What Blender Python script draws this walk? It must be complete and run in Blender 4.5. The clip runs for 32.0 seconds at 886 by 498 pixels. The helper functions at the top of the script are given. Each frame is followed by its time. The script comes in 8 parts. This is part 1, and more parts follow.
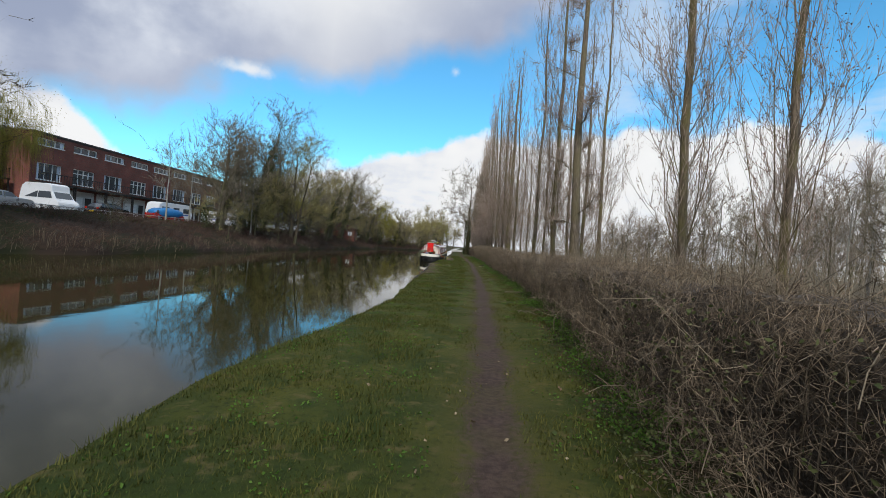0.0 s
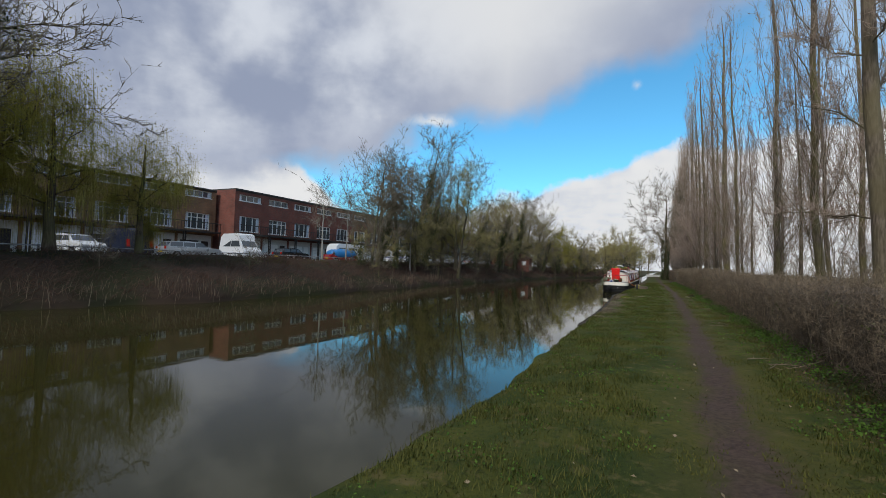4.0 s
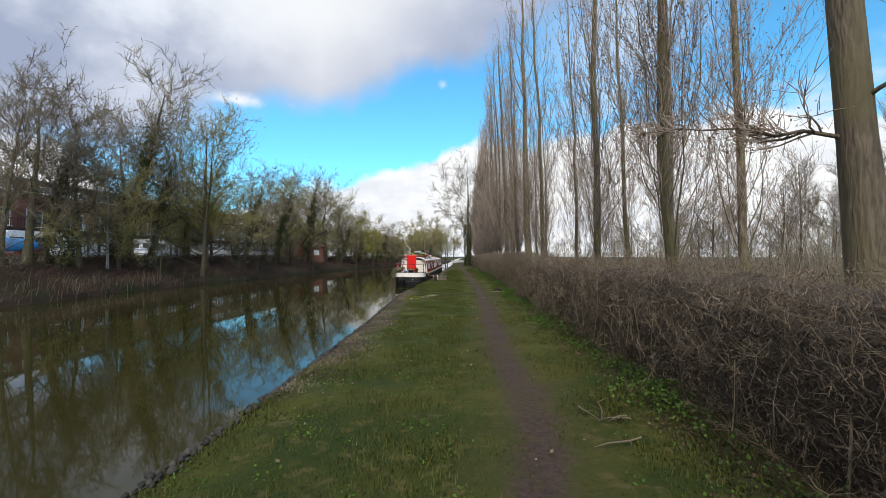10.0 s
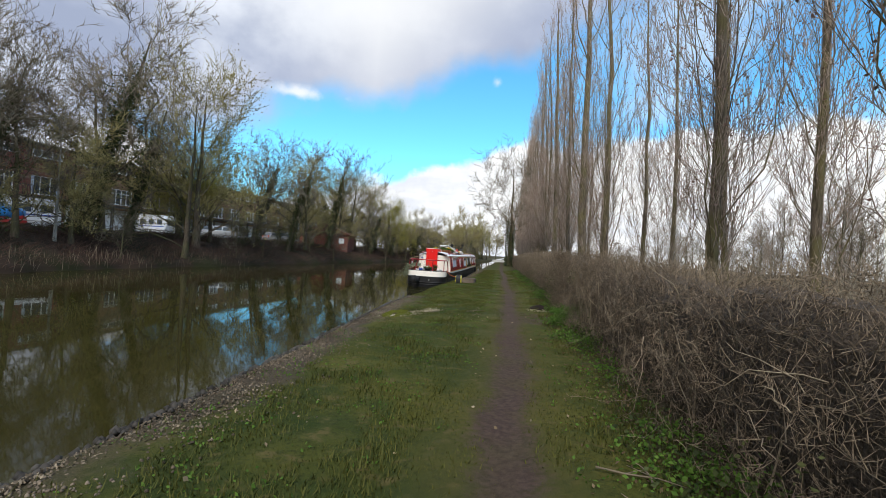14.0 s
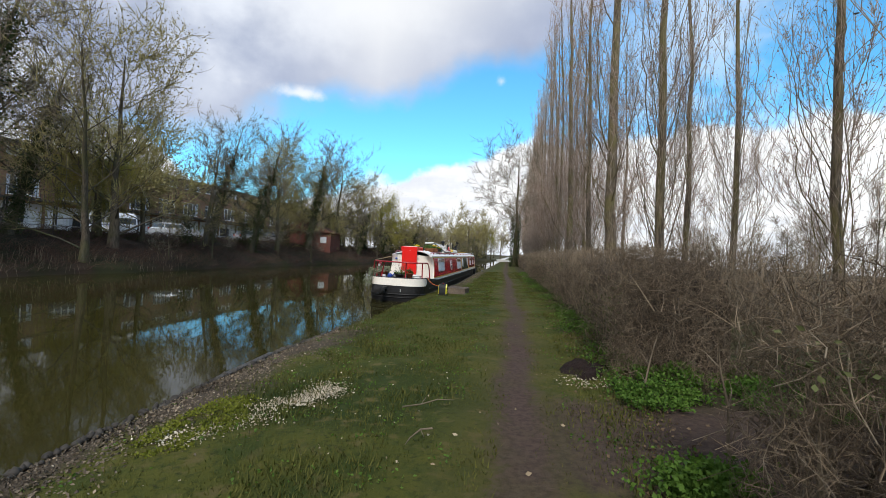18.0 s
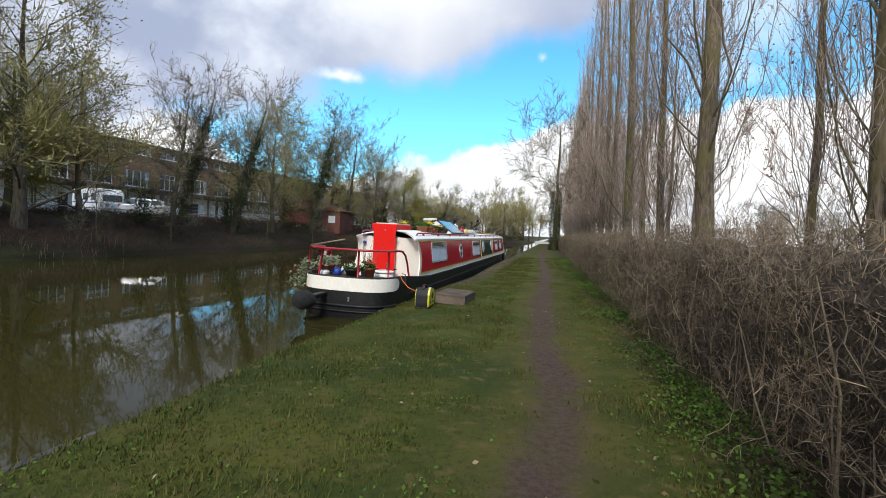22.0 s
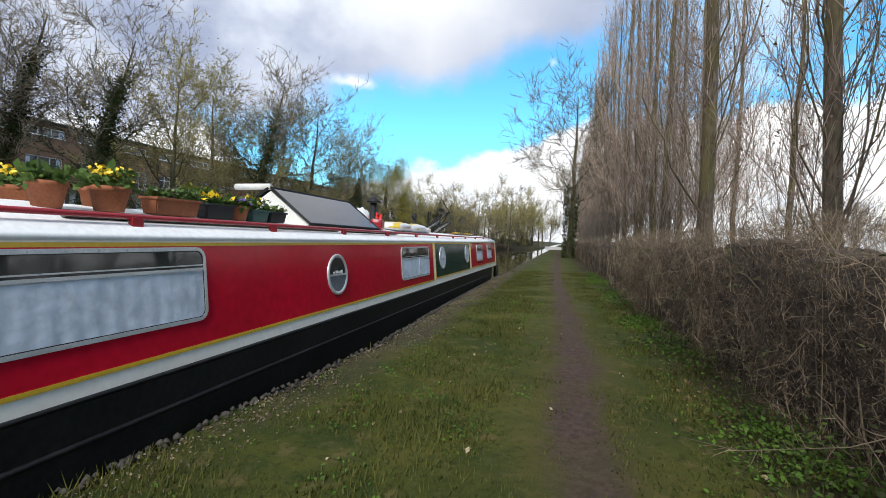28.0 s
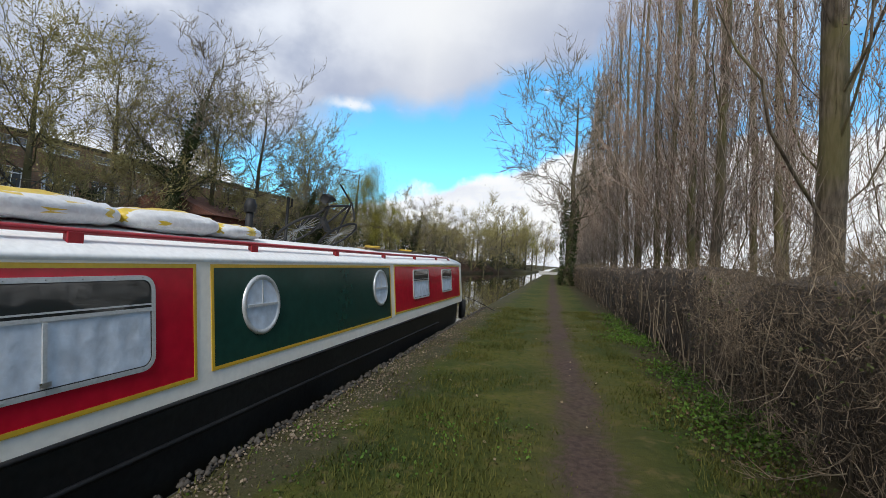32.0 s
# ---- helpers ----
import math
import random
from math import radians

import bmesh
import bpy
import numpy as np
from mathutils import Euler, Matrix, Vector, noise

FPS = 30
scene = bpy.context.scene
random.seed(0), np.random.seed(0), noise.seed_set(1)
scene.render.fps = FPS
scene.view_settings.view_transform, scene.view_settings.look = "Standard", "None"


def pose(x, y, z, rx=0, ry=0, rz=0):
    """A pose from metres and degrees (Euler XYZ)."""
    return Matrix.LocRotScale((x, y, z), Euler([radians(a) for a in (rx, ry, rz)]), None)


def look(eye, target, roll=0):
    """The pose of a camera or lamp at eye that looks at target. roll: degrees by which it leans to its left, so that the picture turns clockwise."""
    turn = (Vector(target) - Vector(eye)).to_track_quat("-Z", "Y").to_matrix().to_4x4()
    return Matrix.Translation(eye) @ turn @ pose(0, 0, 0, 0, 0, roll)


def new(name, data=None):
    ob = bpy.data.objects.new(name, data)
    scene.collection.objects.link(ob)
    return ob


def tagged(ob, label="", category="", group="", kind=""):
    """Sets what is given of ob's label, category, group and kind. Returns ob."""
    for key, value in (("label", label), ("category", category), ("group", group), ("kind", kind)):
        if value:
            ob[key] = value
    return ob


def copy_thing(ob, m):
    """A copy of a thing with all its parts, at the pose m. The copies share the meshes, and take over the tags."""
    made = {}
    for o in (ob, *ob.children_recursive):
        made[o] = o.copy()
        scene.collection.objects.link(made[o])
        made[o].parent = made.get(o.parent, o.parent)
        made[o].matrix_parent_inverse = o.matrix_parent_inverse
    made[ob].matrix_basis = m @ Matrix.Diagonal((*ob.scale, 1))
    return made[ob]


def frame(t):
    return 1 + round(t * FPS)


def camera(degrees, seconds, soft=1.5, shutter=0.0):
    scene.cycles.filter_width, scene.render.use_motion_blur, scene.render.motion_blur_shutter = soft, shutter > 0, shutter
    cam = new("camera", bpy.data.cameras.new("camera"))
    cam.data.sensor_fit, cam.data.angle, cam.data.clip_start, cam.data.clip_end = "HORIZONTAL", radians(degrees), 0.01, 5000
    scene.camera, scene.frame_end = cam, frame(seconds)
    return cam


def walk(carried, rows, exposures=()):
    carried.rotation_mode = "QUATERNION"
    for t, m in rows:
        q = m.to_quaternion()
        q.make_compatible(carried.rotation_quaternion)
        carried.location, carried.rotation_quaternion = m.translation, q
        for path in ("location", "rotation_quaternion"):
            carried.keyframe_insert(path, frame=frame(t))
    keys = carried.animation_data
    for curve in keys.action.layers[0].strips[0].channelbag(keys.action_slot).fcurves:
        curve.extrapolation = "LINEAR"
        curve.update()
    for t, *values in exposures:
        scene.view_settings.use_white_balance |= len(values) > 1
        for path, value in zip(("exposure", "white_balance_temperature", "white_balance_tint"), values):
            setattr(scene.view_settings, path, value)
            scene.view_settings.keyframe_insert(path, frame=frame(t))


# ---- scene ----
cam = camera(88.0, 32.0, soft=0.6)
PATH = [
    (0, pose(-0.466, 0.000, 1.575, 89.55, -5.14, 2.55)),
    (0.5, pose(-0.461, 0.952, 1.578, 90.16, -3.99, 2.15)),
    (1, pose(-0.456, 1.907, 1.582, 89.10, -4.23, 6.03)),
    (1.5, pose(-0.451, 2.862, 1.584, 89.68, -4.88, 18.91)),
    (2, pose(-0.452, 3.810, 1.585, 89.17, -7.27, 32.34)),
    (2.5, pose(-0.454, 4.753, 1.587, 90.50, -7.05, 40.70)),
    (3, pose(-0.452, 5.701, 1.588, 91.67, -5.08, 39.17)),
    (3.5, pose(-0.447, 6.653, 1.591, 92.73, -2.99, 32.03)),
    (4, pose(-0.438, 7.601, 1.593, 91.89, -1.87, 25.43)),
    (4.5, pose(-0.432, 8.547, 1.596, 90.98, -1.49, 19.83)),
    (6.5, pose(-0.420, 12.360, 1.599, 89.42, -3.71, 4.37)),
    (7, pose(-0.416, 13.325, 1.597, 89.72, -3.25, 4.60)),
    (7.5, pose(-0.406, 14.293, 1.597, 89.53, -3.34, 2.38)),
    (8, pose(-0.392, 15.263, 1.601, 89.95, -2.27, 1.69)),
    (8.5, pose(-0.377, 16.236, 1.608, 90.63, -2.33, -1.15)),
    (9, pose(-0.344, 17.194, 1.621, 90.25, -0.58, -0.97)),
    (9.5, pose(-0.279, 18.130, 1.632, 90.32, -1.05, 0.91)),
    (10, pose(-0.197, 19.068, 1.633, 90.96, -0.06, 2.82)),
    (10.5, pose(-0.112, 20.024, 1.633, 90.73, -1.05, 3.54)),
    (11, pose(-0.020, 20.974, 1.629, 90.73, -0.65, 1.84)),
    (11.5, pose(0.075, 21.920, 1.623, 90.22, -2.62, 1.38)),
    (12, pose(0.162, 22.860, 1.614, 89.90, -0.91, 1.18)),
    (12.5, pose(0.233, 23.788, 1.599, 89.29, -2.91, 1.54)),
    (13, pose(0.290, 24.703, 1.580, 89.47, -2.85, 2.87)),
    (13.5, pose(0.331, 25.602, 1.560, 90.15, -5.22, 6.92)),
    (14, pose(0.371, 26.486, 1.544, 90.47, -3.72, 8.31)),
    (14.5, pose(0.403, 27.361, 1.532, 90.79, -4.46, 10.34)),
    (15, pose(0.427, 28.246, 1.527, 91.13, -2.29, 9.78)),
    (15.5, pose(0.429, 29.170, 1.529, 90.61, -3.26, 10.06)),
    (17.5, pose(0.341, 33.061, 1.580, 90.58, -3.80, 8.94)),
    (18, pose(0.346, 34.029, 1.586, 90.38, -3.21, 8.96)),
    (18.5, pose(0.374, 35.001, 1.588, 90.72, -3.13, 10.77)),
    (19, pose(0.419, 35.980, 1.590, 90.19, -3.34, 10.20)),
    (19.5, pose(0.466, 36.963, 1.592, 90.17, -4.47, 10.96)),
    (20, pose(0.517, 37.954, 1.596, 89.74, -4.32, 8.63)),
    (20.5, pose(0.536, 38.938, 1.600, 89.28, -3.32, 7.32)),
    (21, pose(0.514, 39.907, 1.604, 88.06, -3.85, 8.82)),
    (21.5, pose(0.458, 40.880, 1.610, 87.99, -2.57, 11.59)),
    (22, pose(0.382, 41.871, 1.620, 87.79, -3.20, 13.79)),
    (22.5, pose(0.298, 42.876, 1.637, 88.15, -1.74, 15.93)),
    (23, pose(0.223, 43.892, 1.663, 87.99, -2.20, 18.73)),
    (23.5, pose(0.191, 44.921, 1.688, 89.18, -2.42, 20.23)),
    (24, pose(0.173, 45.939, 1.702, 90.71, -5.03, 20.22)),
    (24.5, pose(0.177, 46.939, 1.690, 92.64, -4.22, 18.61)),
    (25, pose(0.163, 47.905, 1.660, 92.51, -4.08, 16.98)),
    (25.5, pose(0.147, 48.854, 1.626, 92.72, -2.85, 15.76)),
    (26, pose(0.101, 49.747, 1.589, 92.17, -4.36, 14.84)),
    (26.5, pose(0.079, 50.691, 1.560, 91.54, -2.58, 14.23)),
    (28.5, pose(-0.156, 54.514, 1.517, 87.96, -3.86, 14.89)),
    (29, pose(-0.187, 55.492, 1.520, 88.74, -4.10, 13.97)),
    (29.5, pose(-0.223, 56.449, 1.530, 90.00, -2.71, 13.33)),
    (30, pose(-0.259, 57.383, 1.543, 90.79, -4.66, 14.32)),
    (30.5, pose(-0.296, 58.304, 1.552, 91.11, -3.83, 13.84)),
    (31, pose(-0.348, 59.190, 1.556, 90.94, -4.37, 14.41)),
    (31.5, pose(-0.386, 60.106, 1.543, 90.98, -2.10, 13.83)),
    (32, pose(-0.403, 61.085, 1.531, 91.16, -4.41, 14.30)),
]
STOPS = [(0, -0.22), (1, -0.24), (2, -0.22), (3, -0.1), (4, -0.42), (7, 0.0), (9, -0.02), (11, -0.06), (14, 0.02), (20, 0.0), (22, 0.15), (23, 0.32), (24, 0.1), (25, -0.26), (26, -0.30), (28.5, 0.22), (29, 0.22), (30, 0.08), (31, -0.02), (32, -0.07)]
walk(cam, PATH, STOPS)

# world: blue sky with broken cloud, low white cumulus, one soft sun
def build_world():
    w = bpy.data.worlds.new("sky")
    scene.world = w
    w.use_nodes = True
    nt = w.node_tree
    N, L = nt.nodes, nt.links
    N.clear()

    def node(kind, **kw):
        n = N.new(kind)
        for k, v in kw.items():
            n.inputs[k].default_value = v
        return n

    def m(op, a, b=0.0, c=0.0, clamp=False):
        n = N.new("ShaderNodeMath")
        n.operation, n.use_clamp = op, clamp
        for s, v in zip(n.inputs, (a, b, c)):
            if isinstance(v, (int, float)):
                s.default_value = v
            else:
                L.new(v, s)
        return n.outputs[0]

    def ramp(v, lo, hi):
        n = N.new("ShaderNodeMapRange")
        n.interpolation_type = "SMOOTHSTEP"
        L.new(v, n.inputs[0])
        for i, x in ((1, lo), (2, hi)):
            if isinstance(x, (int, float)):
                n.inputs[i].default_value = x
            else:
                L.new(x, n.inputs[i])
        return n.outputs[0]

    def mix(f, a, b):
        n = N.new("ShaderNodeMix")
        n.data_type = "RGBA"
        L.new(f, n.inputs[0])
        for i, v in ((6, a), (7, b)):
            if isinstance(v, tuple):
                n.inputs[i].default_value = (*v, 1)
            else:
                L.new(v, n.inputs[i])
        return n.outputs[2]

    tc = N.new("ShaderNodeTexCoord")
    sep = N.new("ShaderNodeSeparateXYZ")
    L.new(tc.outputs["Generated"], sep.inputs[0])
    x, y, z = sep.outputs
    az = m("ARCTAN2", m("MULTIPLY", x, -1.0), y)          # to the left of +y
    el = m("ARCSINE", z)
    comb = N.new("ShaderNodeCombineXYZ")
    zz = m("ADD", m("MAXIMUM", z, 0.0), 0.12)
    L.new(m("DIVIDE", x, zz), comb.inputs[0])
    L.new(m("DIVIDE", y, zz), comb.inputs[1])

    def noise_at(scale, detail, rough, off, vec):
        mp = N.new("ShaderNodeMapping")
        mp.inputs["Location"].default_value = off
        L.new(vec, mp.inputs[0])
        n = node("ShaderNodeTexNoise", Scale=scale, Detail=detail, Roughness=rough)
        L.new(mp.outputs[0], n.inputs["Vector"])
        return n.outputs["Fac"]

    plane, ball = comb.outputs[0], tc.outputs["Generated"]
    big = noise_at(0.55, 3, 0.5, (3.1, 1.7, 0), plane)
    fine = noise_at(2.2, 8, 0.58, (0.4, 5.2, 0), plane)
    puff = noise_at(7.0, 8, 0.55, (2.0, 0.3, 1.1), ball)
    puff2 = noise_at(3.0, 3, 0.5, (7.0, 1.3, 0.6), ball)
    d = lambda v, k: m("MULTIPLY", m("SUBTRACT", v, 0.5), k)

    # cover overhead begins higher up towards the right of the way ahead
    azp = m("MULTIPLY", az, -1.0)
    edge = m("ADD", 0.42, m("MULTIPLY", m("MINIMUM", m("MAXIMUM", azp, -0.9), 0.5), 0.30))
    edge = m("ADD", edge, m("ADD", d(puff2, 0.22), d(puff, 0.12)))
    over = ramp(el, m("SUBTRACT", edge, 0.035), m("ADD", edge, 0.05))
    # breaks in the cover towards the right-hand side
    brk = ramp(m("ADD", d(big, 2.2), m("ADD", d(fine, 0.8), m("MULTIPLY", azp, 0.40))), 0.15, 0.5)
    over = m("MULTIPLY", over, m("SUBTRACT", 1.0, m("MULTIPLY", brk, 0.7)))
    # low cumulus bank
    top = m("ADD", 0.225, m("MULTIPLY", m("MINIMUM", m("MAXIMUM", azp, -0.6), 0.08), 0.24))
    top = m("ADD", top, m("MULTIPLY", ramp(az, 0.55, 0.85), 0.13))
    top = m("ADD", top, m("ADD", d(puff, 0.16), d(puff2, 0.14)))
    low = ramp(el, m("ADD", top, 0.012), m("SUBTRACT", top, 0.012))

    sky = N.new("ShaderNodeTexSky")
    sky.sky_type, sky.sun_disc = "NISHITA", False
    sky.sun_elevation, sky.sun_rotation = radians(SUN_EL), radians(-SUN_AZ)
    sky.ozone_density, sky.air_density, sky.dust_density = 3.0, 1.0, 0.3
    blue = N.new("ShaderNodeMix")
    blue.data_type, blue.blend_type = "RGBA", "MULTIPLY"
    blue.inputs[0].default_value = 1.0
    L.new(sky.outputs[0], blue.inputs[6])
    blue.inputs[7].default_value = (1.15, 2.5, 2.7, 1)

    soft1 = noise_at(2.1, 5, 0.52, (1.2, 4.4, 0.2), ball)
    lump = noise_at(4.6, 6, 0.55, (5.0, 2.2, 3.3), ball)
    shade = ramp(m("ADD", soft1, m("ADD", d(fine, 0.22), d(lump, 0.5))), 0.38, 0.62)
    grey = mix(shade, (4.3, 5.0, 6.8), (9.6, 10.2, 11.3))
    grey = mix(m("MULTIPLY", ramp(m("ADD", m("SUBTRACT", el, edge), d(lump, 0.12)), 0.17, 0.02), 0.75), grey, (4.6, 5.3, 7.2))
    grey = mix(m("MULTIPLY", ramp(el, 0.6, 0.95), 0.5), grey, (4.2, 4.9, 6.4))
    near_sun = ramp(m("ADD", m("ABSOLUTE", m("SUBTRACT", az, radians(18))), m("MULTIPLY", m("ABSOLUTE", m("SUBTRACT", el, 0.62)), 1.3)), 0.62, 0.1)
    grey = mix(near_sun, grey, (10.8, 11.0, 11.3))
    cum = mix(ramp(m("ADD", puff, d(fine, 0.5)), 0.3, 0.6), (9.4, 9.9, 10.8), (11.8, 11.9, 12.0))
    veil = m("MULTIPLY", m("MULTIPLY", ramp(m("ADD", soft1, d(fine, 0.7)), 0.38, 0.62), ramp(azp, 0.02, 0.4)), 0.65)
    col = mix(low, mix(veil, blue.outputs[2], (9.6, 10.4, 11.4)), cum)
    col = mix(over, col, grey)
    # small bright puffs at the edge of the cover
    for pa, pe, wa, we in ((0.05, 0.360, 0.021, 0.018), (0.48, 0.302, 0.055, 0.012)):
        away = m("SQRT", m("ADD", m("POWER", m("DIVIDE", m("SUBTRACT", az, pa), wa), 2.0), m("POWER", m("DIVIDE", m("SUBTRACT", el, pe), we), 2.0)))
        col = mix(m("MULTIPLY", ramp(m("ADD", away, m("ADD", d(puff, 5.5), d(lump, 3.0))), 1.5, 0.2), 0.85), col, (11.4, 11.6, 11.9))
    bg = node("ShaderNodeBackground", Strength=SKY)
    L.new(col, bg.inputs[0])
    out = N.new("ShaderNodeOutputWorld")
    L.new(bg.outputs[0], out.inputs[0])


SUN_AZ, SUN_EL, SKY = 182.0, 42.0, 0.09
build_world()
sun = new("sun", bpy.data.lights.new("sun", "SUN"))
sun.data.energy, sun.data.angle, sun.data.color = 3.3, radians(12), (1.0, 0.96, 0.91)
sun.matrix_world = look((-40 * math.sin(radians(SUN_AZ)), 40 * math.cos(radians(SUN_AZ)), 40 * math.tan(radians(SUN_EL))), (0, 0, 0))
scene.view_settings.exposure = 0.0

# materials
def mat(name, base, rough=0.7, var=0.25, scale=3.0, fine=40.0, bump=0.2, dist=0.01, metal=0.0, second=None, spec=0.5, rnd=0.0, coat=0.0):
    """A painted or grown surface: base colour varied at two scales, optional second colour in patches, fine relief."""
    m = bpy.data.materials.new(name)
    m.use_nodes = True
    nt = m.node_tree
    N, L = nt.nodes, nt.links
    b = N["Principled BSDF"]
    b.inputs["Metallic"].default_value = metal
    b.inputs["Specular IOR Level"].default_value = spec
    b.inputs["Coat Weight"].default_value = coat
    tc = N.new("ShaderNodeNewGeometry")
    n1, n2 = N.new("ShaderNodeTexNoise"), N.new("ShaderNodeTexNoise")
    for n, s, dd in ((n1, scale, 4), (n2, fine, 6)):
        n.inputs["Scale"].default_value, n.inputs["Detail"].default_value = s, dd
        L.new(tc.outputs["Position"], n.inputs["Vector"])
    mix = N.new("ShaderNodeMix")
    mix.data_type = "RGBA"
    ramp = N.new("ShaderNodeMapRange")
    ramp.inputs[1].default_value, ramp.inputs[2].default_value = 0.35, 0.65
    L.new(n1.outputs["Fac"], ramp.inputs[0])
    L.new(ramp.outputs[0], mix.inputs[0])
    mix.inputs[6].default_value = (*base, 1)
    mix.inputs[7].default_value = (*(second or tuple(c * (1 - var) for c in base)), 1)
    hs = N.new("ShaderNodeHueSaturation")
    L.new(mix.outputs[2], hs.inputs["Color"])
    val = N.new("ShaderNodeMapRange")
    val.inputs[1].default_value, val.inputs[2].default_value = 0.3, 0.7
    val.inputs[3].default_value, val.inputs[4].default_value = 1 - var, 1 + var
    L.new(n2.outputs["Fac"], val.inputs[0])
    if rnd:
        info = N.new("ShaderNodeNewGeometry")
        r = N.new("ShaderNodeMapRange")
        r.inputs[3].default_value, r.inputs[4].default_value = 1 - rnd, 1 + rnd
        L.new(info.outputs["Random Per Island"], r.inputs[0])
        mu = N.new("ShaderNodeMath")
        mu.operation = "MULTIPLY"
        L.new(r.outputs[0], mu.inputs[0])
        L.new(val.outputs[0], mu.inputs[1])
        L.new(mu.outputs[0], hs.inputs["Value"])
    else:
        L.new(val.outputs[0], hs.inputs["Value"])
    L.new(hs.outputs[0], b.inputs["Base Color"])
    rr = N.new("ShaderNodeMapRange")
    rr.inputs[3].default_value, rr.inputs[4].default_value = max(0.03, rough - 0.1), min(1, rough + 0.1)
    L.new(n1.outputs["Fac"], rr.inputs[0])
    L.new(rr.outputs[0], b.inputs["Roughness"])
    if bump:
        bp = N.new("ShaderNodeBump")
        bp.inputs["Strength"].default_value, bp.inputs["Distance"].default_value = bump, dist
        L.new(n2.outputs["Fac"], bp.inputs["Height"])
        L.new(bp.outputs[0], b.inputs["Normal"])
    return m


def twig_mat(name, a, b_, translucent=0.0, skew=1.0):
    """Bark or leaf colour that differs from piece to piece."""
    m = bpy.data.materials.new(name)
    m.use_nodes = True
    N, L = m.node_tree.nodes, m.node_tree.links
    b = N["Principled BSDF"]
    g = N.new("ShaderNodeNewGeometry")
    n = N.new("ShaderNodeTexNoise")
    n.inputs["Scale"].default_value = 1.3
    L.new(g.outputs["Position"], n.inputs["Vector"])
    ad = N.new("ShaderNodeMath")
    ad.operation = "MULTIPLY_ADD"
    L.new(g.outputs["Random Per Island"], ad.inputs[0])
    ad.inputs[1].default_value = 0.55
    L.new(n.outputs["Fac"], ad.inputs[2])
    r = N.new("ShaderNodeMapRange")
    r.inputs[1].default_value, r.inputs[2].default_value = 0.4, 1.1
    L.new(ad.outputs[0], r.inputs[0])
    pw = N.new("ShaderNodeMath")
    pw.operation = "POWER"
    L.new(r.outputs[0], pw.inputs[0])
    pw.inputs[1].default_value = skew
    mx = N.new("ShaderNodeMix")
    mx.data_type = "RGBA"
    L.new(pw.outputs[0], mx.inputs[0])
    mx.inputs[6].default_value, mx.inputs[7].default_value = (*a, 1), (*b_, 1)
    L.new(mx.outputs[2], b.inputs["Base Color"])
    b.inputs["Roughness"].default_value = 0.75
    b.inputs["Specular IOR Level"].default_value = 0.25
    if translucent:
        t = N.new("ShaderNodeBsdfTranslucent")
        L.new(mx.outputs[2], t.inputs[0])
        ms = N.new("ShaderNodeMixShader")
        ms.inputs[0].default_value = translucent
        L.new(b.outputs[0], ms.inputs[1])
        L.new(t.outputs[0], ms.inputs[2])
        L.new(ms.outputs[0], N["Material Output"].inputs[0])
    return m


def bark_mat(name, a, moss, ridge=1.0):
    """Ridged bark, with a green-yellow film of algae in patches."""
    m = bpy.data.materials.new(name)
    m.use_nodes = True
    N, L = m.node_tree.nodes, m.node_tree.links
    b = N["Principled BSDF"]
    g = N.new("ShaderNodeNewGeometry")
    mp = N.new("ShaderNodeMapping")
    mp.inputs["Scale"].default_value = (9, 9, 1.6)
    L.new(g.outputs["Position"], mp.inputs[0])
    n1 = N.new("ShaderNodeTexNoise")
    n1.inputs["Scale"].default_value, n1.inputs["Detail"].default_value = 2.0, 8
    L.new(mp.outputs[0], n1.inputs["Vector"])
    n2 = N.new("ShaderNodeTexNoise")
    n2.inputs["Scale"].default_value, n2.inputs["Detail"].default_value = 0.8, 4
    L.new(g.outputs["Position"], n2.inputs["Vector"])
    r1 = N.new("ShaderNodeMapRange")
    r1.inputs[1].default_value, r1.inputs[2].default_value = 0.35, 0.62
    L.new(n1.outputs["Fac"], r1.inputs[0])
    mx = N.new("ShaderNodeMix")
    mx.data_type = "RGBA"
    L.new(r1.outputs[0], mx.inputs[0])
    mx.inputs[6].default_value = (*(c * 0.42 for c in a), 1)
    mx.inputs[7].default_value = (*a, 1)
    r2 = N.new("ShaderNodeMapRange")
    r2.inputs[1].default_value, r2.inputs[2].default_value, r2.inputs[4].default_value = 0.42, 0.60, 0.75
    L.new(n2.outputs["Fac"], r2.inputs[0])
    mx2 = N.new("ShaderNodeMix")
    mx2.data_type = "RGBA"
    L.new(r2.outputs[0], mx2.inputs[0])
    L.new(mx.outputs[2], mx2.inputs[6])
    mx2.inputs[7].default_value = (*moss, 1)
    L.new(mx2.outputs[2], b.inputs["Base Color"])
    b.inputs["Roughness"].default_value = 0.9
    b.inputs["Specular IOR Level"].default_value = 0.2
    bp = N.new("ShaderNodeBump")
    bp.inputs["Strength"].default_value, bp.inputs["Distance"].default_value = 0.8, 0.03 * ridge
    L.new(n1.outputs["Fac"], bp.inputs["Height"])
    L.new(bp.outputs[0], b.inputs["Normal"])
    return m


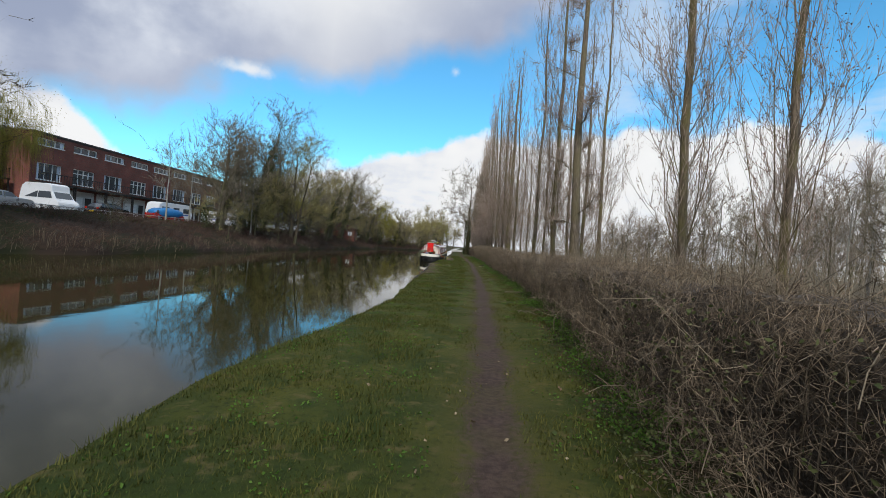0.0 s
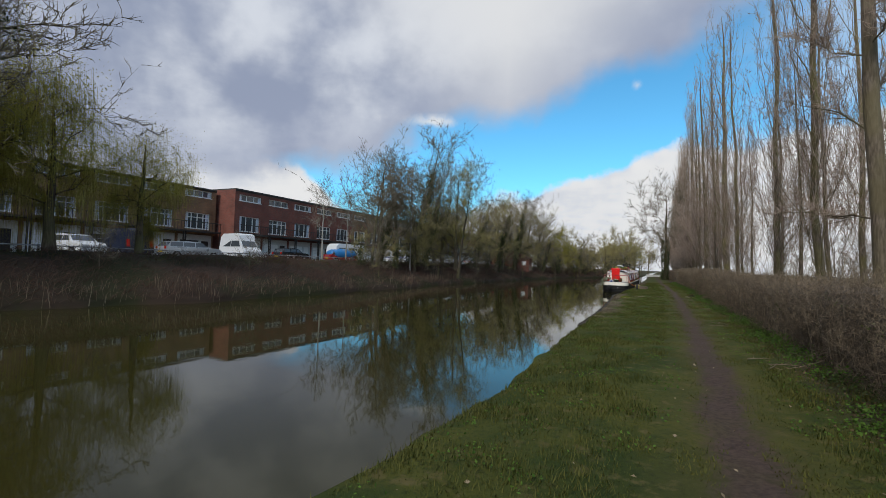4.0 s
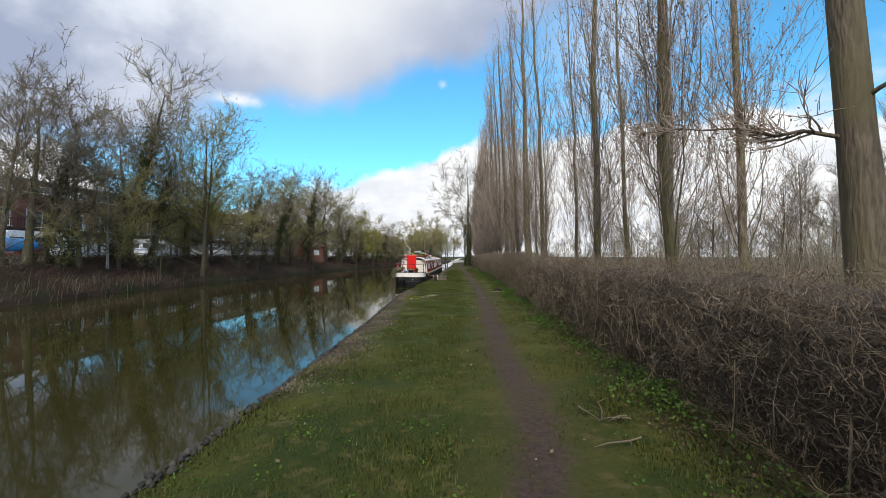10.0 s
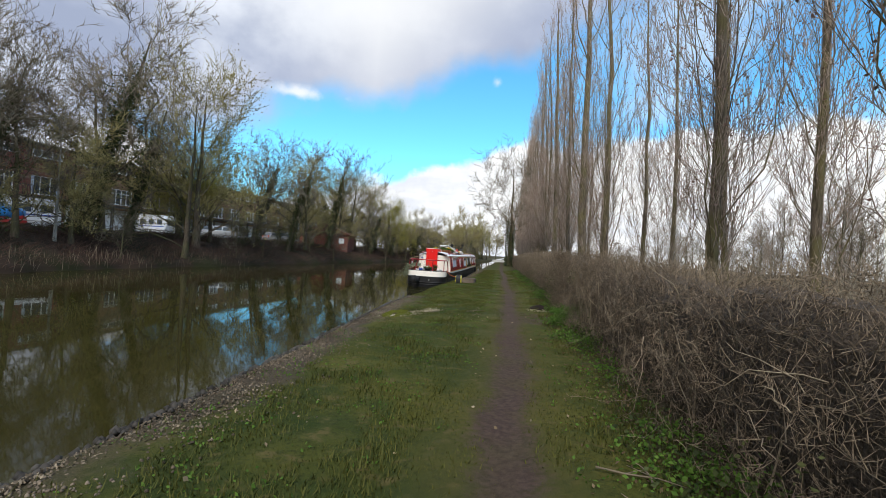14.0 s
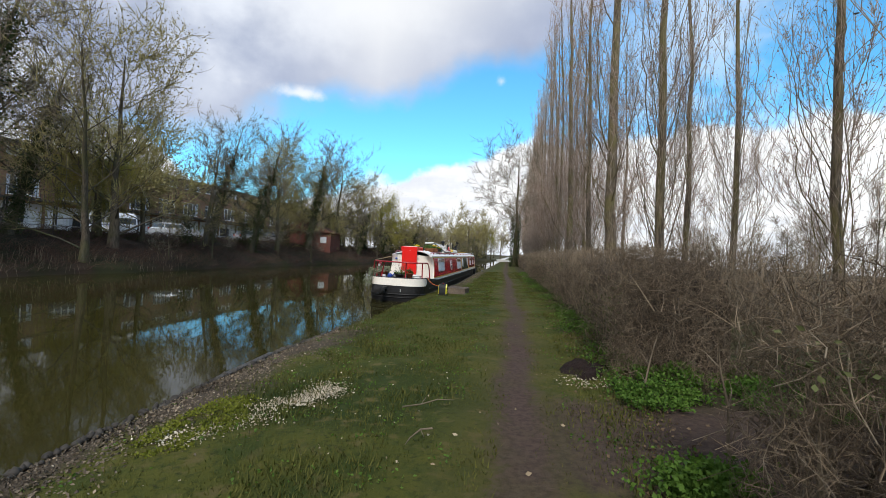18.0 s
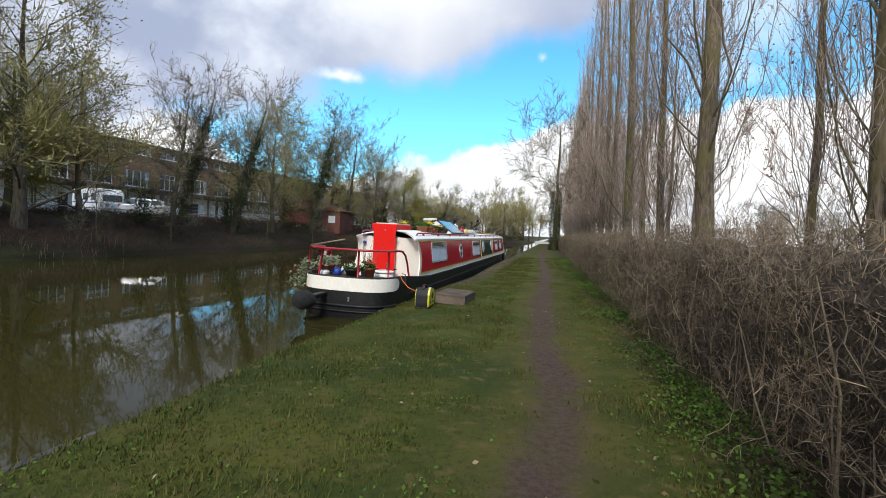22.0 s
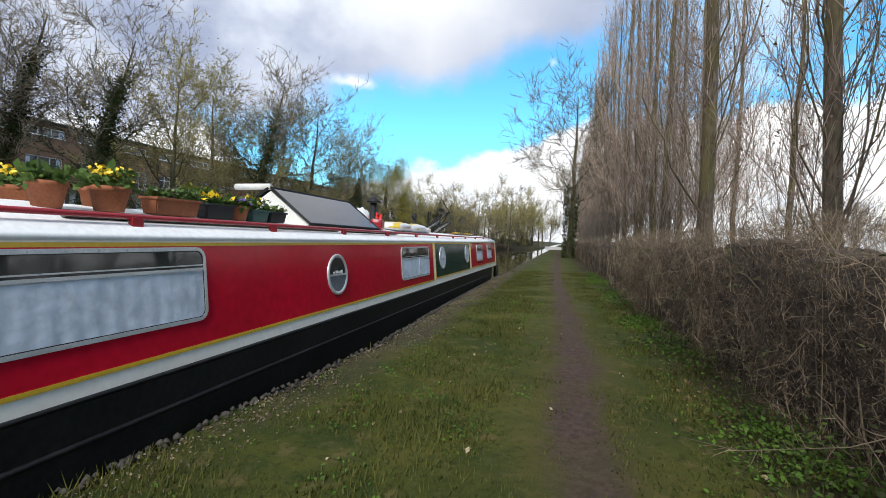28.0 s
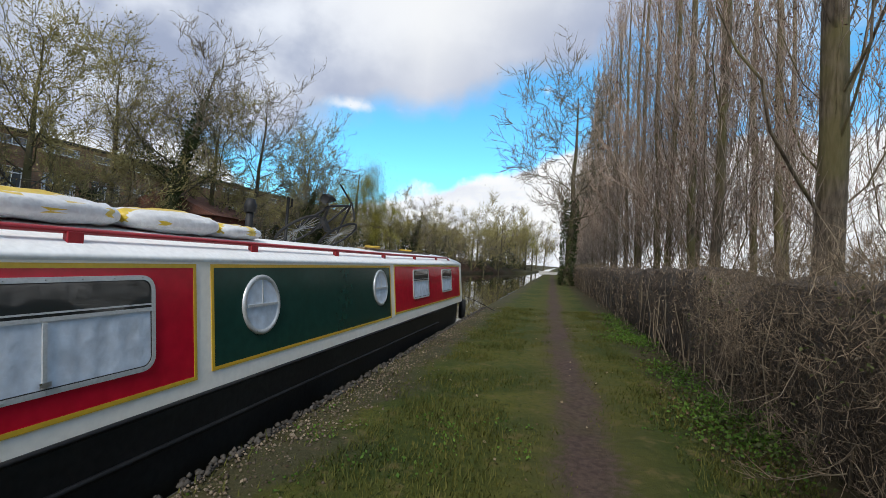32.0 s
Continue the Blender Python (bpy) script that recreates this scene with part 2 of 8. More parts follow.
def ground_mat():
    """Grass, worn earth path and gravelly margin: the map's u is the distance from the path's middle, v that from the water's edge."""
    m = bpy.data.materials.new("ground")
    m.use_nodes = True
    N, L = m.node_tree.nodes, m.node_tree.links
    b = N["Principled BSDF"]
    g, uv = N.new("ShaderNodeNewGeometry"), N.new("ShaderNodeUVMap")
    uv.uv_map = "strip"
    sep = N.new("ShaderNodeSeparateXYZ")
    L.new(uv.outputs[0], sep.inputs[0])
    u, v = sep.outputs[0], sep.outputs[1]

    def noise_tex(s, dt=6, r=0.6, stretch=None):
        n = N.new("ShaderNodeTexNoise")
        n.inputs["Scale"].default_value, n.inputs["Detail"].default_value, n.inputs["Roughness"].default_value = s, dt, r
        src = g.outputs["Position"]
        if stretch:
            mp = N.new("ShaderNodeMapping")
            mp.inputs["Scale"].default_value = stretch
            L.new(src, mp.inputs[0])
            src = mp.outputs[0]
        L.new(src, n.inputs["Vector"])
        return n.outputs["Fac"]

    def ma(op, a, bb=0.0, c=0.0):
        n = N.new("ShaderNodeMath")
        n.operation = op
        for s, x in zip(n.inputs, (a, bb, c)):
            if isinstance(x, (int, float)):
                s.default_value = x
            else:
                L.new(x, s)
        return n.outputs[0]

    def ramp(x, lo, hi):
        n = N.new("ShaderNodeMapRange")
        n.interpolation_type = "SMOOTHSTEP"
        L.new(x, n.inputs[0])
        n.inputs[1].default_value, n.inputs[2].default_value = lo, hi
        return n.outputs[0]

    def mix(f, a, c):
        n = N.new("ShaderNodeMix")
        n.data_type = "RGBA"
        L.new(f, n.inputs[0])
        for i, x in ((6, a), (7, c)):
            if isinstance(x, tuple):
                n.inputs[i].default_value = (*x, 1)
            else:
                L.new(x, n.inputs[i])
        return n.outputs[2]

    big, mid, fine, grit = noise_tex(0.5), noise_tex(2.6), noise_tex(16, 8, 0.7), noise_tex(70, 6, 0.75)
    grass = mix(ramp(big, 0.36, 0.66), (0.030, 0.044, 0.008), (0.078, 0.079, 0.014))
    grass = mix(ramp(fine, 0.46, 0.70), grass, (0.019, 0.029, 0.007))
    grass = mix(ramp(noise_tex(5, 5, 0.6), 0.52, 0.70), grass, (0.100, 0.084, 0.030))
    grass = mix(ma("MULTIPLY", ramp(noise_tex(1.7, 5, 0.65), 0.50, 0.64), 0.6), grass, (0.022, 0.040, 0.008))
    earth = mix(ramp(fine, 0.36, 0.66), (0.082, 0.056, 0.045), (0.046, 0.031, 0.026))
    earth = mix(ramp(grit, 0.64, 0.72), earth, (0.20, 0.16, 0.12))
    gravel = mix(ramp(grit, 0.42, 0.62), (0.044, 0.034, 0.024), (0.10, 0.078, 0.056))
    # worn path, ragged and with a few outliers
    sway = noise_tex(0.35, 2, 0.4)
    au = ma("ABSOLUTE", ma("ADD", u, ma("MULTIPLY", ma("SUBTRACT", sway, 0.5), 0.55)))
    wob = ma("ADD", ma("MULTIPLY", ma("SUBTRACT", mid, 0.5), 0.42), ma("MULTIPLY", ma("SUBTRACT", fine, 0.5), 0.5))
    path = ma("MULTIPLY", ramp(ma("ADD", au, wob), 0.38, 0.10), ma("ADD", 0.72, ma("MULTIPLY", ramp(noise_tex(1.1, 4, 0.6), 0.34, 0.6), 0.28)))
    worn = ma("MULTIPLY", ramp(ma("ADD", au, wob), 0.95, 0.2), 0.5)
    near = ramp(ma("ADD", ma("ADD", v, ma("MULTIPLY", wob, 1.1)), ma("MULTIPLY", ma("SUBTRACT", big, 0.5), 2.2)), 0.85, 0.4)
    yel = mix(worn, grass, (0.078, 0.068, 0.022))
    col = mix(path, yel, earth)
    # the margin is bare from the quay onwards
    sy = N.new("ShaderNodeSeparateXYZ")
    L.new(g.outputs["Position"], sy.inputs[0])
    yb = ma("ADD", sy.outputs[1], ma("MULTIPLY", ma("SUBTRACT", big, 0.5), 8.0))
    m_half = ma("MULTIPLY", ramp(yb, 55.0, 60.0), 0.55)
    stretch1 = ma("MULTIPLY", ramp(yb, 24.0, 33.0), ramp(yb, 44.0, 41.0))
    bare = ma("MULTIPLY", near, ma("ADD", stretch1, m_half))
    col = mix(bare, col, gravel)
    # under the hedge
    uw = ma("ADD", u, ma("MULTIPLY", wob, 1.5))
    col = mix(ma("MULTIPLY", ma("MULTIPLY", ramp(uw, 0.95, 1.5), ramp(uw, 3.2, 2.4)), 0.75), col, (0.045, 0.034, 0.022))
    # side way through the gap in the hedge, and a heap of dark spent soil
    px, py = sy.outputs[0], sy.outputs[1]
    yw = ma("ADD", py, ma("MULTIPLY", wob, 1.6))
    side = ma("MULTIPLY", ma("MULTIPLY", ramp(yw, 36.9, 37.5), ramp(yw, 39.6, 39.0)), ramp(ma("ADD", px, wob), 0.4, 1.1))
    col = mix(ma("MULTIPLY", side, 0.9), col, earth)
    # far side and beyond: rough brown-green
    far = ramp(ma("ABSOLUTE", u), 5.0, 9.0)
    col = mix(far, col, mix(ramp(noise_tex(0.3), 0.4, 0.6), (0.024, 0.025, 0.011), (0.040, 0.027, 0.019)))
    L.new(col, b.inputs["Base Color"])
    b.inputs["Roughness"].default_value = 0.95
    b.inputs["Specular IOR Level"].default_value = 0.15
    bp = N.new("ShaderNodeBump")
    bp.inputs["Strength"].default_value, bp.inputs["Distance"].default_value = 0.9, 0.02
    L.new(ma("ADD", fine, ma("MULTIPLY", grit, 0.5)), bp.inputs["Height"])
    L.new(bp.outputs[0], b.inputs["Normal"])
    return m


def water_mat():
    m = bpy.data.materials.new("canal_water")
    m.use_nodes = True
    N, L = m.node_tree.nodes, m.node_tree.links
    b = N["Principled BSDF"]
    b.inputs["Base Color"].default_value = (0.029, 0.026, 0.007, 1)
    b.inputs["Roughness"].default_value = 0.03
    b.inputs["IOR"].default_value = 1.33
    b.inputs["Specular IOR Level"].default_value = 0.36
    g = N.new("ShaderNodeNewGeometry")
    mp = N.new("ShaderNodeMapping")
    mp.inputs["Scale"].default_value = (1.0, 0.55, 1.0)
    L.new(g.outputs["Position"], mp.inputs[0])
    hs = []
    for s, k in ((0.9, 1.0), (4.5, 0.22)):
        n = N.new("ShaderNodeTexNoise")
        n.inputs["Scale"].default_value, n.inputs["Detail"].default_value = s, 3
        L.new(mp.outputs[0], n.inputs["Vector"])
        mu = N.new("ShaderNodeMath")
        mu.operation = "MULTIPLY"
        L.new(n.outputs["Fac"], mu.inputs[0])
        mu.inputs[1].default_value = k
        hs.append(mu.outputs[0])
    ad = N.new("ShaderNodeMath")
    L.new(hs[0], ad.inputs[0])
    L.new(hs[1], ad.inputs[1])
    bp = N.new("ShaderNodeBump")
    bp.inputs["Strength"].default_value, bp.inputs["Distance"].default_value = 0.13, 0.016
    L.new(ad.outputs[0], bp.inputs["Height"])
    L.new(bp.outputs[0], b.inputs["Normal"])
    return m


def brick_mat(name, a, c, mortar):
    m = bpy.data.materials.new(name)
    m.use_nodes = True
    N, L = m.node_tree.nodes, m.node_tree.links
    b = N["Principled BSDF"]
    tc = N.new("ShaderNodeNewGeometry")
    sp, cb = N.new("ShaderNodeSeparateXYZ"), N.new("ShaderNodeCombineXYZ")
    L.new(tc.outputs["Position"], sp.inputs[0])
    ad = N.new("ShaderNodeMath")
    L.new(sp.outputs[0], ad.inputs[0])
    L.new(sp.outputs[1], ad.inputs[1])
    L.new(ad.outputs[0], cb.inputs[0])
    L.new(sp.outputs[2], cb.inputs[1])
    br = N.new("ShaderNodeTexBrick")
    br.inputs["Color1"].default_value, br.inputs["Color2"].default_value, br.inputs["Mortar"].default_value = (*a, 1), (*c, 1), (*mortar, 1)
    br.inputs["Scale"].default_value = 1.0
    br.inputs["Brick Width"].default_value, br.inputs["Row Height"].default_value, br.inputs["Mortar Size"].default_value = 0.225, 0.075, 0.008
    L.new(cb.outputs[0], br.inputs["Vector"])
    n = N.new("ShaderNodeTexNoise")
    n.inputs["Scale"].default_value, n.inputs["Detail"].default_value = 0.7, 6
    L.new(tc.outputs["Position"], n.inputs["Vector"])
    hs = N.new("ShaderNodeHueSaturation")
    r = N.new("ShaderNodeMapRange")
    r.inputs[1].default_value, r.inputs[2].default_value, r.inputs[3].default_value, r.inputs[4].default_value = 0.3, 0.7, 0.7, 1.25
    L.new(n.outputs["Fac"], r.inputs[0])
    L.new(r.outputs[0], hs.inputs["Value"])
    L.new(br.outputs["Color"], hs.inputs["Color"])
    L.new(hs.outputs[0], b.inputs["Base Color"])
    b.inputs["Roughness"].default_value = 0.85
    return m


def glass_mat(name, tint=(0.02, 0.025, 0.03), rough=0.04):
    """A pane seen from outside a dim room: dark behind, with the glass's own reflection."""
    m = bpy.data.materials.new(name)
    m.use_nodes = True
    b = m.node_tree.nodes["Principled BSDF"]
    b.inputs["Base Color"].default_value = (*tint, 1)
    b.inputs["Roughness"].default_value = rough
    b.inputs["Coat Weight"].default_value = 0.6
    return m


M_GROUND, M_WATER = ground_mat(), water_mat()
M_BRICK = brick_mat("red_brick", (0.215, 0.058, 0.037), (0.15, 0.042, 0.029), (0.13, 0.085, 0.065))
M_BRICK_B = brick_mat("brown_brick", (0.25, 0.125, 0.060), (0.18, 0.092, 0.046), (0.17, 0.125, 0.085))
M_UPVC = mat("window_frame_white", (0.78, 0.78, 0.76), 0.4, 0.05, 3, 30, 0.02)
M_GLASS = glass_mat("dark_window_glass", (0.06, 0.07, 0.08))
M_RENDER = mat("white_render", (0.60, 0.60, 0.58), 0.8, 0.12, 0.6, 12, 0.2)
M_FELT = mat("roof_felt", (0.07, 0.068, 0.065), 0.9, 0.2, 1, 20, 0.2)
M_DARKWOOD = mat("dark_stained_wood", (0.035, 0.025, 0.02), 0.7, 0.3, 2, 30, 0.3)
M_ASPHALT = mat("asphalt", (0.055, 0.055, 0.055), 0.92, 0.3, 0.6, 60, 0.4)
M_GALV = mat("galvanised_steel", (0.45, 0.46, 0.46), 0.5, 0.15, 4, 40, 0.1, metal=0.6)
M_POP_BARK = bark_mat("poplar_bark", (0.22, 0.172, 0.122), (0.165, 0.142, 0.055), 1.4)
M_POP_TWIG = twig_mat("poplar_twigs", (0.19, 0.138, 0.108), (0.44, 0.345, 0.265))
M_BARK = bark_mat("tree_bark", (0.135, 0.108, 0.078), (0.10, 0.098, 0.040))
M_TWIG = twig_mat("bare_twigs", (0.095, 0.077, 0.056), (0.26, 0.22, 0.155))
M_TWIG_OL = twig_mat("budding_twigs", (0.18, 0.155, 0.062), (0.40, 0.345, 0.14), 0.2)
M_WILLOW = twig_mat("willow_shoots", (0.28, 0.26, 0.045), (0.48, 0.43, 0.095), 0.4)
M_IVY = twig_mat("ivy_leaves", (0.024, 0.036, 0.011), (0.062, 0.080, 0.024), 0.15)
M_HEDGE = twig_mat("hawthorn_twigs", (0.068, 0.051, 0.034), (0.31, 0.235, 0.158), skew=1.6)
M_STEM = twig_mat("hedge_stems", (0.060, 0.048, 0.032), (0.34, 0.275, 0.19), skew=1.6)
# shade deep in the hedge, put into the core's colour
M_HEDGE_CORE = mat("hedge_inner_shade", (0.072, 0.052, 0.035), 0.95, 0.4, 6, 30, 1.0, 0.05)
M_SCRUB = twig_mat("dead_bramble", (0.045, 0.026, 0.020), (0.125, 0.072, 0.052))
M_REED = twig_mat("dead_reed", (0.10, 0.075, 0.05), (0.24, 0.19, 0.13))
M_WEED = twig_mat("nettle_leaves", (0.040, 0.092, 0.012), (0.115, 0.205, 0.030), 0.3)
M_BLADE = twig_mat("grass_blades", (0.034, 0.047, 0.007), (0.104, 0.100, 0.019), 0.2)
M_MOSS = twig_mat("bright_moss", (0.075, 0.095, 0.008), (0.17, 0.18, 0.020), 0.2)
M_HEDGE_IVY = twig_mat("hedge_ivy", (0.030, 0.042, 0.012), (0.115, 0.125, 0.045), 0.2)

M_SAPLING = twig_mat("young_tree_twigs", (0.19, 0.15, 0.125), (0.37, 0.31, 0.25))
M_CATKIN = twig_mat("poplar_buds", (0.15, 0.085, 0.065), (0.30, 0.18, 0.14))
# helpers for building
def mesh_np(name, verts, faces, material, smooth=False):
    """A mesh from an (n,3) array of points and an (m,k) array of faces of k corners."""
    verts, faces = np.asarray(verts, np.float32), np.asarray(faces, np.int32)
    me = bpy.data.meshes.new(name)
    me.vertices.add(len(verts))
    me.vertices.foreach_set("co", verts.ravel())
    k = faces.shape[1]
    me.loops.add(faces.size)
    me.loops.foreach_set("vertex_index", faces.ravel())
    me.polygons.add(len(faces))
    me.polygons.foreach_set("loop_start", np.arange(0, faces.size, k, dtype=np.int32))
    me.polygons.foreach_set("loop_total", np.full(len(faces), k, np.int32))
    if smooth:
        me.polygons.foreach_set("use_smooth", np.ones(len(faces), bool))
    me.update(calc_edges=True)
    me.materials.append(material)
    return me


def sticks(name, pts, rad, material, sides=3):
    """Many thin tapering rods: pts (n,k,3), rad (n,k)."""
    pts, rad = np.asarray(pts, float), np.asarray(rad, float)
    n, k, _ = pts.shape
    d = pts[:, -1] - pts[:, 0]
    d /= np.linalg.norm(d, axis=1, keepdims=True) + 1e-9
    ref = np.where(np.abs(d[:, 2:3]) > 0.8, [[1.0, 0, 0]], [[0, 0, 1.0]])
    a = np.cross(d, ref)
    a /= np.linalg.norm(a, axis=1, keepdims=True) + 1e-9
    b = np.cross(d, a)
    ang = np.arange(sides) * 2 * np.pi / sides
    ring = a[:, None, :] * np.cos(ang)[None, :, None] + b[:, None, :] * np.sin(ang)[None, :, None]
    v = pts[:, :, None, :] + ring[:, None, :, :] * rad[:, :, None, None]
    idx = np.arange(n * k * sides).reshape(n, k, sides)
    nx = np.roll(idx, -1, axis=2)
    f = np.stack([idx[:, :-1], nx[:, :-1], nx[:, 1:], idx[:, 1:]], -1).reshape(-1, 4)
    return mesh_np(name, v.reshape(-1, 3), f, material)


def needles(name, pts, rad, material):
    """Many thin three-sided twigs that end in a point: pts (n,k,3), rad (n,k)."""
    pts, rad = np.asarray(pts, float), np.asarray(rad, float)
    n, k, _ = pts.shape
    d = pts[:, -1] - pts[:, 0]
    d /= np.linalg.norm(d, axis=1, keepdims=True) + 1e-9
    a = np.cross(d, np.where(np.abs(d[:, 2:3]) > 0.8, [[1.0, 0, 0]], [[0, 0, 1.0]]))
    a /= np.linalg.norm(a, axis=1, keepdims=True) + 1e-9
    b = np.cross(d, a)
    ring = np.stack([a, -0.5 * a + 0.87 * b, -0.5 * a - 0.87 * b], 1)
    v = (pts[:, :-1, None, :] + ring[:, None] * rad[:, :-1, None, None]).reshape(n, -1, 3)
    v = np.concatenate([v, pts[:, -1:]], 1)
    w = v.shape[1]
    tri = []
    for j in range(k - 2):
        for s in range(3):
            p, q = 3 * j + s, 3 * j + (s + 1) % 3
            tri += [(p, q, q + 3), (p, q + 3, p + 3)]
    for s in range(3):
        tri.append((w - 4 + s, w - 4 + (s + 1) % 3, w - 1))
    f = (np.arange(n)[:, None, None] * w + np.array(tri)[None]).reshape(-1, 3)
    return mesh_np(name, v.reshape(-1, 3), f, material)


def leaves(name, centres, size, material, rng, up=0.3):
    """Small folded leaves, two triangles each, at random angles."""
    c = np.asarray(centres, float)
    n = len(c)
    d = rng.normal(size=(n, 3))
    d[:, 2] = d[:, 2] * 0.6 + up
    d /= np.linalg.norm(d, axis=1, keepdims=True)
    s = np.cross(d, rng.normal(size=(n, 3)))
    s /= np.linalg.norm(s, axis=1, keepdims=True)
    nn = np.cross(d, s)
    z = (np.asarray(size) * rng.uniform(0.6, 1.3, n))[:, None]
    v = np.stack([c, c + d * z * 0.5 + s * z * 0.32 + nn * z * 0.08, c + d * z, c + d * z * 0.5 - s * z * 0.32 + nn * z * 0.08], 1)
    i = np.arange(n)[:, None] * 4
    f = np.concatenate([i + [[0, 1, 2]], i + [[0, 2, 3]]], 0)
    return mesh_np(name, v.reshape(-1, 3), f, material)


def part(name, data, material, parent, label=""):
    """Links a bmesh or mesh as one object under a thing or a part."""
    if isinstance(data, bmesh.types.BMesh):
        me = bpy.data.meshes.new(name)
        data.to_mesh(me)
        data.free()
        me.materials.append(material)
        data = me
    ob = new(name, data)
    if parent is not None:
        ob.parent = parent
    if label:
        tagged(ob, label)
    return ob


def thing(name, m=None, label="", category="", group="", kind=""):
    ob = new(name)
    if m is not None:
        ob.matrix_world = m
    return tagged(ob, label, category, group, kind)


def box(bm, x0, y0, z0, x1, y1, z1, bevel=0.0, rot=None):
    r = bmesh.ops.create_cube(bm, size=1.0)
    vs = r["verts"]
    m = Matrix.Translation(((x0 + x1) / 2, (y0 + y1) / 2, (z0 + z1) / 2)) @ Matrix.Diagonal((abs(x1 - x0), abs(y1 - y0), abs(z1 - z0), 1))
    if rot is not None:
        m = rot @ m
    bmesh.ops.transform(bm, matrix=m, verts=vs)
    if bevel:
        es = list({e for v in vs for e in v.link_edges})
        bmesh.ops.bevel(bm, geom=es, offset=bevel, segments=2, affect="EDGES", profile=0.6)
    return bm


def boxm(*a, **k):
    return box(bmesh.new(), *a, **k)


def cyl(bm, p, q, r0, r1=None, seg=12, caps=True):
    p, q = Vector(p), Vector(q)
    d = q - p
    m = Matrix.Translation((p + q) / 2) @ d.to_track_quat("Z", "Y").to_matrix().to_4x4()
    bmesh.ops.create_cone(bm, cap_ends=caps, segments=seg, radius1=r0, radius2=r0 if r1 is None else r1, depth=d.length, matrix=m)
    return bm


def tube(pts, r, seg=8, closed=False):
    """A round bar along a polyline."""
    bm = bmesh.new()
    pts = [Vector(p) for p in pts]
    rings = []
    n = len(pts)
    for i, p in enumerate(pts):
        a = pts[(i - 1) % n] if (i > 0 or closed) else p
        b = pts[(i + 1) % n] if (i < n - 1 or closed) else p
        d = (b - a).normalized()
        ref = Vector((0, 0, 1)) if abs(d.z) < 0.9 else Vector((1, 0, 0))
        u = d.cross(ref).normalized()
        w = d.cross(u)
        rr = r[i] if isinstance(r, (list, tuple)) else r
        rings.append([bm.verts.new(p + (u * math.cos(t) + w * math.sin(t)) * rr) for t in (2 * math.pi * j / seg for j in range(seg))])
    for i in range(n if closed else n - 1):
        A, B = rings[i], rings[(i + 1) % n]
        for j in range(seg):
            bm.faces.new((A[j], A[(j + 1) % seg], B[(j + 1) % seg], B[j]))
    if not closed:
        bm.faces.new(rings[0])
        bm.faces.new(rings[-1][::-1])
    for f in bm.faces:
        f.smooth = True
    return bm


def lathe(profile, seg=20):
    """A turned body from (radius, height) pairs."""
    bm = bmesh.new()
    rings = [[bm.verts.new((r * math.cos(2 * math.pi * j / seg), r * math.sin(2 * math.pi * j / seg), z)) for j in range(seg)] for r, z in profile]
    for A, B in zip(rings, rings[1:]):
        for j in range(seg):
            bm.faces.new((A[j], A[(j + 1) % seg], B[(j + 1) % seg], B[j]))
    bm.faces.new(rings[0][::-1])
    bm.faces.new(rings[-1])
    for f in bm.faces:
        f.smooth = len(f.verts) == 4
    return bm


def curve_of(y, knots):
    return np.interp(y, [k[0] for k in knots], [k[1] for k in knots])


# plan: the canal's near edge, the worn path, the hedge and the far bank, by distance along the walk
EDGE = [(-80, -3.2), (3, -3.15), (5.5, -3.32), (8, -3.02), (10, -2.7), (14, -2.45), (20, -2.65), (27, -2.7), (32, -2.85), (41, -3.32), (45, -3.16), (48, -3.24), (52, -3.1), (57, -2.85), (60, -2.68), (65, -2.82), (75, -2.95), (160, -3.5), (400, -5)]
TRAIL = [(-80, -0.3), (0, -0.2), (5, 0.0), (8, 0.1), (12, 0.2), (18, 0.36), (25, 0.5), (30, 0.43), (36, 0.5), (42, 0.42), (46, 0.48), (50, 0.3), (55, 0.12), (61, 0.11), (65, -0.06), (75, -0.42), (160, -1.9), (400, -5)]
HEDGE = [(-80, 1.2), (3, 1.2), (8, 1.5), (15, 1.8), (25, 1.84), (30, 1.7), (37, 1.65), (42, 1.68), (49, 1.76), (56, 1.58), (62, 1.35), (80, 1.0), (160, -0.4), (400, -4)]
FARSIDE = [(-80, -21), (8, -20.6), (20, -18.6), (36, -18.2), (48, -19.6), (75, -19.6), (95, -18.5), (115, -15), (135, -11), (160, -7.5), (200, -6.5), (400, -9)]
WATER_Z, FAR_Z = -0.40, 1.30


def tilt(x):
    """The ground falls gently towards the canal."""
    return 0.0337 * np.clip(x, -4.0, 20.0)


def bank_rise(t):
    """Height of the far bank at a distance t behind its water's edge."""
    return -0.32 + np.clip((t + 0.1) / 0.35, 0, 1) * 0.28 + np.clip((t - 0.2) / 5.6, 0, 1) ** 0.85 * (FAR_Z + 0.34) - np.clip((t - 6.2) / 1.2, 0, 1) * 0.3


def wig(x, y, s, k):
    return k * noise.noise(Vector((x * s, y * s, 3.7)))


